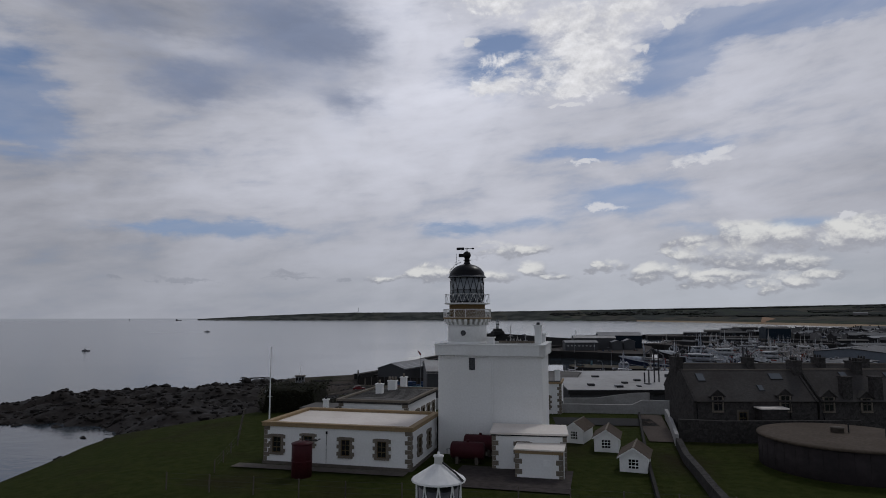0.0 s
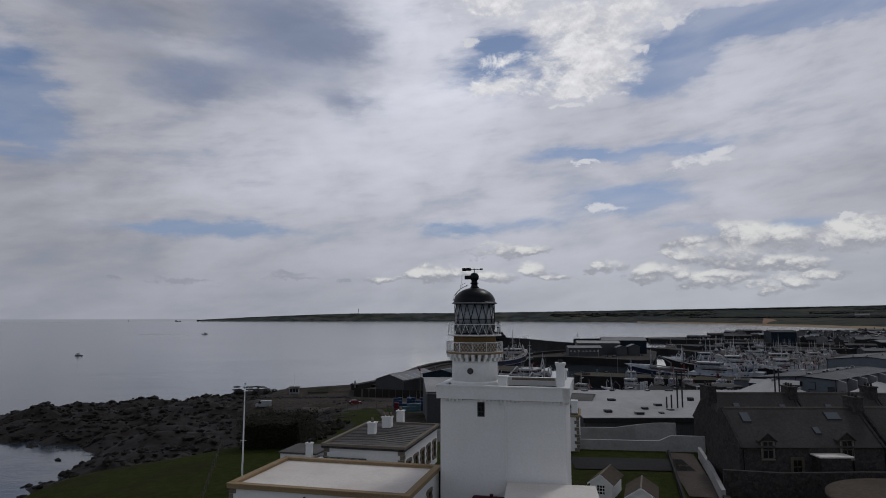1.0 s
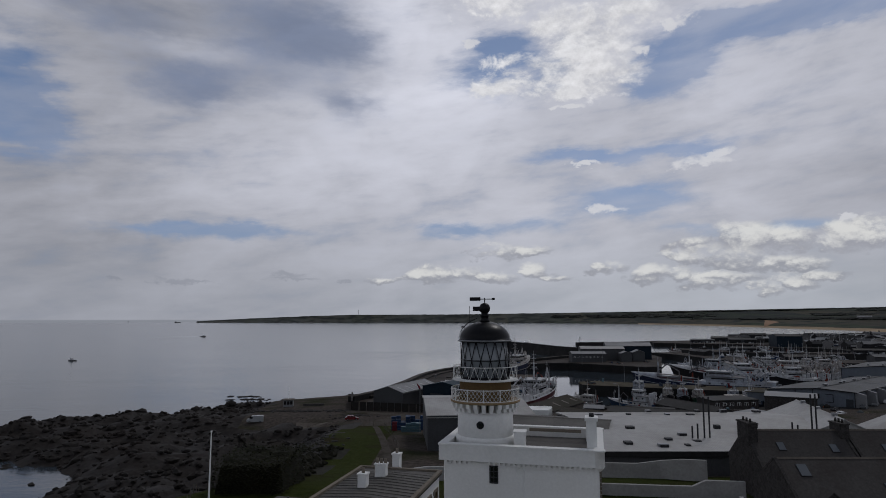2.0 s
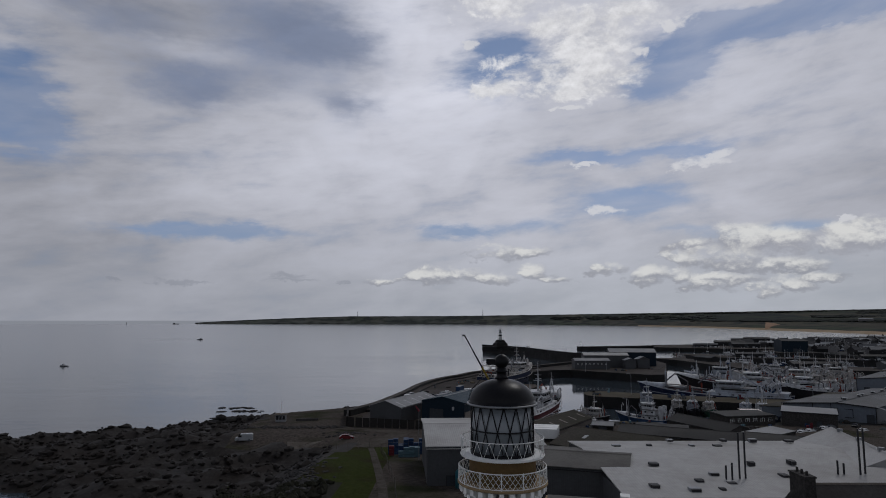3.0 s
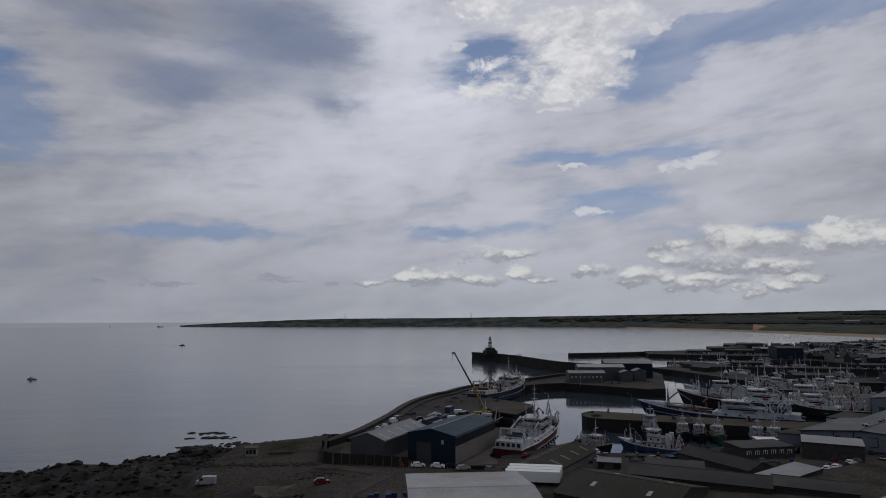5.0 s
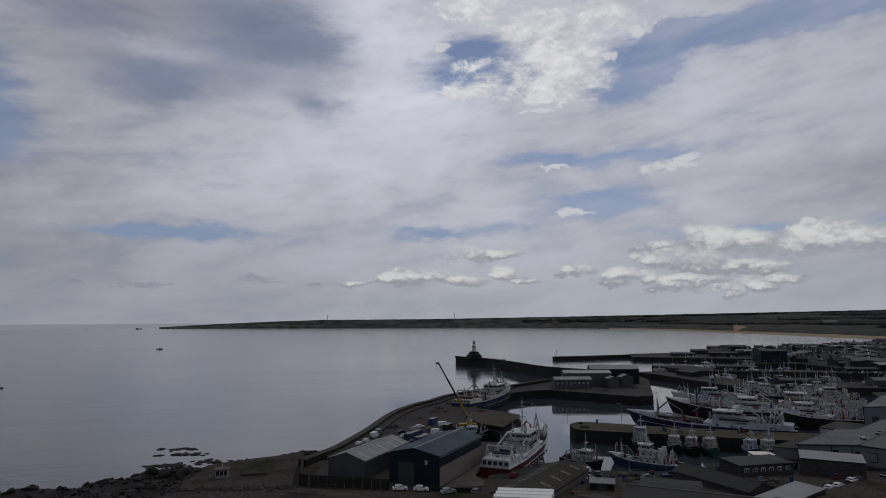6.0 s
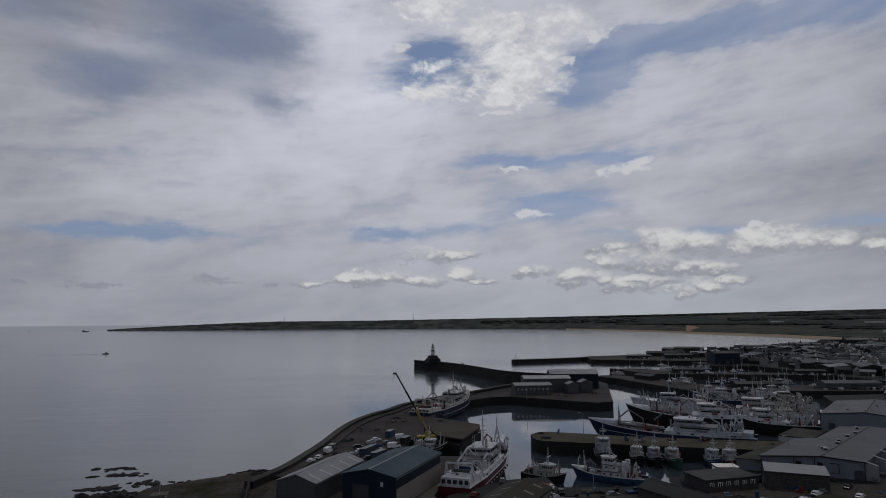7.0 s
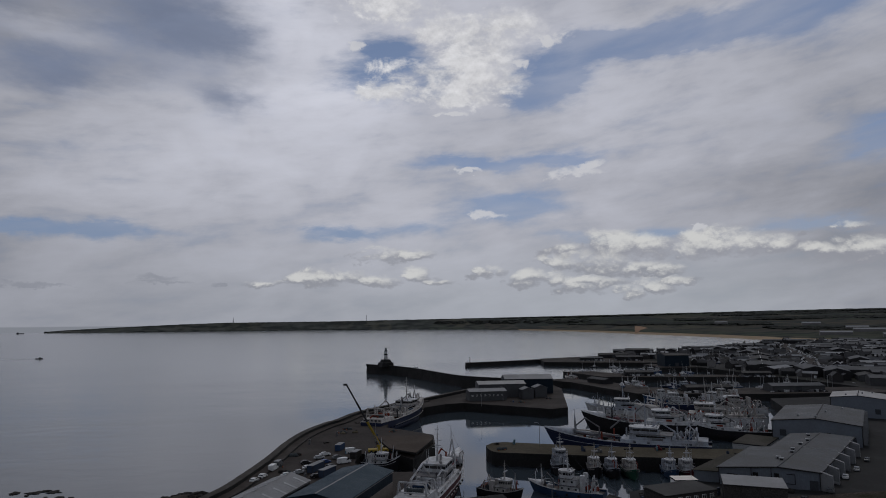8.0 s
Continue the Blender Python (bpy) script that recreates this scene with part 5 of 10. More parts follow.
LIGHTSHEET = mat("translucent_roof_sheet", (0.344, 0.352, 0.363), 0.1, 0.4, 2, 0.4, 0.05)
DOORMAT = mat("dark_roller_door", (0.045, 0.05, 0.058), 0.2, 0.5, 3, 0.3, 0.1, ribs=(2, 0.12))
PALEGREY = mat("pale_grey_cladding", (0.135, 0.155, 0.185), 0.1, 0.55, 1.2, 0.5, 0.08, tint=(0.10, 0.106, 0.115), ribs=(0, 0.5))
SHEDROOF = mat("weathered_shed_roof", (0.058, 0.063, 0.072), 0.25, 0.6, 1.6, 0.8, 0.1, tint=(0.085, 0.083, 0.080), ribs=(0, 0.5))

# cottages: stone walls, slate roofs, dormers, skylights
def cottage(x0, x1, yf, yr, z0, eave, ridge, label, chimneys=(), dormers=(), skylights=(), windows=(), porch=None, stacks=()):
    L, half = x1 - x0, yr - yf
    t = thing("cottage", (x0 + x1) / 2, yr, z0, 0, label, "house", "stone cottages")
    e, r_ = eave - z0, ridge - z0
    part("wall", gable(B(), -L / 2, L / 2, -half, half, -1.0, e, r_ - 0.05), STONE, t)
    k = (r_ - e) / half
    for s_ in (-1, 1):
        b = B()
        roof_slab(b, -L / 2 + 0.2, L / 2 - 0.2, s_ * (half + 0.25), e - 0.25 * k, 0, r_, 0.12)
        part("roof", b, SLATE, t)
    for s_ in (-1, 1):
        for x in (-L / 2, L / 2 - 0.3):
            sk = roof_slab(B(), x, x + 0.3, s_ * (half + 0.3), e - 0.3 * k, 0, r_ + 0.02, 0.22)
            part("skew", sk, STONE, t)
    part("ridge_tiles", loft(B(), [[Vector((x, -0.2, r_ + 0.05)), Vector((x, 0.2, r_ + 0.05)), Vector((x, 0, r_ + 0.22))] for x in (-L / 2 + 0.3, L / 2 - 0.3)], smooth=False), CONCRETE, t)
    for cx, w, top in chimneys:
        b = B()
        xx = cx - (x0 + x1) / 2
        box(b, xx - 0.55, xx + 0.55, -w / 2, w / 2, r_ - 1.6, top - z0)
        box(b, xx - 0.65, xx + 0.65, -w / 2 - 0.1, w / 2 + 0.1, top - z0, top - z0 + 0.18)
        c_ = part("chimney", b, STONE, t)
        for i in range(3):
            part("chimney_pot", lathe(B(), [(0.15, top - z0 + 0.18), (0.12, top - z0 + 0.62), (0.09, top - z0 + 0.62)], 10, xx, (i - 1) * w * 0.3), STONE, c_)
    for hx, w, top in stacks:         # chimneys that rise from the front wall
        xx = hx - (x0 + x1) / 2
        b = B()
        box(b, xx - w / 2, xx + w / 2, -half - 0.06, -half + 0.95, e - 0.6, top - z0)
        box(b, xx - w / 2 - 0.1, xx + w / 2 + 0.1, -half - 0.14, -half + 1.05, top - z0, top - z0 + 0.16)
        part("wallhead_chimney", b, STONE, t)
    for dx_, w, h in dormers:
        xx = dx_ - (x0 + x1) / 2
        d = new("dormer")
        d.matrix_basis = pose(xx, -half, e)
        d.parent = t
        back, rise = 2.6, w * 0.42
        b = loft(B(), [[(-w / 2, y_, -0.9), (w / 2, y_, -0.9), (w / 2, y_, h), (0, y_, h + rise), (-w / 2, y_, h)] for y_ in (-0.07, back)], smooth=False)
        bmesh.ops.recalc_face_normals(b, faces=b.faces[:])
        part("dormer_wall", b, STONE, d)
        for s_ in (-1, 1):
            b = loft(B(), [[(s_ * (w / 2 + 0.16), y_, h - 0.12), (0, y_, h + rise + 0.02), (0, y_, h + rise + 0.13), (s_ * (w / 2 + 0.16), y_, h - 0.01)] for y_ in (-0.24, back)], smooth=False)
            bmesh.ops.recalc_face_normals(b, faces=b.faces[:])
            part("dormer_roof", b, SLATE, d)
        zb, zt = -1.25, h - 0.06
        part("pane", box(B(), -w * 0.31, w * 0.31, -0.12, -0.05, zb, zt), PANE, d)
        b = B()
        for q in (-w * 0.31, 0, w * 0.31):
            box(b, q - 0.045, q + 0.045, -0.16, -0.10, zb, zt)
        for q in (zb, (zb + zt) / 2, zt):
            box(b, -w * 0.31, w * 0.31, -0.16, -0.10, q - 0.05, q + 0.05)
        part("window_frame", b, CONCRETE, d)
        b = B()
        for q in (-w * 0.31 - 0.2, w * 0.31 + 0.02):
            box(b, q, q + 0.18, -0.13, -0.04, zb, zt)
        box(b, -w * 0.31 - 0.2, w * 0.31 + 0.2, -0.18, -0.04, zb - 0.2, zb - 0.06)
        part("window_surround", b, QUOIN, d)
    for sx, f, w, h in skylights:
        xx = sx - (x0 + x1) / 2
        y, z = -half * (1 - f), e + (r_ - e) * f
        m = pose(xx, y, z + 0.12) @ pose(0, 0, 0, math.degrees(math.atan(k)))
        fr = part("skylight", box(B(), -w / 2 - 0.06, w / 2 + 0.06, -h / 2 - 0.06, h / 2 + 0.06, 0, 0.1), DARKSTEEL, t, at=m)
        part("skylight_pane", box(B(), -w / 2, w / 2, -h / 2, h / 2, 0.08, 0.13), SKYPANE, fr)
    for wx, up, w, h in windows:
        window_set(t, "window", wx - (x0 + x1) / 2, -half, up, w, h, 0, CONCRETE, panes=(2, 2), quoins=False, deep=0.06)
    dp = B()
    for q in (-L / 2 + 0.4, L * 0.28):
        tube(dp, [(q, -half - 0.12, 0), (q, -half - 0.12, e - 0.3)], 0.06, 5)
    part("downpipe", dp, BLACK, t)
    if porch:
        px, w, d_, h = porch
        xx = px - (x0 + x1) / 2
        p = new("porch")
        p.matrix_basis = pose(xx, -half, 0)
        p.parent = t
        part("porch_wall", box(B(), -w / 2, w / 2, -d_, 0, -0.5, h), STONE, p)
        part("porch_roof", box(B(), -w / 2 - 0.2, w / 2 + 0.2, -d_ - 0.2, -0.02, h, h + 0.14), ROOF_WHITE, p, "pale flat porch roof")
        part("porch_window", box(B(), -w * 0.22, w * 0.22, -d_ - 0.04, -d_ + 0.02, 0.8, 2.0), PANE, p)
        part("porch_door", box(B(), w / 2 - 0.02, w / 2 + 0.04, -d_ * 0.7, -d_ * 0.2, 0, 2.0), DARKWOOD, p)
    return t


SKYPANE = glass("skylight_glass", (0.10, 0.11, 0.12), 0.05)
cottage(31.2, 46.6, 79.4, 83.6, 17.9, 22.5, 25.8, "grey stone cottage with slate roof, dormers and a flat-roofed porch", chimneys=((46.3, 1.9, 27.0),), dormers=((34.2, 1.7, 0.55), (42.6, 1.7, 0.65)),
        skylights=((33.4, 0.72, 0.9, 1.3), (40.4, 0.36, 0.6, 0.9), (43.2, 0.75, 1.5, 1.0)), windows=((37.3, 1.7, 1.0, 1.5),), porch=(40.4, 3.1, 1.7, 3.75))
cottage(46.8, 63.0, 79.2, 83.4, 17.9, 22.5, 25.9, "grey stone cottage with slate roof and gabled dormers", chimneys=((54.0, 1.9, 26.9), (62.7, 1.9, 27.0)), dormers=((47.9, 1.8, 0.5), (52.6, 1.7, 0.35), (60.0, 1.7, 0.55)), stacks=((50.4, 1.15, 25.3), (54.2, 1.15, 25.3)),
        skylights=((52.0, 0.8, 0.8, 0.8), (57.8, 0.78, 0.9, 0.9)), windows=((57.2, 1.7, 1.0, 1.5),))
cottage(36.9, 49.2, 97.3, 101.6, 17.4, 21.6, 25.3, "grey stone cottage on the far side of the lane", chimneys=((37.4, 3.0, 26.3), (48.9, 2.2, 26.2)), skylights=((40.5, 0.55, 0.8, 1.1), (46.8, 0.5, 0.8, 1.1)))
cottage(49.4, 60.6, 97.3, 101.6, 17.4, 21.6, 25.3, "grey stone cottage with brown stained slates", chimneys=((60.2, 2.2, 26.2),), skylights=((53.2, 0.5, 0.8, 1.1),))
cottage(60.8, 74.0, 97.3, 101.6, 17.2, 21.6, 25.2, "grey stone cottage at the end of the row", chimneys=((67.2, 2.2, 26.0), (73.6, 2.2, 26.0)), skylights=((64.2, 0.5, 0.8, 1.1),))

# fish factory with white sheet roofs
def factory():
    t = thing("fish_factory", 45.5, 137.5, 13.2, TURN + 14, "wide low factory with a white sheet roof and grey walls", "factory")
    L, D = 44.0, 37.0
    part("wall", box(B(), -L / 2, L / 2, -D / 2, D / 2, -1.5, 5.9), GREYSTEEL, t)
    for y0, z0, y1, z1 in ((-D / 2 - 0.3, 5.9, -6.0, 6.9), (-6.0, 6.55, 6.5, 7.2), (D / 2 + 0.3, 6.1, 6.5, 7.2)):
        b = B()
        roof_slab(b, -L / 2 - 0.3, L / 2 + 0.3, y0, z0, y1, z1, 0.18)
        part("roof", b, WHITEROOF, t)
    part("fascia", box(B(), -L / 2 - 0.32, L / 2 + 0.32, -D / 2 - 0.42, -D / 2 - 0.28, 5.2, 6.0), DARKROOF, t)
    part("valley_gutter", box(B(), -L / 2, L / 2, -6.2, -5.8, 6.5, 6.75), DARKSTEEL, t)
    random.seed(5)
    for x, y in ((-17, -14.5), (-13.5, -4.0), (-12, -16.0), (-9.8, -12.2), (-8.0, -15.5), (-6.5, -9.5), (-5.5, -13.0), (1.5, -4.5), (3.5, -10.0), (8.5, -3.2), (-15.5, 9.5), (-9.5, 10.0), (-2.0, 9.8), (2.5, 9.5), (11.0, 14.0), (18.0, 14.5), (-4, 15), (6, 15)):
        zr = 6.9 + (y + 6) / (D / 2 - 6) * 1.0 if y < -6 else 7.0
        w, d, h = random.uniform(0.4, 0.8), random.uniform(0.35, 0.65), random.uniform(0.4, 0.7)
        u = new("roof_unit")
        u.matrix_basis = pose(x, y, min(zr, 7.0) - 0.1)
        u.parent = t
        part("housing", bevelled(box(B(), -w, w, -d, d, 0, h), 0.05), STEEL if random.random() < 0.4 else DARKSTEEL, u)
        part("cowl", box(B(), -w * 0.8, w * 0.8, -d - 0.3, -d, h * 0.2, h * 0.9), DARKSTEEL, u)
    for x, y, h in ((-3.6, -11.5, 6.6), (-2.6, -11.2, 6.6), (15.2, -9.6, 6.8), (16.2, -9.2, 6.8), (-5.6, -11.6, 2.0), (-4.8, -11.8, 2.4), (12.0, -9.4, 2.2), (12.9, -9.4, 1.8)):
        part("flue", tube(B(), [(x, y, 6.0), (x, y, 6.6 + h)], 0.14, 8), DARKSTEEL, t)
    for i in range(5):
        part("loading_door", box(B(), -18 + i * 8, -15 + i * 8, -D / 2 - 0.06, -D / 2 + 0.05, 0, 3.2), DOORMAT, t)


factory()
shed("factory_hall", 71.4, 144.2, 12.0, 26, 22, 76.5, 5.0, 9.8, WHITEROOF, WHITEROOF, "white sheet factory hall with a pitched roof", "factory", trim=WHITEROOF, vents=3)
shed("factory_hall", 92.8, 139.1, 12.0, 26, 22, 76.5, 5.0, 9.6, WHITEROOF, WHITEROOF, "white sheet factory hall with a pitched roof", "factory", trim=WHITEROOF)
shed("cold_store", 18.9, 140.6, 13.6, 22.0, 15.0, -18, 6.3, 7.1, GREYSTEEL, LEAD, "grey cold store with a shallow roof", "shed", doors=(("-y", -3, 3.2, 3.2),))

# white-roofed shed at the yard gate
shed("store_shed", 6.0, 163.3, 11.6, 21.2, 31.0, 3.5, 8.5, 9.8, GREYSTEEL, WHITEROOF, "large grey shed with a white sheet roof", "shed", doors=(("-y", -5.8, 2.6, 3.4), ("-y", 6, 4, 4.2)), vents=0, trim=WHITEROOF)
shed("net_store", 47.0, 207.0, 7.4, 27.0, 27.0, -40, 2.0, 4.7, STONE, BROWNROOF, "old stone net store with a mossy brown roof", "shed", lights=2, lightlen=0.03)
shed("net_loft", 69.5, 222.0, 7.0, 34.0, 14.0, -28, 2.2, 3.6, STONE, DARKROOF, "long low store with a dark felt roof", "shed", windows=(("-y", -12, 0.8, 1.2, 1.0), ("-y", -8, 0.8, 1.2, 1.0)))
shed("net_loft", 93.0, 210.5, 7.4, 18.0, 12.0, -30, 2.2, 3.4, STONE, DARKROOF, "short low store with a dark felt roof", "shed")
shed("quay_store", 35.5, 245.5, 5.3, 38.0, 13.5, 56, 3.0, 5.0, BEIGE, BROWNROOF, "long quayside store with a brown roof and rooflights", "shed", lights=5, lightmat=BEIGE, lightlen=0.16)
shed("workshop", 52.3, 244.7, 5.5, 6.5, 5.2, -18, 2.6, 3.3, DARKWOOD, GREYROOF, "small dark workshop with a pale roof", "shed", doors=(("-y", 0, 2.5, 2.2),))
shed("ice_house", 87.5, 246.5, 5.3, 27.0, 10.0, -68, 2.4, 4.2, STONE, DARKROOF, "long dark gabled store on the quay", "shed")

# navy and grey sheds by the sea wall
def navy_shed():
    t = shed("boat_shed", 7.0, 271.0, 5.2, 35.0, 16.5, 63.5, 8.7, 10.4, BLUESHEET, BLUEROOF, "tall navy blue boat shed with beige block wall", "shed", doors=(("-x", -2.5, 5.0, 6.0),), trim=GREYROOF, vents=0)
    part("block_wall", box(B(), -17.3, 17.5, -8.4, -8.27, 0, 5.5), BEIGE, t, "beige block side wall")
    part("sign_board", box(B(), -17.62, -17.52, -4.4, -3.6, 6.0, 7.2), LIGHTSHEET, t)


navy_shed()
tagged(part("path_apron", prism(B(), [(7.4, 250.4), (21.6, 252.6), (18.2, 264.0), (22.6, 281.6)], 5.2, 5.47), mat("dull_apron_concrete", (0.095, 0.084, 0.074), 0.2, 0.9, 1.5, 0.6, 0.2)), "dull concrete apron beside the boat shed", "apron", kind="structure")
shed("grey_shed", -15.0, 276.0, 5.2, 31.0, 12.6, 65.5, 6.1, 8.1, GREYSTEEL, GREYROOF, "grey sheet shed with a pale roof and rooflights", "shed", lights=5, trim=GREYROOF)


def slab_building(name, cx, cy, z0, L, W_, rz, h, walls, roof, label, windows=0, parapet=0.35, lean=0.0, category="building", doors=()):
    t = thing(name, cx, cy, z0, rz, label, category)
    part("wall", box(B(), -L / 2, L / 2, -W_ / 2, W_ / 2, -0.8, h), walls, t)
    b = B()
    roof_slab(b, -L / 2 - 0.2, L / 2 + 0.2, -W_ / 2 - 0.2, h, W_ / 2 + 0.2, h + lean, 0.2)
    part("roof", b, roof, t)
    b = B()
    for x0, x1, y0, y1 in ((-L / 2 - 0.25, L / 2 + 0.25, -W_ / 2 - 0.25, -W_ / 2 - 0.05), (-L / 2 - 0.25, -L / 2 - 0.05, -W_ / 2, W_ / 2), (L / 2 + 0.05, L / 2 + 0.25, -W_ / 2, W_ / 2)):
        box(b, x0, x1, y0, y1, h - 0.2, h + 0.2)
    part("fascia", b, DARKROOF, t)
    for i in range(windows):
        x = -L / 2 + L * (i + 0.7) / (windows + 0.4)
        wn = new("window")
        wn.matrix_basis = pose(x, -W_ / 2, h * 0.42)
        wn.parent = t
        part("pane", box(B(), -0.7, 0.7, -0.04, 0.05, 0, 1.1), PANE, wn)
        b = B()
        for k in (-0.7, 0, 0.7):
            box(b, k - 0.05, k + 0.05, -0.09, 0.02, -0.05, 1.15)
        box(b, -0.7, 0.7, -0.09, 0.02, 1.08, 1.16)
        part("window_frame", b, WHITE, wn)
    for a, w, dh in doors:
        part("door", box(B(), a - w / 2, a + w / 2, -W_ / 2 - 0.08, -W_ / 2 + 0.03, 0, dh), DOORMAT, t)
    return t


slab_building("harbour_office", 107.5, 264.0, 5.3, 19, 10, 10, 3.3, STONE, DARKROOF, "low brown harbour office with a row of windows", windows=6, lean=0.4, category="office")
slab_building("grey_store", 129.5, 260.0, 5.3, 17, 9.5, -30, 4.8, STONE, GREYROOF, "dark rendered store with a pale mono-pitch roof", lean=0.8, category="store", doors=((3, 1.6, 2.2),))
slab_building("white_kiosk", 117.0, 277.5, 5.3, 7, 5, -10, 2.6, WHITE, ROOF_WHITE, "small white flat-roofed kiosk", lean=0.1, category="kiosk")
slab_building("lean_store", 70.0, 240.0, 5.3, 16, 8, -22, 2.4, STONE, DARKROOF, "long dark flat-roofed store with clutter on its roof", lean=0.6, category="store")
slab_building("lean_store", 97.5, 229.8, 5.3, 26, 7.5, 36, 2.3, STONE, GREYROOF, "low store with a pale sheet roof", lean=0.5, category="store")


def big_shed(cx, cy, L, D, rz, eave, ridge, label, bays, roof=None):
    """Ridge runs along the depth; front gable looks to the basin."""
    t = shed("fish_market", cx, cy, 5.3, D, L, rz + 90, eave, ridge, PALEGREY, roof or SHEDROOF, label, "warehouse", trim=DARKROOF, vents=0)
    random.seed(9)
    for i in range(bays):
        a = -L / 2 + L * (i + 0.5) / bays
        w, h = (3.6, 3.6) if i % 2 else (2.2, 2.6)
        d = part("door", box(B(), -w / 2, w / 2, -0.1, 0.05, 0, h), DOORMAT, t, at=pose(-D / 2, 0, 0, 0, 0, -90) @ pose(a, 0, 0 if i % 2 else 2.2))
        b = B()
        box(b, -w / 2 - 0.15, -w / 2, -0.16, 0.02, 0, h + 0.15)
        box(b, w / 2, w / 2 + 0.15, -0.16, 0.02, 0, h + 0.15)
        box(b, -w / 2, w / 2, -0.16, 0.02, h, h + 0.15)
        part("door_frame", b, DARKSTEEL, d)
    for i in range(5):
        x = -D / 2 + D * (i + 0.6) / 5
        b = B()
        box(b, x - 0.25, x + 0.25, -L / 2 - 1.6, -L / 2 + 0.02, -0.5, eave + 0.2)
        part("buttress", b, DOCKWHITE, t)
        part("dock_door", box(B(), x + 1.0, x + 4.2, -L / 2 - 0.1, -L / 2 + 0.02, 0, 4.0), DOORMAT, t)
    for s_ in (-1, 1):
        for xe in (-D / 2 - 0.34, D / 2 + 0.34):
            part("bargeboard", tube(B(), [(xe, s_ * (L / 2 + 0.35), eave), (xe, 0, ridge + 0.05)], 0.24, 4), DARKROOF, t, "dark edge trim")
        part("corner_trim", tube(B(), [(-D / 2 - 0.05, s_ * L / 2, 0), (-D / 2 - 0.05, s_ * L / 2, eave)], 0.16, 4), DARKROOF, t)
    for i in range(4):
        x, y = random.uniform(-D / 2 + 4, D / 2 - 4), random.uniform(-L * 0.3, L * 0.3)
        zr = eave + (ridge - eave) * (1 - abs(y) / (L / 2))
        part("roof_vent", box(B(), x - 0.5, x + 0.5, y - 0.4, y + 0.4, zr, zr + 0.9), STEEL, t)
    return t


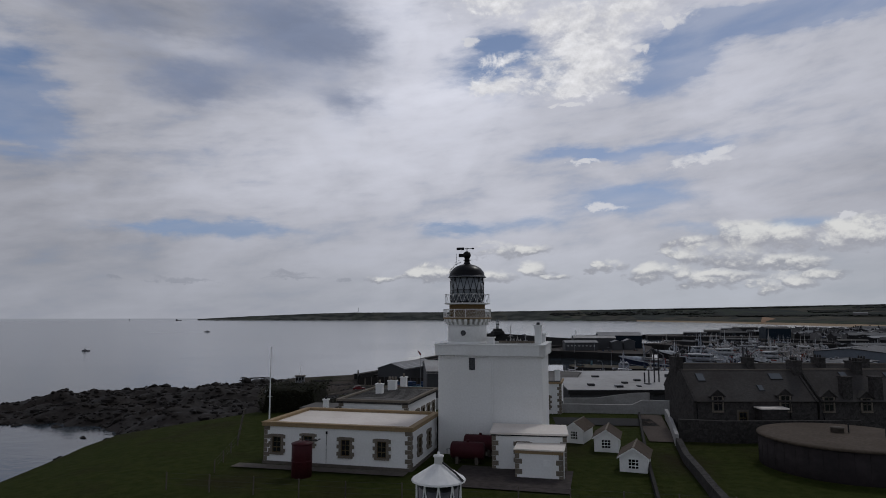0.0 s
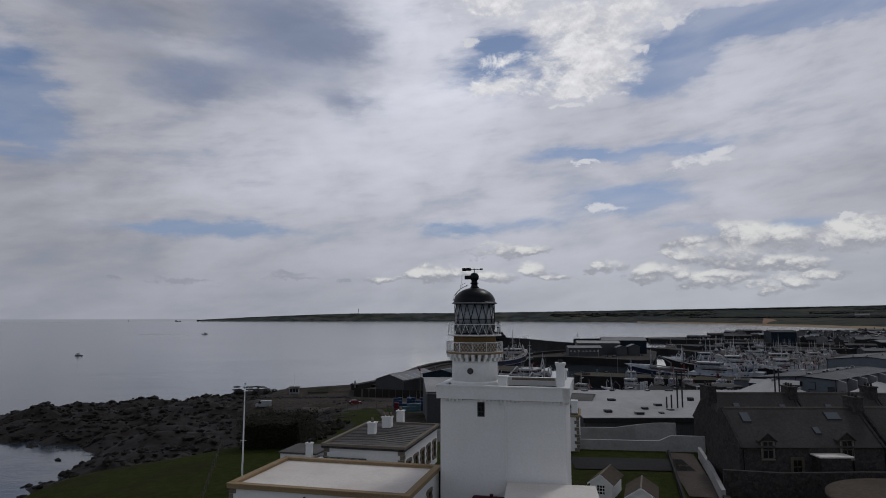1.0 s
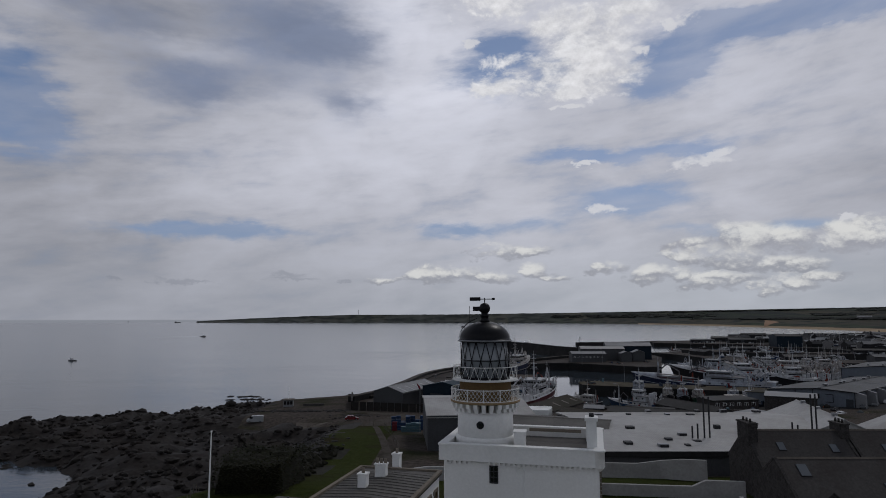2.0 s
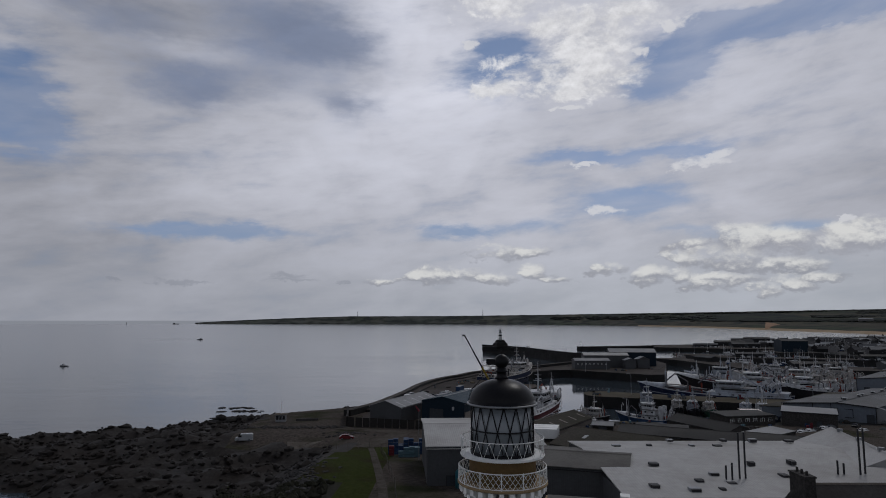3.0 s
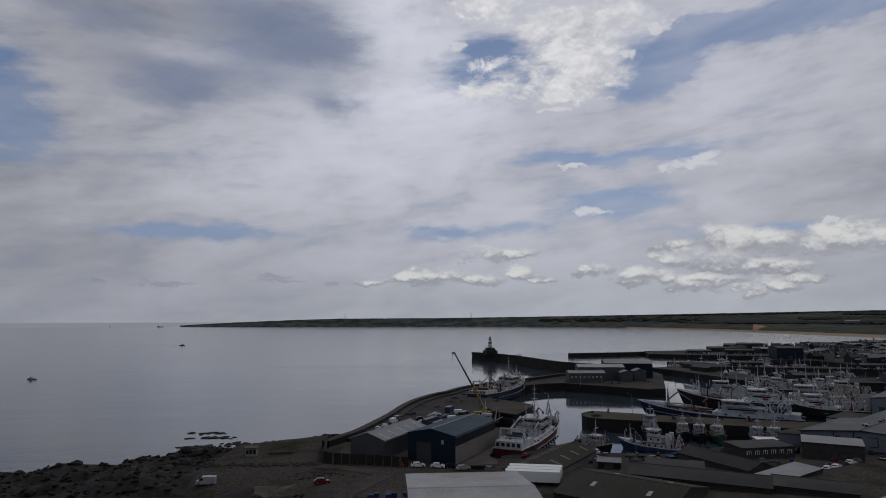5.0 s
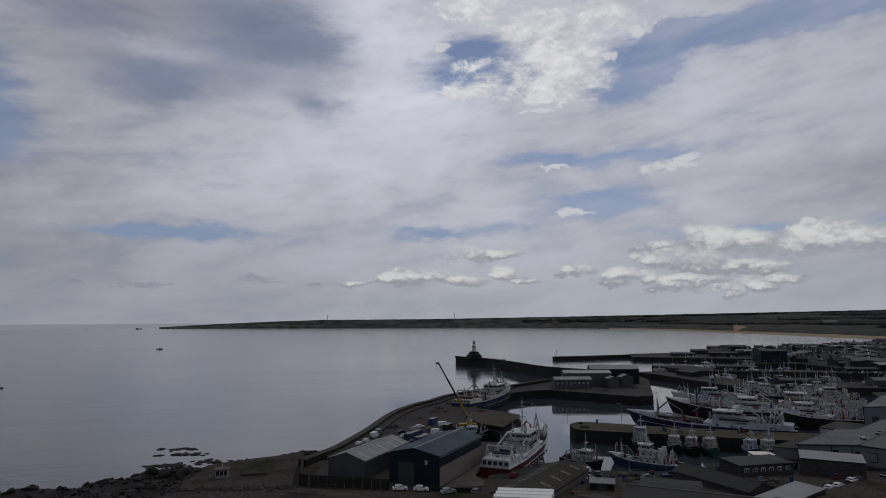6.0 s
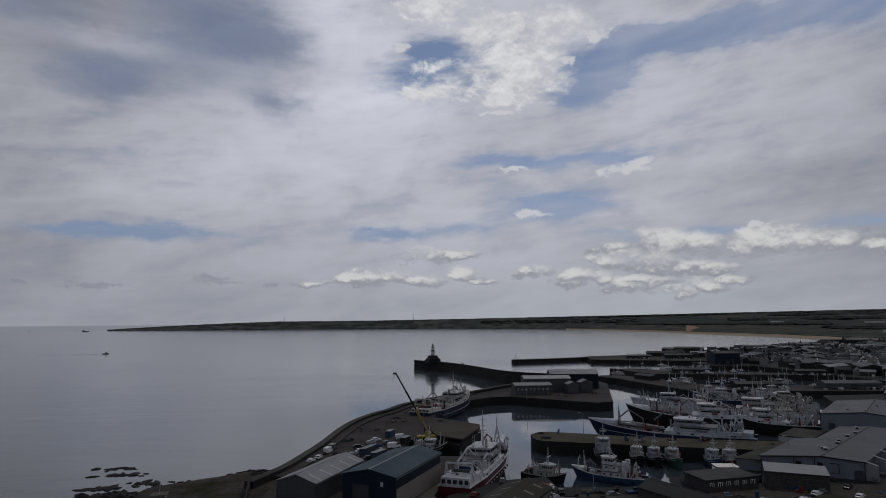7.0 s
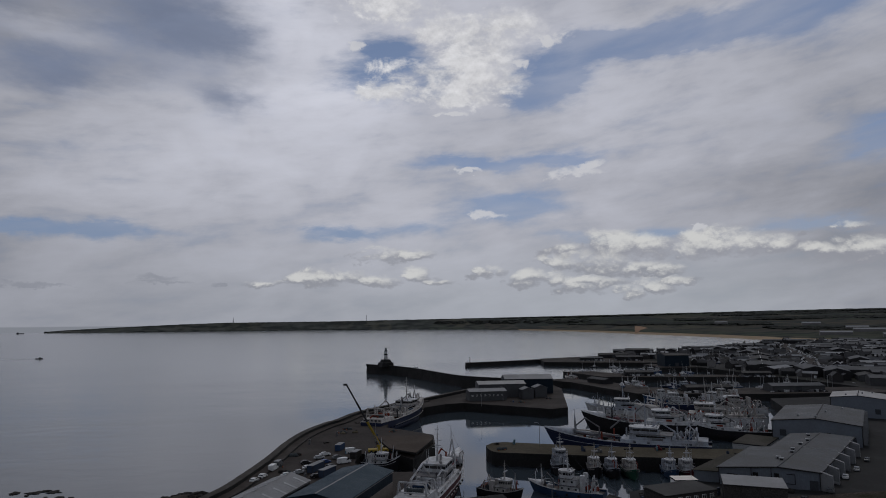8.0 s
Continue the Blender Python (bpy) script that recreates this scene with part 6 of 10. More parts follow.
def market_hall():
    """Wide fish market: low ridge nearer the road side, a step in its plan, fins between the loading docks."""
    t = thing("fish_market", 156.0, 263.6, 5.3, 0, "wide pale grey fish market hall with loading docks", "warehouse")
    D_, W_ = Vector((58.5, 48.4, 0)), Vector((-25.4, 14.9, 0))      # along the depth, across the front
    d, w = D_.normalized(), W_.normalized()
    out = Vector((d.y, -d.x, 0))                                      # towards the road

    def at(a, b_, z):
        return D_ * a + W_ * b_ + Vector((0, 0, z))

    def height(b_):
        return 5.6 + 1.0 * b_ / 0.4 if b_ < 0.4 else 6.6 - 1.2 * (b_ - 0.4) / 0.6

    plan = [(0, 0), (1, 0), (1, 0.4), (1, 0.75), (0.54, 0.75), (0.54, 1), (0, 1), (0, 0.4)]
    bm_ = B()
    lo, hi = [bm_.verts.new(at(a, b_, -0.6)) for a, b_ in plan], [bm_.verts.new(at(a, b_, height(b_))) for a, b_ in plan]
    for k in range(len(plan)):
        bm_.faces.new((lo[k], lo[(k + 1) % 8], hi[(k + 1) % 8], hi[k]))
    bmesh.ops.recalc_face_normals(bm_, faces=bm_.faces[:])
    part("wall", bm_, PALEGREY, t, "pale blue-grey sheet wall")
    for quad in (((-0.006, -0.02), (1.006, -0.02), (1.006, 0.4), (-0.006, 0.4)), ((-0.006, 0.4), (0.545, 0.4), (0.545, 1.02), (-0.006, 1.02)), ((0.545, 0.4), (1.006, 0.4), (1.006, 0.77), (0.545, 0.77))):
        bm_ = B()
        up, dn = [bm_.verts.new(at(a, b_, height(b_) + 0.2)) for a, b_ in quad], [bm_.verts.new(at(a, b_, height(b_) + 0.02)) for a, b_ in quad]
        bm_.faces.new(up)
        bm_.faces.new(dn[::-1])
        for k in range(4):
            bm_.faces.new((dn[k], dn[(k + 1) % 4], up[(k + 1) % 4], up[k]))
        bmesh.ops.recalc_face_normals(bm_, faces=bm_.faces[:])
        part("roof", bm_, SHEDROOF, t, "blue-grey sheet roof")
    part("ridge_cap", tube(B(), [at(-0.006, 0.4, 6.82), at(1.006, 0.4, 6.82)], 0.22, 6), SHEDROOF, t)
    part("roof_seam", tube(B(), [at(0.52, 0.4, 6.86), at(0.52, 0.02, 5.88)], 0.14, 4), LIGHTSHEET, t, "pale roof flashing")
    for pts in ([at(-0.008, 1.02, 5.35), at(-0.008, 0.4, 6.55), at(-0.008, -0.02, 5.55)], [at(-0.008, -0.02, 5.55), at(1.006, -0.02, 5.55)], [at(0.545, 1.02, 5.35), at(0.545, 0.78, 5.8), at(1.0, 0.78, 5.8)], [at(-0.008, 1.02, 5.35), at(0.545, 1.02, 5.35)]):
        part("fascia", tube(B(), pts, 0.22, 4), DARKROOF, t, "dark edge trim")
    for b_ in (0.0, 0.47, 0.67, 1.0):
        part("corner_trim", tube(B(), [at(-0.004, b_, 0), at(-0.004, b_, height(b_))], 0.14, 4), DARKROOF, t)
    m = Matrix.Translation(Vector((0, 0, 0))) @ Matrix(((-w.x, d.x, 0, 0), (-w.y, d.y, 0, 0), (0, 0, 1, 0), (0, 0, 0, 1)))   # x along the front, y inward

    def on_front(name, b_, z, ww, hh, material, frame_=True):
        o = part(name, box(B(), -ww / 2, ww / 2, -0.12, 0.05, 0, hh), material, t, at=Matrix.Translation(at(0, b_, z)) @ m)
        if frame_:
            f = B()
            for xa, xb, za, zb in ((-ww / 2 - 0.2, -ww / 2, -0.1, hh + 0.2), (ww / 2, ww / 2 + 0.2, -0.1, hh + 0.2), (-ww / 2, ww / 2, hh, hh + 0.2), (-ww / 2, ww / 2, -0.2, 0)):
                box(f, xa, xb, -0.2, 0.02, za, zb)
            part("frame", f, DARKROOF, o)

    on_front("door", 0.88, 0, 3.6, 3.4, DOORMAT)
    on_front("window", 0.63, 3.0, 1.2, 1.3, PANE)
    on_front("window", 0.42, 3.0, 1.0, 1.4, PANE)
    on_front("hatch", 0.29, 1.6, 2.6, 2.8, PALEGREY)
    on_front("door", 0.08, 0, 3.4, 3.0, DOORMAT, False)
    for k, a in enumerate((0.0, 0.16, 0.32, 0.48, 0.66, 0.84)):
        f = B()
        base = D_ * a
        ring = [base, base + out * 3.4, base + out * 3.4 + d * 1.6, base + d * 1.6]
        loft(f, [[v + Vector((0, 0, -0.5)) for v in ring], [ring[0] + Vector((0, 0, 5.9)), ring[1] + Vector((0, 0, 4.9)), ring[2] + Vector((0, 0, 4.9)), ring[3] + Vector((0, 0, 5.9))]], smooth=False)
        bmesh.ops.recalc_face_normals(f, faces=f.faces[:])
        part("dock_fin", f, DOCKWHITE, t, "off-white sheet fin beside a dock")
        if k < 5:
            c0 = D_ * (a + 0.075)
            part("dock_door", box(B(), -3.2, 3.2, -0.15, 0.05, 0, 4.4), DOORMAT, t, at=Matrix.Translation(c0 + out * 0.1) @ Matrix(((d.x, -out.x, 0, 0), (d.y, -out.y, 0, 0), (0, 0, 1, 0), (0, 0, 0, 1))))
    for a, b_ in ((0.16, 0.45), (0.2, 0.50), (0.36, 0.44), (0.44, 0.47), (0.6, 0.46), (0.72, 0.43), (0.9, 0.5)):
        o = part("roof_vent", bevelled(box(B(), -0.8, 0.8, -0.5, 0.5, 0, 0.8), 0.08), LIGHTSHEET, t, at=Matrix.Translation(at(a, b_, height(b_) + 0.15)) @ m)
        part("cowl", box(B(), -0.5, 0.5, -0.9, -0.5, 0.1, 0.6), DARKSTEEL, o)
    low = B()
    quad = [at(0.02, 1.01, 0), at(0.02, 1.28, 0), at(0.42, 1.22, 0), at(0.42, 1.01, 0)]
    loft(low, [[v - Vector((0, 0, 0.5)) for v in quad], [v + Vector((0, 0, 3.6)) for v in quad]], smooth=False)
    bmesh.ops.recalc_face_normals(low, faces=low.faces[:])
    part("side_annex", low, PALEGREY, t)
    quad = [at(0.01, 1.02, 3.6), at(0.01, 1.3, 3.6), at(0.43, 1.24, 3.6), at(0.43, 1.02, 3.6)]
    low = loft(B(), [quad, [v + Vector((0, 0, 0.25)) for v in quad]], smooth=False)
    bmesh.ops.recalc_face_normals(low, faces=low.faces[:])
    part("annex_roof", low, BROWNROOF, t, "brown felt annex roof")


DOCKWHITE = mat("off_white_dock_sheet", (0.20, 0.205, 0.215), 0.1, 0.6, 1.5, 0.5, 0.08, tint=(0.12, 0.118, 0.115))
market_hall()
big_shed(232.0, 349.0, 34, 56, -45, 8.7, 10.6, "tall pale grey quay warehouse with shallow roof", 4)
big_shed(300.0, 397.0, 26, 30, -45, 10.2, 11.6, "pale warehouse with a white roof", 3, WHITEROOF)
slab_building("quay_platform", 186.5, 334.5, 5.3, 24, 13, 40, 1.6, LIGHTSHEET, BROWNROOF, "low quay building with white edge and brown roof", category="store")

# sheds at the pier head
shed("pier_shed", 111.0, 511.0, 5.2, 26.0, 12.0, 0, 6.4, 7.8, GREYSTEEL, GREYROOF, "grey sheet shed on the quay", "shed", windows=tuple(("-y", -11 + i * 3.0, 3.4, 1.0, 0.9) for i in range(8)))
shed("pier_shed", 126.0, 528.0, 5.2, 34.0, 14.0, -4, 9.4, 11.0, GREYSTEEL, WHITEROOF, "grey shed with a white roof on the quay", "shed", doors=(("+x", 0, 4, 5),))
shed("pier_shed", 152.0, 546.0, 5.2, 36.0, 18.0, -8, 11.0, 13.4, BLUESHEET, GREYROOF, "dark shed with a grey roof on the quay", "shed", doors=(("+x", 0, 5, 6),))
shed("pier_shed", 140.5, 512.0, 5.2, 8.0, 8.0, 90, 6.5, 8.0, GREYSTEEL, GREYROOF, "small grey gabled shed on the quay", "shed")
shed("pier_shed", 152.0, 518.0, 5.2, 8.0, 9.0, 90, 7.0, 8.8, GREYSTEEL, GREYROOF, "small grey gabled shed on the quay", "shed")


def market_canopy():
    t = thing("quay_canopy", 37.0, 360.0, 5.2, 0, "flat brown-roofed open quay shelter on steel posts", "shelter")
    poly = [(0.5, -21.0), (12.3, 6.5), (12.0, 15.0), (-12.5, 20.0), (-9.0, -10.0)]
    part("roof", prism(B(), poly, 2.0, 2.35), DECKROOF, t, "brown felt roof")
    part("fascia", prism(B(), [(x * 1.012, y * 1.012) for x, y in poly], 1.7, 2.25), DARKROOF, t)
    for x, y in poly + [(6.0, -8.0), (0.5, 4.0)]:
        part("post", tube(B(), [(x * 0.96, y * 0.96, 0), (x * 0.96, y * 0.96, 2.0)], 0.15, 6), DARKSTEEL, t)


DECKROOF = mat("brown_felt_roof", (0.06, 0.046, 0.037), 0.25, 0.9, 1.2, 0.5, 0.2, tint=(0.04, 0.032, 0.027))
market_canopy()

# sea wall, piers and lights
def strip_wall(name, pts, w, z0, z1, label, mats, category="sea wall"):
    b, rows = B(), []
    for i, (x, y) in enumerate(pts):
        xa, ya = pts[max(0, i - 1)]
        xb, yb = pts[min(len(pts) - 1, i + 1)]
        d = Vector((xb - xa, yb - ya, 0)).normalized()
        n_ = Vector((-d.y, d.x, 0)) * w / 2
        p = Vector((x, y, 0))
        rows.append([p - n_ * 1.15 + Vector((0, 0, z0)), p + n_ * 1.15 + Vector((0, 0, z0)), p + n_ + Vector((0, 0, z1)), p - n_ + Vector((0, 0, z1))])
    loft(b, rows, smooth=False)
    bmesh.ops.recalc_face_normals(b, faces=b.faces[:])
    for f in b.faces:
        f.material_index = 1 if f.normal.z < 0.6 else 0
    return tagged(part(name, b, mats), label, category, kind="structure")


def curve_pts(pts, k=6):
    out = []
    for i in range(len(pts) - 1):
        p0, p1, p2, p3 = (Vector(pts[max(0, min(len(pts) - 1, j))]) for j in (i - 1, i, i + 1, i + 2))
        for s_ in range(k):
            f = s_ / k
            q = 0.5 * (2 * p1 + (p2 - p0) * f + (2 * p0 - 5 * p1 + 4 * p2 - p3) * f * f + (3 * p1 - p0 - 3 * p2 + p3) * f ** 3)
            out.append((q.x, q.y))
    return out + [tuple(pts[-1])]


WALLTOP = mat("weathered_wall_coping", (0.060, 0.053, 0.048), 0.3, 0.9, 0.8, 0.6, 0.3, tint=(0.03, 0.027, 0.025))
SEAWALL = [(-38, 281), (-33.5, 292), (-29.2, 303), (-24.2, 323), (-19.4, 345), (-14.0, 376), (-7.4, 401), (1.9, 423), (9, 434.5), (21, 460.5), (45.5, 491.5), (67, 513), (110, 562), (156, 604), (190, 614)]
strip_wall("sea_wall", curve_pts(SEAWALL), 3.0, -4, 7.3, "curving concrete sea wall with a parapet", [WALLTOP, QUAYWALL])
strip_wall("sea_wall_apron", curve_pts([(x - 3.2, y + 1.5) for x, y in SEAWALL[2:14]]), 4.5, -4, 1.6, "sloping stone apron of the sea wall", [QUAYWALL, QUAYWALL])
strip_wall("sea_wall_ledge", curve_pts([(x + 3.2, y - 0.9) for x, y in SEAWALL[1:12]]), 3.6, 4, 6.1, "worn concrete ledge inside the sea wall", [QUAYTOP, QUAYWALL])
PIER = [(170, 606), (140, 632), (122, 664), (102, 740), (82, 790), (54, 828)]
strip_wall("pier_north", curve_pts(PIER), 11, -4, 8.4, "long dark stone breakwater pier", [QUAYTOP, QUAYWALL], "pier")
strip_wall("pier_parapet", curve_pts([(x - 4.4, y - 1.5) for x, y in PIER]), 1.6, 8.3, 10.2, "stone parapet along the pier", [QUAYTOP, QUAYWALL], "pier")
strip_wall("pier_east", curve_pts([(183, 888), (225, 899), (268, 914), (310, 932)]), 8, -4, 5.2, "second dark stone pier across the harbour mouth", [QUAYTOP, QUAYWALL], "pier")


def pier_light():
    t = thing("pier_light", 69.5, 802.0, 8.4, 20, "white pier light with black bands on a stone base", "lighthouse")
    b = B()
    loft(b, [[Vector((sx * r, sy * r * 0.8, z)) for sx, sy in ((-1, -1), (1, -1), (1, 1), (-1, 1))] for r, z in ((7.5, 0), (6.8, 4.6), (5.2, 5.4), (4.2, 8.2))], smooth=False)
    part("base", b, QUAYWALL, t, "dark stone base")
    part("shaft", lathe(B(), [(2.2, 8.1), (1.8, 17.2), (1.8, 17.3)], 20), WHITE, t)
    part("band", lathe(B(), [(2.1, 13.0), (2.05, 14.6)], 20), BLACK, t)
    part("gallery", lathe(B(), [(1.8, 17.2), (2.4, 17.4), (2.4, 17.6), (1.2, 17.7)], 20), BLACK, t)
    part("lantern", lathe(B(), [(1.2, 17.6), (1.2, 19.8)], 16), LENS, t)
    part("cap", lathe(B(), [(1.45, 19.7), (1.3, 20.1), (0.7, 20.8), (0.1, 21.2), (0.08, 22.0)], 16), BLACK, t)


pier_light()
tagged(part("beacon_hut", bevelled(box(B(), 94, 99, 752, 757, 8.3, 11.3), 0.1), WHITE), "small white beacon hut on the pier", "hut")
bl = thing("beacon_post", 187, 889, 5.2, 0, "slim white beacon post at the pier end", "beacon")
part("pole", tube(B(), [(0, 0, 0), (0, 0, 6)], 0.35, 8), WHITE, bl)
part("lamp", lathe(B(), [(0.5, 6), (0.5, 6.8), (0.2, 7.1)], 10), DARKSTEEL, bl)

# ---- boats ----
def paint(name, rgb, rough=0.45):
    return mat(name, rgb, 0.1, rough, 1.5, 0.35, 0.06, tint=(rgb[0] * 0.7 + 0.03, rgb[1] * 0.7 + 0.02, rgb[2] * 0.7 + 0.015))


NAVY = paint("navy_hull_paint", (0.012, 0.020, 0.050))
RED = paint("red_hull_paint", (0.075, 0.010, 0.015))
BLUE = paint("blue_hull_paint", (0.022, 0.050, 0.105))
DARKHULL = paint("black_hull_paint", (0.014, 0.014, 0.017))
GREENHULL = paint("green_hull_paint", (0.020, 0.070, 0.045))
SHIPWHITE = mat("ship_white_paint", (0.50, 0.51, 0.53), 0.16, 0.5, 7, 0.75, 0.06, tint=(0.17, 0.145, 0.13))
SHIPCREAM = mat("ship_cream_paint", (0.40, 0.385, 0.37), 0.2, 0.55, 5, 0.8, 0.06, tint=(0.16, 0.12, 0.10))
SHIPPALE = mat("ship_pale_blue_grey_paint", (0.33, 0.36, 0.41), 0.2, 0.55, 5, 0.8, 0.06, tint=(0.15, 0.13, 0.12))
SHIPGREY = mat("ship_grey_paint", (0.13, 0.135, 0.145), 0.2, 0.6, 6, 0.6, 0.06, tint=(0.08, 0.05, 0.04))
DECK = mat("worn_deck", (0.085, 0.08, 0.078), 0.3, 0.85, 2, 0.5, 0.2, tint=(0.10, 0.06, 0.04))
RUSTRED = paint("rust_red_paint", (0.17, 0.035, 0.022), 0.7)
PINKNET = mat("faded_pink_net", (0.17, 0.085, 0.095), 0.35, 0.95, 3, 0.5, 0.5)
NET = mat("fishing_net", (0.05, 0.058, 0.062), 0.4, 0.95, 3, 0.5, 0.5)


def boat(x, y, heading, L, beam, free, hull, label, house=(0.5, 0.72), tiers=2, stripe=None, gantry=0.06, bow_mast=0.82, cranes=1, domes=2, seed=0, upper=None, draft=1.2, aft=0.0):
    """A fishing vessel; bow towards heading (degrees from +x). house: its reach along the hull, from the stern."""
    rnd = random.Random(seed)
    t = thing("fishing_boat" if L < 35 else "trawler", x, y, 0, heading, label, "boat", "boats in the harbour")
    upper = upper or (SHIPWHITE, SHIPCREAM, SHIPWHITE, SHIPPALE)[seed % 4]

    def half(f):       # half breadth at deck, f from stern 0 to bow 1
        return beam / 2 * (0.86 + 0.14 * smooth01(f / 0.25)) * (1 - max(0, (f - 0.62) / 0.38) ** 2.3)

    def sheer(f):
        return free * (1 + 0.08 * (1 - smooth01(f / 0.3)) + 0.75 * max(0, (f - 0.45) / 0.55) ** 2)

    secs, n_ = [], 22
    for i in range(n_ + 1):
        f = i / n_
        xx, h, s_ = (f - 0.5) * L, max(half(f), 0.06), sheer(f)
        rake = 0.09 * L * max(0, (f - 0.8) / 0.2)
        flare = 1 - 0.45 * max(0, (f - 0.55) / 0.45)
        secs.append([(xx, h, s_), (xx - rake * 0.45, h * (0.97 * flare + 0.03), s_ * 0.4), (xx - rake * 0.9, h * 0.8 * flare, -draft * 0.4), (xx - rake, h * 0.25 * flare, -draft),
                     (xx - rake, -h * 0.25 * flare, -draft), (xx - rake * 0.9, -h * 0.8 * flare, -draft * 0.4), (xx - rake * 0.45, -h * (0.97 * flare + 0.03), s_ * 0.4), (xx, -h, s_)])
    b = B()
    rings_ = [[b.verts.new(p) for p in s_] for s_ in secs]
    for a, c_ in zip(rings_, rings_[1:]):
        for k in range(7):
            fa = b.faces.new((a[k], a[k + 1], c_[k + 1], c_[k]))
            fa.smooth = True
    b.faces.new(rings_[0])
    bmesh.ops.recalc_face_normals(b, faces=b.faces[:])
    hl = part("hull", b, hull, t)
    b, lower = B(), 0.10 * free + 0.5
    d0 = [b.verts.new(((i / n_ - 0.5) * L, half(i / n_) * 0.97, sheer(i / n_) - lower)) for i in range(n_ + 1)]
    d1 = [b.verts.new(((i / n_ - 0.5) * L, -half(i / n_) * 0.97, sheer(i / n_) - lower)) for i in range(n_ + 1)]
    for i in range(n_):
        b.faces.new((d0[i], d1[i], d1[i + 1], d0[i + 1]))
    part("deck", b, DECK, t)
    b = B()
    for s_ in (1, -1):
        tube(b, [((i / n_ - 0.5) * L, s_ * max(half(i / n_), 0.05), sheer(i / n_)) for i in range(n_ + 1)], 0.12 + L * 0.0022, 5)
    part("bulwark_rail", b, upper, t)
    if stripe:
        for j, zf in enumerate(stripe):
            b = B()
            for s_ in (1, -1):
                pts = [((i / n_ - 0.5) * L, s_ * max(half(i / n_) * (1 + 0.004) + 0.03, 0.07), sheer(i / n_) * zf) for i in range(n_ // 4, n_ - 1)]
                tube(b, pts, 0.07 + L * 0.001, 4)
            part("hull_stripe", b, upper, hl, "white hull stripe")
    # whaleback over the bow
    if L > 20:
        b = B()
        ss = []
        for i in range(6):
            f = 0.80 + 0.19 * i / 5
            xx, h, s_ = (f - 0.5) * L, max(half(f), 0.1) * 0.96, sheer(f)
            ss.append([(xx, h, s_ - 0.3), (xx, h * 0.7, s_ + 0.03 * L * (1 - i / 6)), (xx, -h * 0.7, s_ + 0.03 * L * (1 - i / 6)), (xx, -h, s_ - 0.3)])
        part("whaleback", loft(b, ss), upper, t)
    # deckhouse in tiers
    z = sheer(house[0]) - lower
    if L > 40:
        tiers = 1                   # raised shelter deck that carries the house
        ss, f0, f1 = [], house[0] - 0.13, house[1] + 0.05
        for i in range(7):
            f = f0 + (f1 - f0) * i / 6
            xx, h, s_ = (f - 0.5) * L, half(f) * 0.985, sheer(f)
            ss.append([(xx, h, s_ - 0.4), (xx, h * 0.96, s_ + 1.3), (xx, -h * 0.96, s_ + 1.3), (xx, -h, s_ - 0.4)])
        part("shelter_deck", loft(B(), ss, smooth=False), upper, t)
        for s_ in (-1, 1):
            for i in range(4):
                f = f0 + (f1 - f0) * rnd.uniform(0.05, 0.95)
                part("porthole", box(B(), (f - 0.5) * L - 0.55, (f - 0.5) * L + 0.55, s_ * half(f) * 0.975 - 0.08, s_ * half(f) * 0.975 + 0.08, sheer(f) + 0.25, sheer(f) + 0.75), PANE, t)
        z += lower + 1.15
    x0, x1, w = (house[0] - 0.5) * L, (house[1] - 0.5) * L, half(house[0]) * 1.55
    th = 2.5 if L > 30 else 2.1
    for k in range(tiers):
        b = bevelled(box(B(), x0, x1, -w / 2, w / 2, z, z + th), 0.12)
        dh = part("deckhouse", b, upper, t)
        m_ = max(2, int((x1 - x0) / 2.2))
        for s_ in (-1, 1):
            if L > 40:
                xs0, xs1 = x0 + (x1 - x0) * rnd.uniform(0.05, 0.2), x0 + (x1 - x0) * rnd.uniform(0.7, 0.95)
                part("window_strip", box(B(), xs0, xs1, s_ * w / 2 - 0.04, s_ * w / 2 + 0.05, z + th * 0.55, z + th * 0.82), PANE, dh)
                part("side_panel", box(B(), xs0 + 1.2, xs0 + 1.2 + (x1 - x0) * rnd.uniform(0.15, 0.4), s_ * w / 2 - 0.04, s_ * w / 2 + 0.06, z + 0.15, z + th * 0.45), rnd.choice((RUSTRED, SHIPGREY, DARKSTEEL, BLUE)), dh)
            for i in range(m_ if L < 40 else 0):
                xx = x0 + (x1 - x0) * (i + 0.5) / m_
                part("porthole", box(B(), xx - 0.32, xx + 0.32, s_ * w / 2 - 0.04, s_ * w / 2 + 0.04, z + th * 0.45, z + th * 0.75), PANE, dh)
        if L > 30:
            part("window_band", box(B(), x1 - 0.06, x1 + 0.05, -w * 0.42, w * 0.42, z + th * 0.5, z + th * 0.8), PANE, dh)
            for s_ in (-1, 1):
                part("life_raft", lathe(B(), [(0.1, -0.7), (0.34, -0.6), (0.34, 0.6), (0.1, 0.7)], 10), SHIPWHITE, t, at=pose(x0 + (x1 - x0) * 0.3, s_ * (w / 2 + 0.1), z + th + 0.5, 0, 90, 0))
                part("bulkhead_locker", box(B(), x0 - 0.9, x0 + 0.02, s_ * w * 0.3 - 0.5, s_ * w * 0.3 + 0.5, z, z + 1.7), rnd.choice((SHIPGREY, upper, DARKSTEEL)), t)
            part("bulkhead_door", box(B(), x0 - 0.05, x0 + 0.05, -0.5, 0.5, z + 0.1, z + 2.0), DARKSTEEL, dh)
        part("boat_deck", box(B(), x0 - 0.5, x1 + 0.4, -w / 2 - 0.4, w / 2 + 0.4, z + th, z + th + 0.12), SHIPGREY, t)
        r = B()
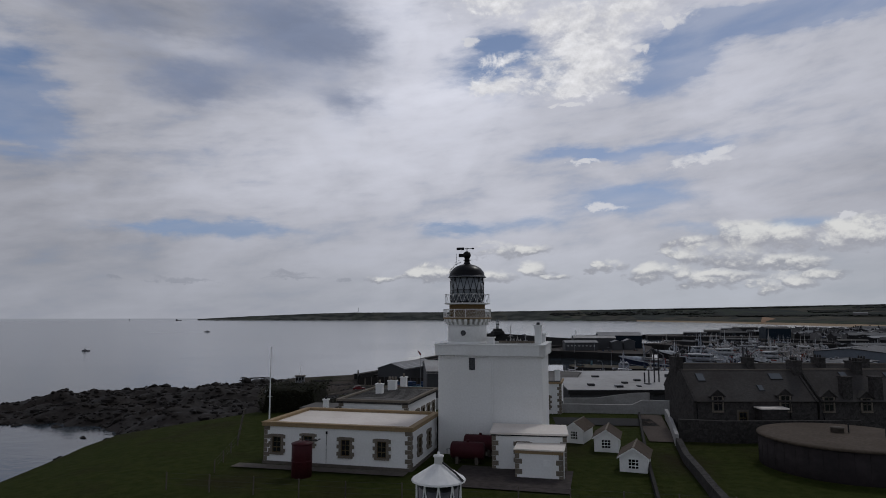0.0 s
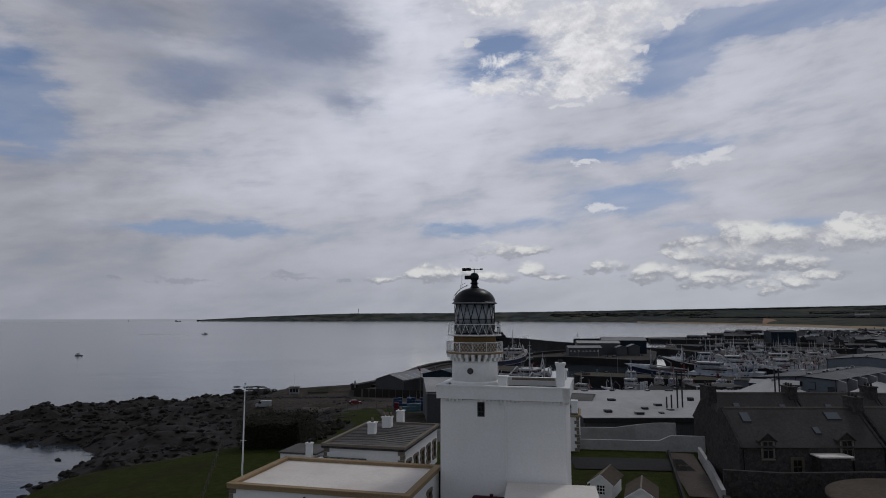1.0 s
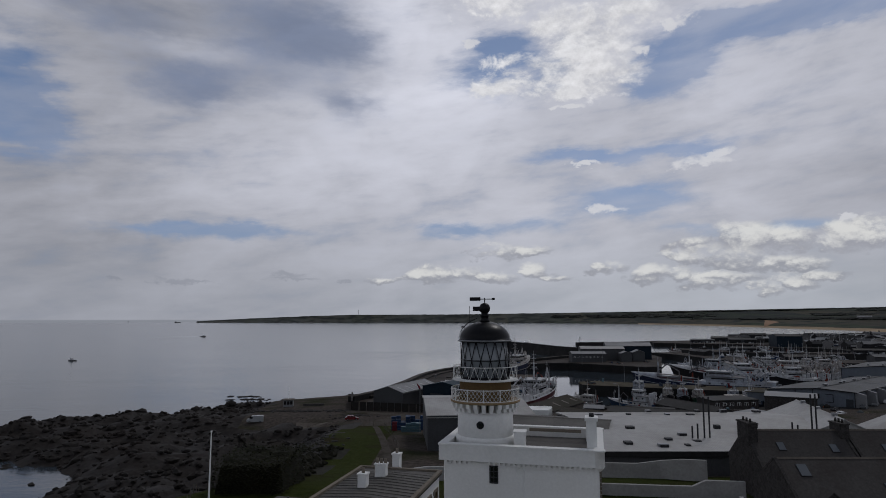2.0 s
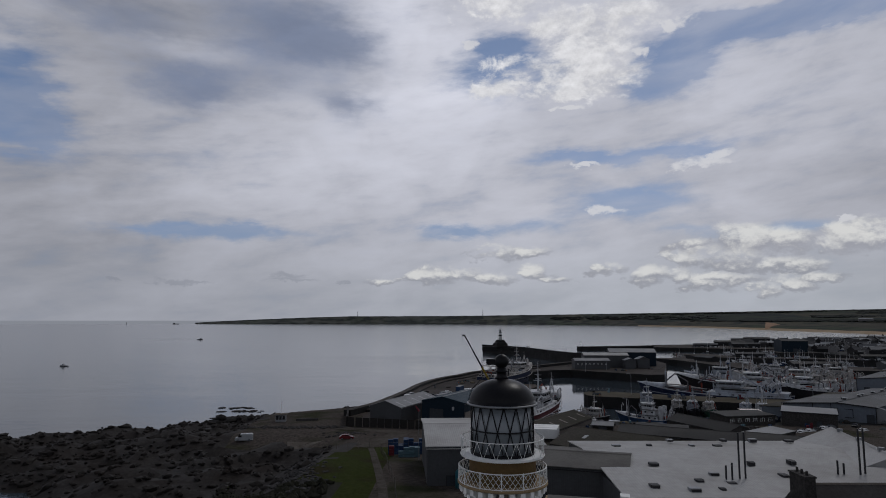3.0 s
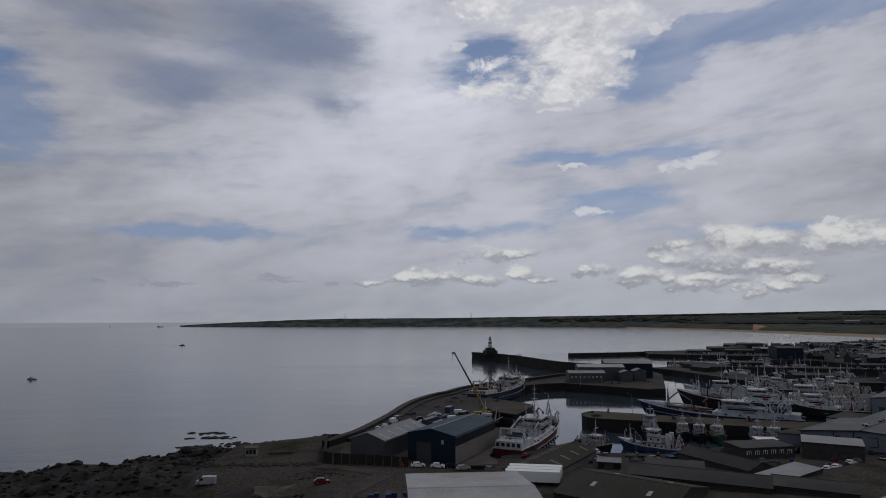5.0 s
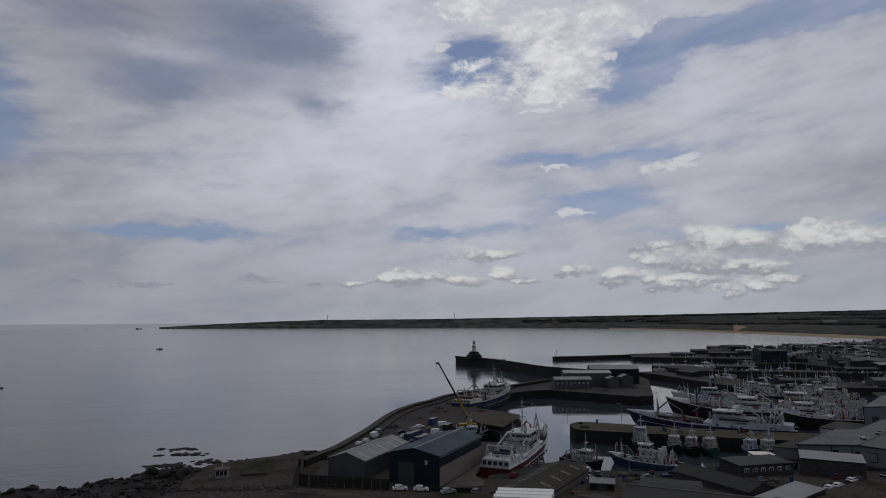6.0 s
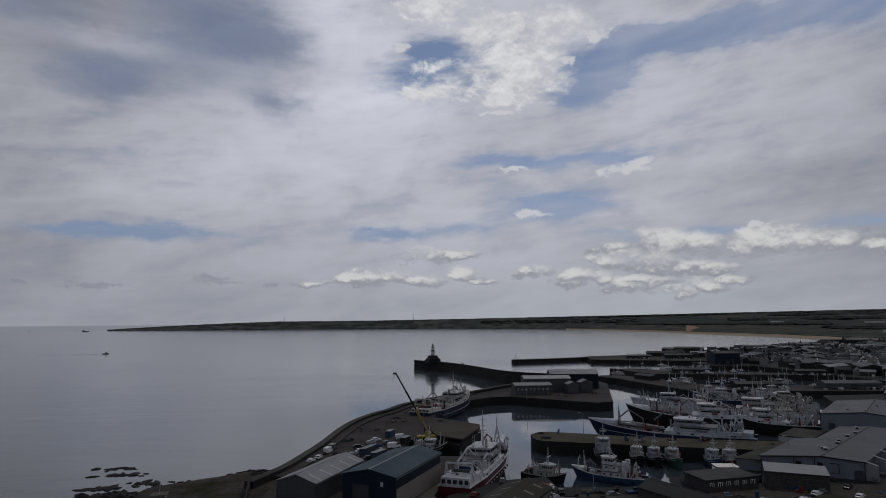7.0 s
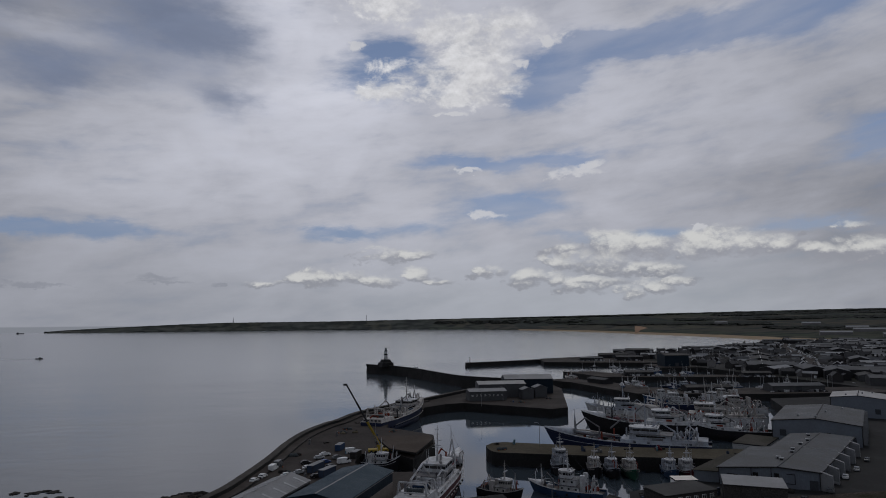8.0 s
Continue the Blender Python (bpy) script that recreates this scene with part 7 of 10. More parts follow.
        for s_ in (-1, 1):
            tube(r, [(x0 - 0.4, s_ * (w / 2 + 0.35), z + th + 1.0), (x1 + 0.3, s_ * (w / 2 + 0.35), z + th + 1.0)], 0.035, 4)
            for i in range(m_ + 1):
                xx = x0 - 0.4 + (x1 - x0 + 0.7) * i / m_
                tube(r, [(xx, s_ * (w / 2 + 0.35), z + th), (xx, s_ * (w / 2 + 0.35), z + th + 1.0)], 0.03, 4)
        part("deck_rail", r, upper, t)
        z += th + 0.12
        x0, x1, w = x0 + (x1 - x0) * 0.16, x1 - (x1 - x0) * 0.06, w * 0.88
    wh = 2.6 if L > 30 else 2.2
    xa = x0 + (x1 - x0) * 0.2
    poly = [(xa, -w / 2), (x1 - 0.6, -w / 2), (x1 + 0.9, -w * 0.3), (x1 + 1.3, 0), (x1 + 0.9, w * 0.3), (x1 - 0.6, w / 2), (xa, w / 2)]
    wheel = part("wheelhouse", prism(B(), poly, z, z + wh), upper, t)
    grow = [(px * 1.0 + (0.05 if px > xa else -0.05), py * 1.015) for px, py in poly]
    part("window_band", prism(B(), grow, z + wh * 0.48, z + wh * 0.82), PANE, wheel)
    b = B()
    for i in range(len(grow)):
        (ax, ay), (bx, by) = grow[i], grow[(i + 1) % len(grow)]
        for k in range(3):
            qx, qy = ax + (bx - ax) * k / 3, ay + (by - ay) * k / 3
            box(b, qx * 1.0 - 0.07, qx + 0.07, qy * 1.01 - 0.07, qy * 1.01 + 0.07, z + wh * 0.46, z + wh * 0.84)
    part("window_frame", b, upper, wheel)
    part("wheelhouse_roof", prism(B(), [(px + (0.35 if px > xa else -0.3), py * 1.08) for px, py in poly], z + wh, z + wh + 0.22), SHIPWHITE, t)
    top = z + wh + 0.2
    # masts, aerials, radar and domes
    xm = (xa + x1) / 2
    mh = 0.12 * L + 4
    b = B()
    tube(b, [(xm, 0, top), (xm, 0, top + mh * 0.6), (xm, 0, top + mh)], [0.2 + 0.002 * L, 0.15 + 0.001 * L, 0.06], 6)
    if L > 30:
        tube(b, [(xm - 1.4, 0, top), (xm - 0.1, 0, top + mh * 0.55)], 0.12, 5)
    for q in (0.35, 0.55, 0.72, 0.85):
        tube(b, [(xm, -w * 0.28 * (1.2 - q), top + mh * q), (xm, w * 0.28 * (1.2 - q), top + mh * q)], 0.11, 4)
    part("mast", b, upper, t)
    for i in range(4):
        xx, yy = xa + rnd.uniform(0, x1 - xa), rnd.uniform(-w / 2, w / 2)
        part("aerial", tube(B(), [(xx, yy, top), (xx, yy, top + rnd.uniform(1.5, 4.0))], 0.05, 4), upper, t)
    part("radar_scanner", box(B(), xm + 0.2, xm + 0.5, -1.3, 1.3, top + mh * 0.4, top + mh * 0.4 + 0.28), SHIPWHITE, t)
    for i in range(domes):
        r_ = (0.55 if L > 30 else 0.35) * (1 - 0.2 * i)
        cx_, cy_ = xa + 0.6, (i - (domes - 1) / 2) * w * 0.6
        part("sat_dome", lathe(B(), [(r_ * 0.5, top), (r_, top + r_ * 0.7), (r_, top + r_ * 1.2), (r_ * 0.7, top + r_ * 1.8), (0.05, top + r_ * 2.05)], 14, cx_, cy_), SHIPWHITE, t)
    # funnel, stern gantry, bow mast, derricks, net drums
    zs = sheer(0.1) - lower
    fx = (house[0] - 0.5) * L - 0.8
    for s_ in (-1, 1):
        part("funnel", bevelled(box(B(), fx - 1.1, fx + 0.5, s_ * beam * 0.3 - 0.6, s_ * beam * 0.3 + 0.6, zs, zs + th * (tiers + 0.8)), 0.12), upper, t)
    gx, gh, gw = (gantry - 0.5) * L + 1.0, free * 0.3 + L * 0.055 + 1.5, beam * 0.42
    tk = 0.10 + L * 0.0018 if L < 40 else 0.12 + L * 0.0028
    for s_ in (-1, 1):
        part("gantry_leg", tube(B(), [(gx, s_ * gw, zs), (gx + 0.6, s_ * gw * 0.85, zs + gh)], tk, 6), upper, t)
        part("gantry_stay", tube(B(), [(gx + 0.09 * L, s_ * gw, zs), (gx + 0.6, s_ * gw * 0.85, zs + gh)], tk * 0.7, 6), upper, t)
    part("gantry_beam", tube(B(), [(gx + 0.6, -gw * 0.85, zs + gh), (gx + 0.6, gw * 0.85, zs + gh)], tk, 6), upper, t)
    part("gantry_beam", tube(B(), [(gx + 0.2, -gw * 0.9, zs + gh * 0.6), (gx + 0.2, gw * 0.9, zs + gh * 0.6)], tk * 0.8, 6), upper, t)
    for i in range(1 + int(L / 22)):
        f = rnd.uniform(0.12, house[0] - 0.05)
        cx_, cz, ah, aw = (f - 0.5) * L, sheer(f) - lower, rnd.uniform(2.6, 4.2) + 0.03 * L, half(f) * rnd.uniform(0.5, 0.9)
        arch = [(cx_, -aw, cz), (cx_, -aw, cz + ah * 0.7), (cx_, -aw * 0.6, cz + ah), (cx_, aw * 0.6, cz + ah), (cx_, aw, cz + ah * 0.7), (cx_, aw, cz)]
        part("gallows", tube(B(), arch, 0.10 + 0.0018 * L, 6), upper, t)
    if aft:                         # closed working deck over the stern
        ss = []
        for i in range(6):
            f = 0.02 + 0.20 * i / 5
            ss.append([((f - 0.5) * L, half(f) * 0.97, sheer(f) - 0.4), ((f - 0.5) * L, half(f) * 0.9, sheer(f) + aft), ((f - 0.5) * L, -half(f) * 0.9, sheer(f) + aft), ((f - 0.5) * L, -half(f) * 0.97, sheer(f) - 0.4)])
        sb = part("stern_house", loft(B(), ss, smooth=False), upper, t)
        for i in range(5):
            yy = (i - 2) * beam * 0.16
            part("stern_opening", box(B(), -0.48 * L - 0.1, -0.48 * L + 0.1, yy - 0.6, yy + 0.6, sheer(0) + aft * 0.25, sheer(0) + aft * 0.75), DARKSTEEL, sb)
        zs += aft + 0.5
    if L > 60:                      # hoses and pipes along the working deck
        for i in range(6):
            fa, fb = house[1] + rnd.uniform(0.03, 0.12), rnd.uniform(0.8, 0.92)
            yy, zz = rnd.uniform(-0.7, 0.7) * half(0.8), rnd.uniform(0.6, 3.2)
            part("deck_pipe", tube(B(), [((fa - 0.5) * L, yy, sheer(fa) - lower + zz), (((fa + fb) / 2 - 0.5) * L, yy, sheer((fa + fb) / 2) - lower + zz + rnd.uniform(-0.6, 0.8)), ((fb - 0.5) * L, yy * 0.6, sheer(fb) - lower + zz * 0.5)], rnd.uniform(0.16, 0.34), 6), rnd.choice((SHIPPALE, SHIPCREAM, PINKNET, SHIPGREY)), t)
        for i in range(5):
            f = rnd.uniform(house[1] + 0.06, 0.9)
            part("net_heap", lathe(B(), [(0.9, 0), (rnd.uniform(1.4, 2.2), 0.3), (rnd.uniform(1.0, 1.5), 1.2), (0.3, 1.9)], 9), rnd.choice((PINKNET, NET, SHIPGREY)), t, at=pose((f - 0.5) * L, rnd.uniform(-0.5, 0.5) * half(f), sheer(f) - lower, rnd.uniform(-9, 9), rnd.uniform(-9, 9), 0))
    # working gear between stern and house, and on the foredeck
    for i in range(int(7 + L / 5) if L < 40 else 18):
        f = rnd.uniform(0.08, house[0]) if rnd.random() < 0.6 else rnd.uniform(house[1], 0.9)
        cx_, cy_, cz = (f - 0.5) * L, rnd.uniform(-0.7, 0.7) * half(f), sheer(f) - lower
        h_ = rnd.uniform(2.0, 3.4) + 0.06 * L * rnd.random()
        ex, ey = rnd.uniform(-0.07, 0.07) * L, rnd.uniform(-0.25, 0.25) * beam
        bend = [(cx_, cy_, cz), (cx_, cy_, cz + h_), (cx_ + ex * 0.6, cy_ + ey * 0.6, cz + h_ * 1.25), (cx_ + ex, cy_ + ey, cz + h_ * rnd.uniform(0.7, 1.15))]
        part("derrick", tube(B(), bend if rnd.random() < 0.6 else bend[:2], rnd.uniform(0.10, 0.17) + (0.0018 if L < 40 else 0.0036) * L, 5), rnd.choice((upper, upper, upper, SHIPGREY, SHIPWHITE, DARKSTEEL, RUSTRED)), t)
    for i in range(2 + int(L / 25)):
        f = rnd.uniform(0.1, house[0] - 0.04)
        cx_, cy_ = (f - 0.5) * L, rnd.uniform(-0.5, 0.5) * half(f)
        b = lathe(B(), [(0.5, 0.0), (rnd.uniform(0.9, 1.5), 0.15), (rnd.uniform(0.7, 1.2), 0.7), (0.2, 1.1)], 9, a0=rnd.uniform(0, 3))
        part("net_heap", b, rnd.choice((NET, NET, RUSTRED, SHIPGREY)), t, at=pose(cx_, cy_, sheer(f) - lower, rnd.uniform(-8, 8), rnd.uniform(-8, 8), 0))
    bm_x = (bow_mast - 0.5) * L
    bz = sheer(bow_mast) - 0.2
    g = B()
    bh = 0.10 * L + 4
    for s_ in (-1, 1):
        tube(g, [(bm_x - 0.4, s_ * half(bow_mast) * 0.35, bz), (bm_x, 0, bz + bh * 0.75)], 0.09 + L * 0.003, 5)
    tube(g, [(bm_x, 0, bz + bh * 0.7), (bm_x, 0, bz + bh)], 0.09, 5)
    part("foremast", g, upper, t)
    for i in range(cranes):
        cx_ = (0.2 + 0.22 * i - 0.5) * L
        s_ = -1 if i % 2 else 1
        cz = sheer(0.2) - lower
        pts = [(cx_, s_ * beam * 0.25, cz), (cx_, s_ * beam * 0.25, cz + 0.06 * L + 2), (cx_ + 0.09 * L, s_ * beam * 0.1, cz + 0.10 * L + 2.6), (cx_ + 0.16 * L, 0, cz + 0.05 * L + 2)]
        part("deck_crane", tube(B(), pts, 0.12 + 0.004 * L, 6), SHIPGREY if i else upper, t)
    for i in range(2):
        cx_ = (0.12 + 0.1 * i - 0.5) * L
        b = lathe(B(), [(0.3, -beam * 0.22), (1.0, -beam * 0.22), (1.0, -beam * 0.2), (0.75, -beam * 0.19), (0.75, beam * 0.19), (1.0, beam * 0.2), (1.0, beam * 0.22), (0.3, beam * 0.22)], 14)
        part("net_drum", b, rnd.choice((NET, NET, RUSTRED, BLUE)), t, at=pose(cx_, 0, zs + 1.1, 90))
    for i in range(int(3 + L / 12) if L < 40 else 26):
        f = rnd.uniform(0.08, house[0] - 0.03) if rnd.random() < 0.75 else rnd.uniform(min(0.93, house[1] + 0.03), 0.95)
        w_, d_, h_ = rnd.uniform(0.5, 1.3), rnd.uniform(0.4, 1.0), rnd.uniform(0.5, 1.3)
        cx_, cy_ = (f - 0.5) * L, rnd.uniform(-0.6, 0.6) * half(f)
        part("deck_box", bevelled(box(B(), cx_ - w_, cx_ + w_, cy_ - d_, cy_ + d_, sheer(f) - lower - 0.05, sheer(f) - lower + h_), 0.06), rnd.choice((SHIPGREY, upper, RUSTRED, BLUE, NET)), t)
    w_ = B()
    tube(w_, [(xm, 0, top + mh * 0.9), (bm_x, 0, bz + bh)], 0.03, 3)
    tube(w_, [(xm, 0, top + mh * 0.9), (gx + 0.6, 0, zs + gh)], 0.03, 3)
    tube(w_, [(bm_x, 0, bz + bh), (L * 0.49, 0, sheer(1))], 0.03, 3)
    part("rigging", w_, DARKSTEEL, t)
    tyre = None
    for i in range(int(L / 6)):
        f = 0.15 + 0.6 * i / max(1, int(L / 6))
        for s_ in (-1, 1):
            m = pose((f - 0.5) * L, s_ * (half(f) + 0.15), sheer(f) * 0.48)
            if tyre is None:
                tyre = part("fender", lathe(B(), [(0.2, -0.35), (0.36, -0.15), (0.36, 0.15), (0.2, 0.35)], 8), RUBBER, t, at=m)
            else:
                share("fender", tyre, t, m)
    return t


boat(44.0, 453.0, 60.5, 76, 13.5, 6.6, NAVY, "large pelagic trawler with navy hull and white upperworks at the quay", (0.50, 0.74), 2, (0.55,), cranes=3, seed=1, aft=1.6)
boat(39.0, 299.5, 65.0, 68, 11.5, 6.0, RED, "red-hulled trawler with white stripes and white wheelhouse at the quay", (0.36, 0.60), 2, (0.45, 0.66), cranes=2, seed=2, aft=2.4)
boat(135.6, 356.5, 146.0, 74, 13.0, 5.2, NAVY, "large trawler with navy hull and long white upperworks by the jetty", (0.22, 0.46), 2, (0.62,), cranes=3, seed=3, bow_mast=0.80, aft=2.0)
boat(167.0, 395.0, 150.0, 66, 12.5, 6.2, DARKHULL, "dark-hulled trawler with tall white upperworks", (0.25, 0.44), 2, None, cranes=2, seed=4, aft=1.6)
boat(206.0, 408.0, 148.0, 68, 13.0, 6.6, SHIPWHITE, "white pelagic trawler with tall masts among other boats", (0.3, 0.52), 2, None, cranes=3, seed=5)
boat(198.0, 372.0, 140.0, 42, 10.0, 5.2, DARKHULL, "dark trawler with heavy pale gantries on its stern", (0.45, 0.7), 2, None, cranes=3, seed=6)
boat(93.2, 326.0, -104.0, 19, 6.6, 3.1, DARKHULL, "fishing boat with white wheelhouse and black hull by the jetty", (0.30, 0.62), 2, (0.75,), seed=7)
boat(83.2, 295.4, 142.0, 27, 7.2, 2.3, BLUE, "blue fishing boat with many aerials beside the quay", (0.30, 0.56), 2, None, cranes=3, seed=8)
boat(61.0, 298.0, -45.0, 17, 5.6, 2.2, DARKHULL, "small dark workboat with a crane arm", (0.42, 0.68), 1, None, cranes=1, seed=9)
for bx, by, hd, ln, hm, lb in ((105.2, 320.6, -104, 14.5, DARKHULL, "small fishing boat with white rails and black hull"), (111.0, 317.4, -104, 14.5, DARKHULL, "small fishing boat with derricks and black hull"),
                               (117.3, 314.8, -102, 15.5, GREENHULL, "small fishing boat with green hull and yellowed rails"), (131.8, 311.0, -104, 14.5, BLUE, "small blue fishing boat by the jetty"),
                               (138.0, 309.5, -106, 15.5, RED, "small red fishing boat by the jetty")):
    boat(bx, by, hd, ln, 5.0, 2.5, hm, lb, (0.32, 0.6), 1, (0.8,), cranes=2, seed=int(bx))
boat(24.0, 343.0, -18.0, 15.5, 5.6, 3.6, DARKHULL, "white-decked fishing boat in the slip beside the shelter", (0.3, 0.62), 1, (0.8,), seed=12, upper=SHIPWHITE)
for i, (bx, by, hd, ln, hm) in enumerate(((228, 470, 160, 34, NAVY), (255, 446, 155, 38, SHIPWHITE), (262, 478, 20, 30, DARKHULL), (182, 452, 152, 44, SHIPWHITE), (236, 500, 170, 26, BLUE), (280, 495, 165, 28, RED),
                                          (262, 588, 110, 24, SHIPWHITE), (300, 574, 150, 22, NAVY), (330, 560, 165, 24, BLUE), (232, 655, 100, 22, DARKHULL), (300, 690, 20, 24, SHIPWHITE), (340, 640, 150, 22, NAVY),
                                          (375, 545, 160, 20, SHIPWHITE), (395, 625, 20, 20, DARKHULL), (350, 720, 160, 22, BLUE))):
    boat(bx, by, hd, ln, ln * 0.24, 2.6 + ln * 0.045, hm, "fishing boat moored among the inner quays", (0.3, 0.58), 2 if ln > 25 else 1, None, cranes=2, seed=40 + i)


def sea_boat(x, y, hd, L, label, wake=0):
    t = thing("motor_boat", x, y, 0, hd, label, "boat")
    secs = []
    for i in range(9):
        f = i / 8
        h = L * 0.17 * (1 - max(0, (f - 0.55) / 0.45) ** 2) + 0.02
        secs.append([((f - 0.5) * L, h, L * 0.10 * (1 + 0.5 * f)), ((f - 0.5) * L, h * 0.7, -0.3), ((f - 0.5) * L, -h * 0.7, -0.3), ((f - 0.5) * L, -h, L * 0.10 * (1 + 0.5 * f))])
    part("hull", loft(B(), secs), SHIPGREY, t)
    part("cabin", bevelled(box(B(), -L * 0.05, L * 0.2, -L * 0.1, L * 0.1, L * 0.1, L * 0.32), 0.08), SHIPWHITE, t)
    part("mast", tube(B(), [(0, 0, L * 0.3), (0, 0, L * 0.5)], 0.06, 4), DARKSTEEL, t)
    if wake:
        b = B()
        v = [b.verts.new(p) for p in ((-L * 0.4, 2.2, 0.3), (-L * 0.4, -2.2, 0.3), (-wake, -2.0, 0.06), (-wake, 2.0, 0.06))]
        b.faces.new(v[::-1])
        part("wake", b, FOAM, t, "thin white wake")


FOAM = mat("sea_foam", (0.72, 0.74, 0.76), 0.2, 0.6, 0.5, 0.4, 0.3, tint=(0.5, 0.52, 0.55))
sea_boat(-480, 1280, 8, 11, "small dark motor boat with a wake on the bay", 120)
sea_boat(-335, 592, 175, 7.5, "small open boat on the calm bay")
sh = thing("cargo_ship", -1800, 4280, 0, 0, "dark ship on the horizon", "ship")
part("hull", bevelled(box(B(), -20, 20, -4, 4, 0, 4), 0.6), DARKHULL, sh)
part("deckhouse", box(B(), -17, -9, -3, 3, 4, 9), SHIPGREY, sh)
bp = thing("sea_mark", -2120, 4250, 0, 0, "slim dark beacon on a reef", "beacon")
part("post", tube(B(), [(0, 0, 0), (0, 0, 13)], [1.6, 0.8], 6), DARKSTEEL, bp)

# ---- vehicles ----
CARPAINT = {k: paint("car_" + k, v, 0.3) for k, v in {"white": (0.62, 0.62, 0.62), "silver": (0.30, 0.31, 0.32), "red": (0.11, 0.012, 0.015), "blue": (0.03, 0.06, 0.16), "black": (0.015, 0.015, 0.017), "grey": (0.10, 0.105, 0.11)}.items()}


def car(x, y, z, rz, colour, van=False, lorry=False, label=""):
    t = thing("lorry" if lorry else "van" if van else "car", x, y, z, rz, label or "parked %s %s" % (colour, "panel van on the tarmac" if van else "car on the harbour tarmac"), "van" if van else "car", "parked vehicles")
    L, W_, H = (5.3, 2.0, 2.2) if van else (4.3, 1.76, 1.46)
    side = [(-L / 2, 0.45), (-L / 2, H * 0.92), (-L / 2 + 0.15, H), (L * 0.18, H), (L * 0.34, H * 0.58), (L / 2 - 0.1, H * 0.48), (L / 2, 0.5), (L / 2, 0.3), (-L / 2, 0.3)] if van else \
           [(-L / 2, 0.35), (-L / 2 + 0.02, 0.85), (-L * 0.42, 0.95), (-L * 0.30, H - 0.03), (-L * 0.05, H), (L * 0.10, H - 0.05), (L * 0.25, 0.95), (L * 0.46, 0.80), (L / 2, 0.6), (L / 2, 0.28), (-L / 2, 0.28)]
    secs = []
    for yy, k in ((-W_ / 2, 0.97), (-W_ / 2 + 0.12, 1.0), (W_ / 2 - 0.12, 1.0), (W_ / 2, 0.97)):
        secs.append([(px * k, yy * (0.86 if pz > 1.0 and not van else 1.0), pz) for px, pz in side])
    b = loft(B(), secs, smooth=False)
    bmesh.ops.recalc_face_normals(b, faces=b.faces[:])
    body = part("body", b, CARPAINT[colour], t)
    g = B()
    if van:
        for s_ in (-1, 1):
            box(g, L * 0.12, L * 0.30, s_ * W_ / 2 - 0.02, s_ * W_ / 2 + 0.02, H * 0.6, H * 0.86)
    else:
        for s_ in (-1, 1):
            yy = s_ * (W_ / 2 * 0.88)
            prismv = [(-L * 0.27, 0.98), (L * 0.19, 0.98), (L * 0.08, H - 0.13), (-L * 0.22, H - 0.12)]
            loft(g, [[(px, yy + s_ * 0.03, pz) for px, pz in prismv], [(px, yy - s_ * 0.05, pz) for px, pz in prismv]], smooth=False)
    part("side_glazing", g, PANE, body)
    g = B()
    wa, wb = ((L * 0.19, H * 0.97), (L * 0.335, H * 0.61)) if van else ((L * 0.115, H - 0.07), (L * 0.235, 0.98))
    loft(g, [[(wa[0] + 0.03, -W_ * 0.4, wa[1]), (wa[0] + 0.03, W_ * 0.4, wa[1]), (wa[0] - 0.05, W_ * 0.4, wa[1]), (wa[0] - 0.05, -W_ * 0.4, wa[1])],
             [(wb[0] + 0.03, -W_ * 0.43, wb[1]), (wb[0] + 0.03, W_ * 0.43, wb[1]), (wb[0] - 0.05, W_ * 0.43, wb[1]), (wb[0] - 0.05, -W_ * 0.43, wb[1])]], smooth=False)
    part("windscreen", g, PANE, body)
    if not van:
        g = B()
        loft(g, [[(-L * 0.315, -W_ * 0.38, H - 0.10), (-L * 0.315, W_ * 0.38, H - 0.10), (-L * 0.29, W_ * 0.38, H - 0.10), (-L * 0.29, -W_ * 0.38, H - 0.10)],
                 [(-L * 0.415, -W_ * 0.42, 0.99), (-L * 0.415, W_ * 0.42, 0.99), (-L * 0.38, W_ * 0.42, 0.99), (-L * 0.38, -W_ * 0.42, 0.99)]], smooth=False)
        part("rear_window", g, PANE, body)
    for sx in (-0.31, 0.31):
        for s_ in (-1, 1):
            wl = part("wheel", lathe(B(), [(0.12, -0.1), (0.32, -0.1), (0.32, 0.1), (0.12, 0.1)], 14), RUBBER, t, at=pose(L * sx, s_ * (W_ / 2 - 0.08), 0.32, 90))
            part("rim", lathe(B(), [(0.18, -0.11), (0.18, 0.11)], 10), STEEL, wl)
    for s_ in (-1, 1):
        part("headlight", box(B(), L / 2 - 0.06, L / 2 + 0.015, s_ * W_ * 0.36 - 0.15, s_ * W_ * 0.36 + 0.15, 0.58, 0.72), LIGHTSHEET, t)
    return t


def put_car(x, y, rz, colour, van=False, quay=None, label=""):
    z = (quay if quay is not None else ground_z(x, y)) + 0.02
    return car(x, y, z, rz, colour, van, label=label)


put_car(-29.6, 224.6, 10, "red", label="small red car parked on the gravel")
put_car(-62.5, 232.0, -170, "silver", True, label="silver panel van parked above the rocks")
for x, y, r, c_, v in ((-4.7, 246.6, 8, "white", False), (1.2, 245.2, -8, "white", False), (8.6, 241.8, 25, "silver", False), (16.5, 243.5, 60, "grey", False), (5.0, 246.0, 20, "black", False)):
    put_car(x, y, r, c_, v, ground_z(x, y) if y < 250 else 5.4)
for i, (x, y) in enumerate(((107.3, 236.8), (111.9, 239.2), (116.6, 242.0), (120.6, 244.2), (124.6, 246.9), (128.6, 249.7), (132.4, 252.0))):
    put_car(x, y, 32, ("white", "white", "white", "white", "black", "white", "grey")[i], False, 5.35)
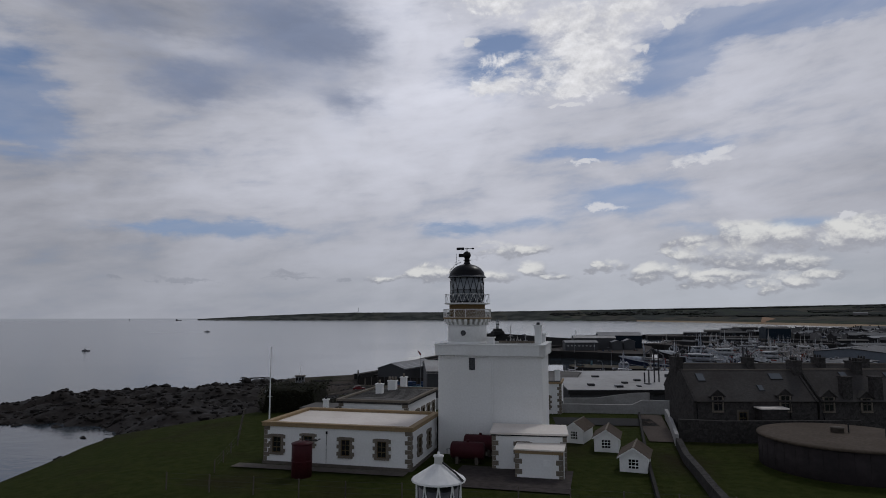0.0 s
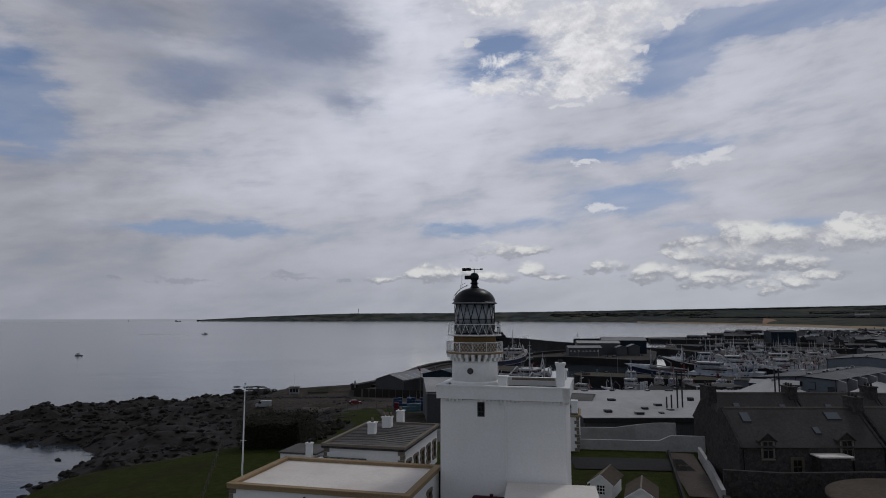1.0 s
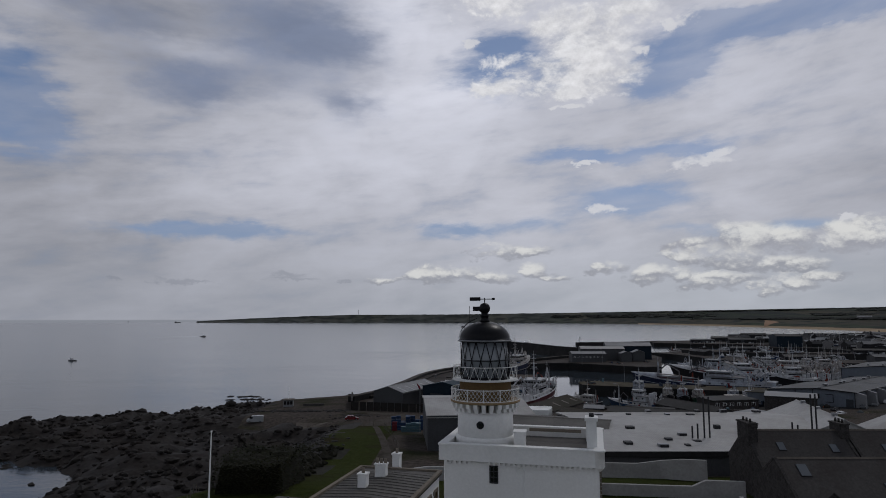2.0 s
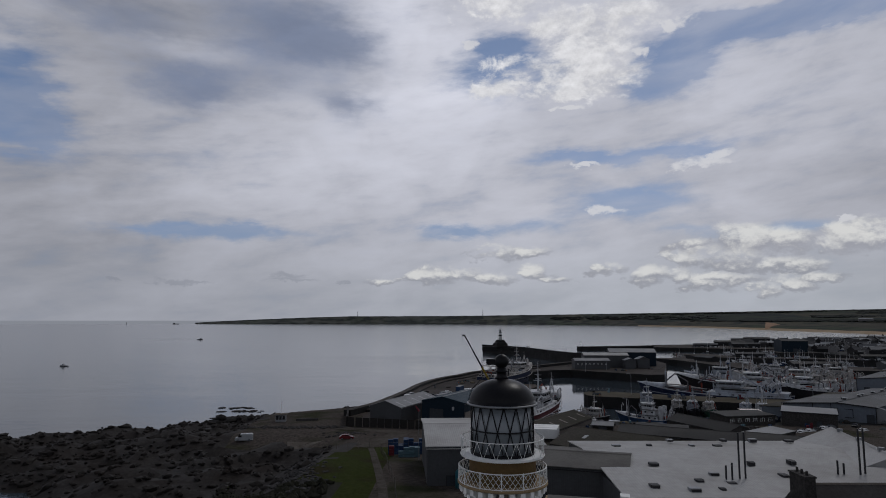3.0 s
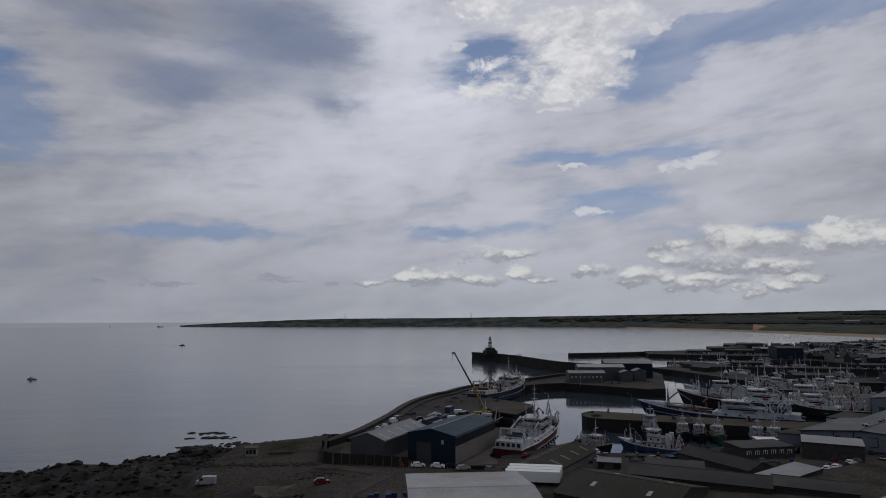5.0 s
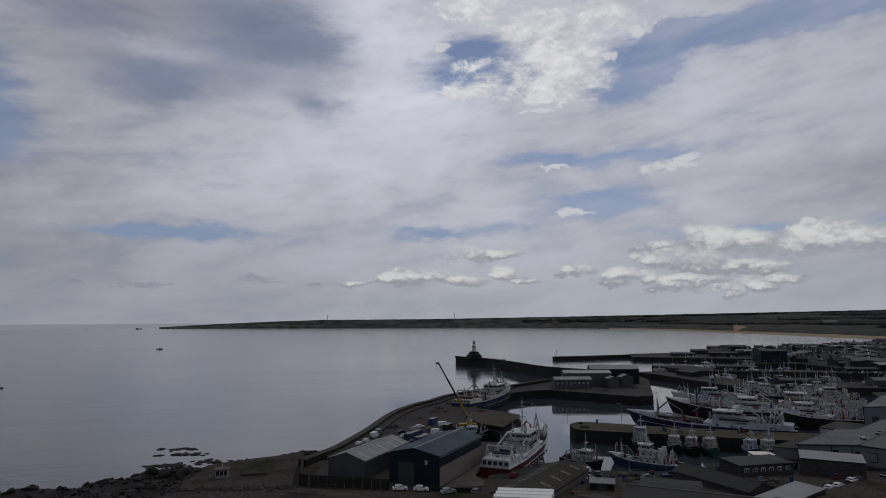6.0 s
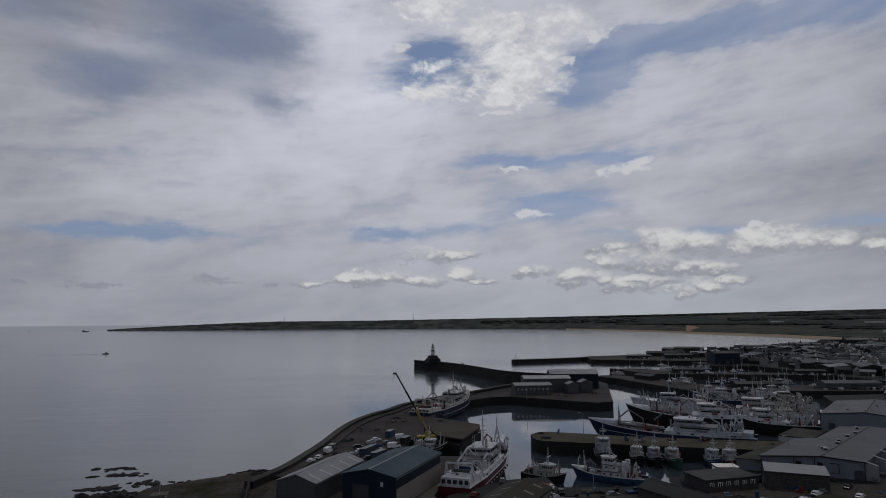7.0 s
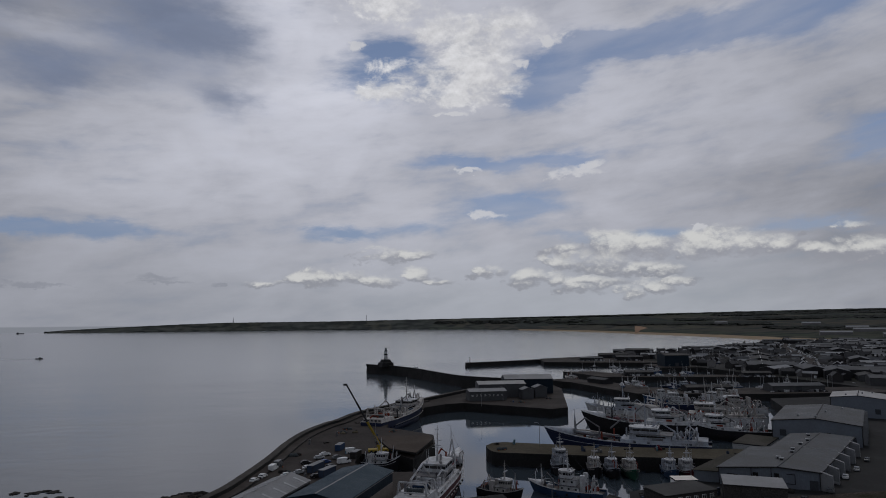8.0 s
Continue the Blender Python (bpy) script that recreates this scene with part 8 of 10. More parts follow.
for x, y, r, c_, v in ((-22.0, 314.0, 70, "white", False), (-19.7, 319.8, 70, "white", False), (-17.0, 330.5, 72, "white", True), (-15.6, 337.0, 72, "grey", True),
                       (-11.4, 319.6, 30, "white", False), (-7.2, 322.9, 25, "silver", False), (-4.4, 329.4, 30, "white", False), (-0.4, 346.1, 20, "silver", False), (1.8, 351.9, 15, "white", False), (3.9, 329.4, 30, "grey", False),
                       (-1.1, 315.7, 25, "black", False), (2.0, 338.0, 30, "blue", False), (6.5, 345.0, 30, "grey", False), (9.0, 336.0, 25, "white", True), (-5.5, 338.0, 20, "black", False), (12.8, 354.5, 15, "white", True)):
    put_car(x, y, r, c_, v, 5.4)
for x, y, r, c_ in ((142.9, 255.2, 40, "black"), (139.0, 245.5, 35, "white"), (168.4, 270.8, 45, "silver"), (176.4, 275.7, 45, "white"), (189.0, 284.2, 45, "silver"), (228.1, 308.6, 45, "white"), (240.0, 318.0, 45, "black"), (252.4, 329.0, 45, "silver"), (158, 262, 40, "grey"), (205, 296, 45, "grey")):
    put_car(x, y, r, c_, False, 5.3)
for x, y, r, c_ in ((30.0, 262.0, 60, "red"), (41.5, 277.0, 70, "grey"), (44.5, 271.0, 20, "silver"), (54.0, 268.0, 100, "white"), (56.0, 262.0, 80, "black"), (70.0, 257.0, 10, "grey"), (52.0, 257.5, 30, "white")):
    put_car(x, y, r, c_, False, 5.3)

# ---- yard clutter ----
def trailer(x, y, z, rz, L, label):
    t = thing("lorry_trailer", x, y, z, rz, label, "trailer", "white trailers")
    part("box_body", bevelled(box(B(), -L / 2, L / 2, -1.25, 1.25, 1.1, 3.8), 0.05), WHITE, t)
    part("chassis", box(B(), -L / 2 + 0.3, L / 2 - 0.3, -0.5, 0.5, 0.75, 1.1), DARKSTEEL, t)
    for sx in (-L / 2 + 1.2, -L / 2 + 2.4, L / 2 - 1.5):
        for s_ in (-1, 1):
            part("wheel", lathe(B(), [(0.2, -0.15), (0.48, -0.15), (0.48, 0.15), (0.2, 0.15)], 14), RUBBER, t, at=pose(sx, s_ * 1.0, 0.48, 90))
    part("rear_doors", box(B(), -L / 2 - 0.04, -L / 2 + 0.02, -1.15, 1.15, 1.2, 3.7), SHIPGREY, t)


for i in range(3):
    trailer(25.5 + i * 0.9, 220.6 + i * 2.9, 7.1, -10, 14.0, "white box lorry trailer parked in the yard")


def crate_stack(x, y, z, rz, nx, ny, nz, material, label, name="crate_stack", s=(1.2, 1.0, 0.75)):
    t = thing(name, x, y, z, rz, label, "crates")
    random.seed(int(x * 7 + y))
    mesh = None
    for i in range(nx):
        for j in range(ny):
            for k in range(random.randint(max(1, nz - 2), nz)):
                m = pose(i * (s[0] + 0.05), j * (s[1] + 0.05), k * s[2], 0, 0, random.uniform(-2, 2))
                if mesh is None:
                    b = B()
                    box(b, -s[0] / 2, s[0] / 2, -s[1] / 2, s[1] / 2, 0.1, s[2] - 0.02)
                    for q in (-0.38, 0, 0.38):
                        box(b, s[0] * q - 0.06, s[0] * q + 0.06, -s[1] / 2, s[1] / 2, 0, 0.1)
                    mesh = part("crate", b, material, t, at=m)
                else:
                    share("crate", mesh, t, m)
    return t


TARP = paint("blue_tub_plastic", (0.020, 0.045, 0.10), 0.6)
TEAL = paint("teal_tank_paint", (0.02, 0.10, 0.13), 0.5)
REDTUB = paint("red_tub_plastic", (0.12, 0.018, 0.026), 0.6)
PALETUB = paint("pale_blue_tub", (0.085, 0.15, 0.18), 0.6)
crate_stack(-13.6, 190.0, ground_z(-10, 192), 3, 7, 3, 5, TARP, "tall stack of dark blue plastic fish tubs")
crate_stack(-13.0, 185.5, ground_z(-10, 184), 3, 1, 1, 3, REDTUB, "stack of red plastic fish tubs")
crate_stack(-10.6, 183.4, ground_z(-10, 184), 3, 4, 2, 3, PALETUB, "stack of pale blue plastic fish tubs")
crate_stack(38.0, 219.5, 7.1, -10, 4, 2, 4, WHITE, "stack of white plastic fish boxes")
crate_stack(76.0, 259.0, 5.3, 10, 3, 2, 2, TARP, "stack of dark fish boxes on the quay")
crate_stack(52.0, 264.5, 5.3, 60, 4, 2, 2, RUSTRED, "stack of rusty red boxes")
crate_stack(100.0, 248.0, 5.3, 5, 5, 2, 2, DECK, "pile of weathered pallets on the quay")
tk = thing("round_tank", 2.6, 146.0, ground_z(2.6, 146.0), 0, "teal round plastic water tank beside the shed", "tank")
part("shell", lathe(B(), [(1.3, 0), (1.3, 2.6), (1.1, 2.9), (0.3, 3.1)], 24), TEAL, tk)
part("lid", lathe(B(), [(0.35, 3.05), (0.35, 3.2), (0.1, 3.22)], 14), TEAL, tk)


def sea_hut():
    t = thing("lookout_hut", -60.3, 268.0, ground_z(-60.3, 268.0) + 0.3, 8, "small grey-white lookout hut with dark windows above the shore", "hut")
    part("wall", bevelled(box(B(), -1.8, 1.8, -1.6, 1.6, -0.5, 2.3), 0.05), GREYROOF, t)
    part("roof", box(B(), -2.2, 2.2, -2.0, 2.0, 2.3, 2.5), CONCRETE, t)
    for x in (-1.15, 0, 1.15):
        part("window", box(B(), x - 0.42, x + 0.42, -1.66, -1.58, 0.6, 1.9), PANE, t)
    part("mast", tube(B(), [(0, 0, 2.4), (0, 0, 7.0)], 0.05, 5), WHITE, t)
    t = thing("rubble_wall", -50.0, 270.0, ground_z(-50, 270), 12, "broken low stone wall beside the hut", "wall")
    part("stones", bevelled(box(B(), -5, 3, -0.4, 0.4, -0.5, 0.8), 0.15), STONE, t)


sea_hut()


def boulders(name, spots, label, material, seed, squash=0.65):
    """A field of broken rocks, joined."""
    rnd = random.Random(seed)
    b = B()
    for x, y, s_ in spots:
        z = ground_z(x, y)
        k = bmesh.ops.create_icosphere(b, subdivisions=1, radius=s_)
        ang = rnd.uniform(0, 6.28)
        for v in k["verts"]:
            n_ = noise.noise(v.co * (1.3 / s_) + Vector((x, y, seed)))
            p = v.co * (1 + 0.55 * n_)
            p = Vector((p.x * 1.25, p.y * 0.8, p.z * squash))
            v.co = Vector((x + p.x * math.cos(ang) - p.y * math.sin(ang), y + p.x * math.sin(ang) + p.y * math.cos(ang), z + p.z))
    return tagged(part(name, b, material), label, "rocks", kind="stuff")


rnd = random.Random(11)
spots = []
while len(spots) < 2800:
    x, y = rnd.uniform(-170, -28), rnd.uniform(118, 300)
    d = coast_distance(x, y)
    if d > -9 and (x < -31 and y < 216 or x < -70 or d < 9) and not (y > 226 and d > 8 and x > -70):
        spots.append((x, y, rnd.uniform(0.3, 1.0) * (1.9 if rnd.random() < 0.10 else 1)))
boulders("shore_rocks", spots, "dark jagged rocks along the shore", ROCK, 3)
boulders("rock_armour", [(rnd.gauss(-50, 9), rnd.gauss(252, 1.6), rnd.uniform(0.4, 1.0)) for i in range(150)] + [(rnd.gauss(-31, 5), rnd.gauss(236, 2.0), rnd.uniform(0.3, 0.8)) for i in range(50)], "banks of dumped stone on the gravel lot", STONE, 5)
boulders("sea_reef", [(-90.5 + rnd.gauss(0, 4), 308 + rnd.gauss(0, 1.2), rnd.uniform(0.8, 1.8)) for i in range(26)] + [(-94 + rnd.gauss(0, 5), 327 + rnd.gauss(0, 1.5), rnd.uniform(0.8, 2)) for i in range(24)] + [(-102 + rnd.gauss(0, 5), 338 + rnd.gauss(0, 1.4), rnd.uniform(0.8, 1.8)) for i in range(20)] + [(-78 + rnd.gauss(0, 5), 313 + rnd.gauss(0, 1.4), rnd.uniform(0.8, 1.6)) for i in range(20)], "low dark reef rocks in the shallows", ROCK, 8)
for v in bpy.data.objects["sea_reef"].data.vertices:
    v.co.z = (v.co.z + 3.0) * 0.28 + 0.08

# worn slabs, tracks and fences on the lot
ribbon("path_slab", along([(-47, 223.5), (-36.5, 226.5)]), 6.5, 0.12, CONCRETE, "pale worn concrete slab")
TRACK = turf_material("worn_earth_track", (0.068, 0.060, 0.053), (0.092, 0.081, 0.072), (0.046, 0.042, 0.032), 0.15)
ribbon("road_lot", along([(-22, 206), (-18, 222), (-14, 236), (-24, 244), (-36, 250)]), [5.0] * 7 + [6.0] * 30, 0.11, TRACK, "worn gravel track to the sea wall")
ribbon("path_shore", along([(-9, 124), (-11.3, 145), (-15, 170), (-18.2, 193), (-20, 204)]), 1.6, 0.12, TRACK, "earth path beside the yard fence")


def post_fence(pts, step, h, label, material=None):
    t = thing("fence", pts[0][0], pts[0][1], ground_z(*pts[0]), 0, label, "fence")
    o, base = Vector((pts[0][0], pts[0][1], ground_z(*pts[0]))), None
    line = along(pts, step)
    for x, y in line:
        p = Vector((x, y, ground_z(x, y))) - o
        if base is None:
            base = part("post", box(B(), -0.045, 0.045, -0.045, 0.045, -0.3, h), material or CONCRETE, t, at=Matrix.Translation(p))
        else:
            share("post", base, t, Matrix.Translation(p))
    for f in (0.35, 0.65, 0.95):
        part("wire", tube(B(), [Vector((x, y, ground_z(x, y) + h * f)) - o for x, y in line], 0.008, 3), DARKSTEEL, t)


post_fence([(-29, 203), (-20.5, 205)], 2.2, 1.8, "concrete post and wire fence on the grass edge")
post_fence([(-7.2, 124), (-9.3, 146), (-13, 171), (-16.5, 195)], 4, 1.8, "concrete post and wire fence along the yard")
post_fence([(-22, 62), (-24, 75), (-30, 96), (-34, 110)], 3.5, 1.2, "thin post and wire fence across the grass", CONCRETE)
post_fence([(-24, 56), (-8, 53)], 4.0, 1.5, "thin post and wire fence in front of the lawn", CONCRETE)
post_fence([(-8, 53), (6, 51.5), (22, 48.5)], 4.0, 1.5, "thin post and wire fence in front of the yard", CONCRETE)


# palisade round the grey shed
def yard_wall():
    t = thing("yard_fence", -34, 255, 5.2, 0, "dark high timber fence round the shed yard", "fence")
    pts = [(0, 0), (3, -1.5), (16, -5.0), (26.5, -8.2)]
    pane_ = None
    for (xa, ya), (xb, yb) in zip(pts, pts[1:]):
        k = max(1, int(math.hypot(xb - xa, yb - ya) / 2.4))
        ang = math.degrees(math.atan2(yb - ya, xb - xa))
        for i in range(k):
            x, y = xa + (xb - xa) * (i + 0.5) / k, ya + (yb - ya) * (i + 0.5) / k
            m = pose(x, y, 0, 0, 0, ang)
            if pane_ is None:
                pane_ = part("panel", box(B(), -1.22, 1.22, -0.06, 0.06, -0.5, 3.6), DARKWOOD, t, at=m)
            else:
                share("panel", pane_, t, m)
    b = box(B(), -0.3, 0.3, 0, 27, -0.5, 3.7)
    part("return_wall", b, DARKWOOD, t, at=pose(0, 0, 0, 0, 0, 8))


yard_wall()


# mobile crane with a long raised boom
def mobile_crane():
    t = thing("mobile_crane", 24.5, 353.5, 5.2, 0, "yellow mobile crane with a long raised telescopic boom", "crane")
    part("carrier", bevelled(box(B(), -5, 5, -1.4, 1.4, 0.7, 1.7), 0.1), YELLOW, t)
    part("cab", bevelled(box(B(), -1.5, 1.2, -1.4, -0.2, 1.7, 3.4), 0.15), YELLOW, t)
    part("turntable", lathe(B(), [(1.3, 1.6), (1.3, 2.0)], 20), DARKSTEEL, t)
    tip = Vector((10.0 - 24.5, 343.2 - 353.5, 34.4 - 5.2))
    foot = Vector((0.5, 0.6, 2.2))
    for i, (f0, f1, r_, m_) in enumerate(((0.0, 0.42, 0.55, YELLOW), (0.38, 0.72, 0.42, DARKSTEEL), (0.70, 1.0, 0.33, DARKSTEEL))):
        part("boom_section", tube(B(), [foot + (tip - foot) * f0, foot + (tip - foot) * f1], r_, 6), m_, t)
    b = B()
    box(b, tip.x - 1.3, tip.x + 0.3, tip.y - 0.35, tip.y + 0.35, tip.z - 0.3, tip.z + 0.5)
    part("boom_head", b, DARKSTEEL, t)
    part("lift_ram", tube(B(), [(0.3, -0.6, 2.0), foot + (tip - foot) * 0.28], 0.25, 6), STEEL, t)
    part("hoist_rope", tube(B(), [tip + Vector((-1.0, 0, 0)), tip + Vector((-1.0, 0, -3.5))], 0.05, 4), DARKSTEEL, t)
    for sx in (-3.8, -2.0, 2.2, 4.0):
        for s_ in (-1, 1):
            part("wheel", lathe(B(), [(0.2, -0.2), (0.6, -0.2), (0.6, 0.2), (0.2, 0.2)], 14), RUBBER, t, at=pose(sx, s_ * 1.25, 0.6, 90))


mobile_crane()

wk = thing("wind_sock", -6.2, 176.0, 11.6, 0, "red and white wind sock on a slim pole", "wind sock")
part("pole", tube(B(), [(0, 0, 0), (0, 0, 10.6)], 0.06, 6), STEEL, wk)
part("sock", tube(B(), [(0, 0, 10.5), (-0.35, 0, 11.1), (-0.75, 0, 11.7)], [0.26, 0.2, 0.12], 10), REDTUB, wk)


def lamp_column(x, y, z, h, rz, label="slim grey street lamp column"):
    t = thing("street_lamp", x, y, z, rz, label, "street lamp", "street lamps")
    part("column", tube(B(), [(0, 0, 0), (0, 0, h * 0.9), (0.5, 0, h), (1.5, 0, h + 0.1)], [0.12, 0.08, 0.06, 0.05], 6), STEEL, t)
    part("lantern", box(B(), 1.3, 2.1, -0.15, 0.15, h, h + 0.16), STEEL, t)


for x, y, z, h in ((62.0, 93.0, 17.4, 8), (56.0, 380.0 - 20, 5.3, 9), (24.0, 372.0, 5.3, 10), (100.0, 480.0, 5.3, 10), (120.0, 500.0, 5.3, 10), (93.5, 351.0, 5.3, 10), (66.0, 262.0, 5.3, 9), (150.0, 292.0, 5.3, 9), (120.0, 278.0, 5.3, 9)):
    lamp_column(x, y, z, h, 180)


# ---- loose gear on the quays ----
GEARBLUE = paint("faded_blue_plastic", (0.034, 0.048, 0.078), 0.6)
GEARGREY = paint("grey_plastic_box", (0.12, 0.12, 0.125), 0.6)
ORANGE = paint("orange_net_float", (0.30, 0.075, 0.02), 0.6)
ROPE = mat("coiled_rope", (0.10, 0.085, 0.06), 0.35, 0.95, 4, 0.5, 0.4)


def gear_pile(x, y, z, kind, seed, label):
    """A heap of nets and floats, a stack of boxes, or a row of pallets on a quay."""
    r = random.Random(seed)
    t = thing(("net_pile", "box_stack", "pallet_stack")[kind], x, y, z, r.uniform(0, 180), label, ("net", "boxes", "pallets")[kind], "loose gear on the quays")
    if kind == 0:
        for i in range(r.randint(2, 4)):
            b = lathe(B(), [(1.2, 0), (r.uniform(1.0, 1.6), 0.25), (r.uniform(0.7, 1.1), r.uniform(0.6, 0.9)), (0.2, r.uniform(0.9, 1.4))], 9, a0=r.uniform(0, 3))
            part("net", b, r.choice((NET, NET, ROPE, DARKWOOD)), t, at=pose(r.uniform(-1.8, 1.8), r.uniform(-1.4, 1.4), 0, 0, 0, r.uniform(0, 90)))
        for i in range(r.randint(2, 4)):
            part("float", lathe(B(), [(0.05, 0), (0.24, 0.12), (0.24, 0.3), (0.05, 0.45)], 8), ORANGE, t, at=pose(r.uniform(-2.4, 2.4), r.uniform(-2.2, 2.2), 0))
    else:
        w, d, h = (0.9, 0.65, 0.42) if kind == 1 else (1.2, 1.0, 0.16)
        material, first_ = r.choice((GEARBLUE, GEARGREY, TARP, REDTUB, PALETUB)) if kind == 1 else DARKWOOD, None
        for i in range(r.randint(1, 3)):
            for k in range(r.randint(2, 5)):
                m = pose(i * (w + 0.2), r.uniform(-0.06, 0.06), k * h, 0, 0, r.uniform(-3, 3))
                if first_ is None:
                    b = B()
                    box(b, -w / 2, w / 2, -d / 2, d / 2, 0.05, h - 0.02)
                    box(b, -w / 2 + 0.05, w / 2 - 0.05, -d / 2 + 0.05, d / 2 - 0.05, 0, 0.05)
                    first_ = part("box" if kind == 1 else "pallet", b, material, t, at=m)
                else:
                    share("box" if kind == 1 else "pallet", first_, t, m)


def in_poly(x, y, poly):
    inside, j = False, len(poly) - 1
    for i in range(len(poly)):
        (xa, ya), (xb, yb) = poly[j], poly[i]
        if (ya > y) != (yb > y) and x < (xb - xa) * (y - ya) / (yb - ya) + xa:
            inside = not inside
        j = i
    return inside


SCATTER = ((WEST, 5.4, (-22, 40, 300, 470), 26), (JETTY, 5.4, (72, 200, 306, 362), 14), (NEAR, 5.3, (36, 150, 236, 292), 34), (NEAR, 5.3, (38, 104, 236, 266), 26), (NEAR, 5.3, (150, 260, 250, 330), 8), (WEST, 5.4, (66, 170, 480, 560), 8))
LABELS = ("heap of dark fishing nets with orange floats on the quay", "stack of plastic fish boxes on the quay", "stack of weathered timber pallets on the quay")
rg = random.Random(77)
for poly, z, (xa, xb, ya, yb), count in SCATTER:
    done = 0
    while done < count:
        x, y = rg.uniform(xa, xb), rg.uniform(ya, yb)
        if all(in_poly(x + ex, y + ey, poly) for ex, ey in ((3, 0), (-3, 0), (0, 3), (0, -3))):
            kind = rg.choice((0, 1, 1, 2))
            gear_pile(x, y, z, kind, rg.randint(0, 9999), LABELS[kind])
            done += 1


def container(x, y, z, rz, L, material, label):
    t = thing("shipping_container", x, y, z, rz, label, "container", "containers in the yard")
    part("shell", bevelled(box(B(), -L / 2, L / 2, -1.2, 1.2, 0.1, 2.6), 0.04), material, t)
    part("roof", box(B(), -L / 2 - 0.05, L / 2 + 0.05, -1.25, 1.25, 2.6, 2.68), GREYROOF, t)
    for sx in (-1, 1):
        part("door", box(B(), L / 2 - 0.02, L / 2 + 0.04, sx * 0.6 - 0.56, sx * 0.6 + 0.56, 0.2, 2.5), material, t)
        for sy in (-1, 1):
            part("corner_post", box(B(), sx * (L / 2 - 0.06) - 0.08, sx * (L / 2 - 0.06) + 0.08, sy * 1.17 - 0.08, sy * 1.17 + 0.08, 0, 2.66), DARKSTEEL, t)


for x, y, rz, L, m_, lb in ((-1.5, 326.5, 62, 9.0, GEARBLUE, "blue container with a pale roof in the yard"), (2.5, 318.0, 58, 8.0, GEARBLUE, "faded blue container in the yard"), (9.5, 311.5, 20, 6.0, GEARGREY, "grey container beside the shed"),
                            (8.0, 362.0, 70, 6.0, TARP, "dark blue container near the sea wall"), (14.0, 345.5, 65, 6.0, DARKWOOD, "dark container beside the crane")):
    container(x, y, 5.4, rz, L, m_, lb)

rq = random.Random(5)
boulders("scrub_bushes", [(rq.uniform(-46, -21), rq.uniform(114, 150), rq.uniform(0.35, 1.1)) for i in range(520)], "low dark scrub and bramble on the bank", SCRUB, 12, 0.9)

GULLYSTONE = mat("pale_gully_stone", (0.050, 0.048, 0.048), 0.45, 0.9, 1.8, 0.5, 0.4, tint=(0.028, 0.027, 0.027))
gully = []
for i in range(520):
    f = rq.random()
    gully.append((-37 + 11 * f + rq.gauss(0, 2.6), 190 - 46 * f + rq.gauss(0, 2.5), rq.uniform(0.18, 0.6)))
boulders("gully_stones", gully, "pale loose stones in the gully below the grass", GULLYSTONE, 33, 0.6)


def hedge(x0, x1, y0, y1, h):
    """A dense unclipped thicket: dark core and many small leaf sprays."""
    t = thing("hedge", (x0 + x1) / 2, (y0 + y1) / 2, ground_z((x0 + x1) / 2, (y0 + y1) / 2), 0, "tall dark dense hedge on the bank behind the houses", "hedge")
    r = random.Random(17)
    b, wx, wy = B(), (x1 - x0) / 2, (y1 - y0) / 2
    bmesh.ops.create_grid(b, x_segments=14, y_segments=14, size=1.0)
    for v in b.verts:
        u, k = v.co.x, v.co.y
        e_ = max(abs(u), abs(k))
        zt = h * (1 - smooth01((e_ - 0.86) / 0.14)) * (0.86 + 0.12 * noise.noise(Vector((u * 3, k * 3, 2))))
        v.co = Vector((u * wx * 0.96, k * wy * 0.96, zt - 0.9))
    part("core", b, SCRUB, t)
    b = B()
    for i in range(5200):
        side = r.random()
        u, k = r.uniform(-1, 1), r.uniform(-1, 1)
        if side < 0.45:
            q = Vector((u * wx, k * wy, h * (0.86 + 0.14 * noise.noise(Vector((u * 3, k * 3, 2)))) - 0.9 + r.gauss(0, 0.22)))
        elif side < 0.75:
            q = Vector((u * wx, -wy + r.gauss(0, 0.25), r.uniform(-0.9, h - 1.1)))
        else:
            q = Vector((r.choice((-1, 1)) * wx + r.gauss(0, 0.25), k * wy, r.uniform(-0.9, h - 1.1)))
        a, e_, l_ = r.uniform(0, 6.28), r.uniform(-0.4, 0.9), r.uniform(0.18, 0.42)
        dv = Vector((math.cos(a) * math.cos(e_), math.sin(a) * math.cos(e_), math.sin(e_))) * l_
        sv = dv.cross(Vector((0, 0, 1))).normalized() * l_ * 0.35
        b.faces.new([b.verts.new(p_) for p_ in (q, q + dv * 0.5 + sv, q + dv, q + dv * 0.5 - sv)])
    tagged(part("leaves", b, HEDGELEAF, t), kind="stuff")


HEDGELEAF = mat("dark_hedge_leaves", (0.016, 0.019, 0.007), 0.5, 0.8, 0.9, 0.6, 0.1, tint=(0.024, 0.020, 0.010))
hedge(-29.0, -20.0, 100.5, 113.5, 5.4)
edge = [(-110, 274), (-96, 284), (-86, 292), (-68, 301), (-50, 313), (-40, 312), (-35, 300)]
fringe = []
for (xa, ya), (xb, yb) in zip(edge, edge[1:]):
    for i in range(48):
        f = rq.random()
        fringe.append((xa + (xb - xa) * f + rq.gauss(0, 2.2), ya + (yb - ya) * f + rq.gauss(-1.5, 2.6), rq.uniform(0.5, 1.3)))
boulders("shore_boulders", fringe, "dark boulders and rubble along the water's edge", ROCK, 21, 0.75)
from mathutils.bvhtree import BVHTree

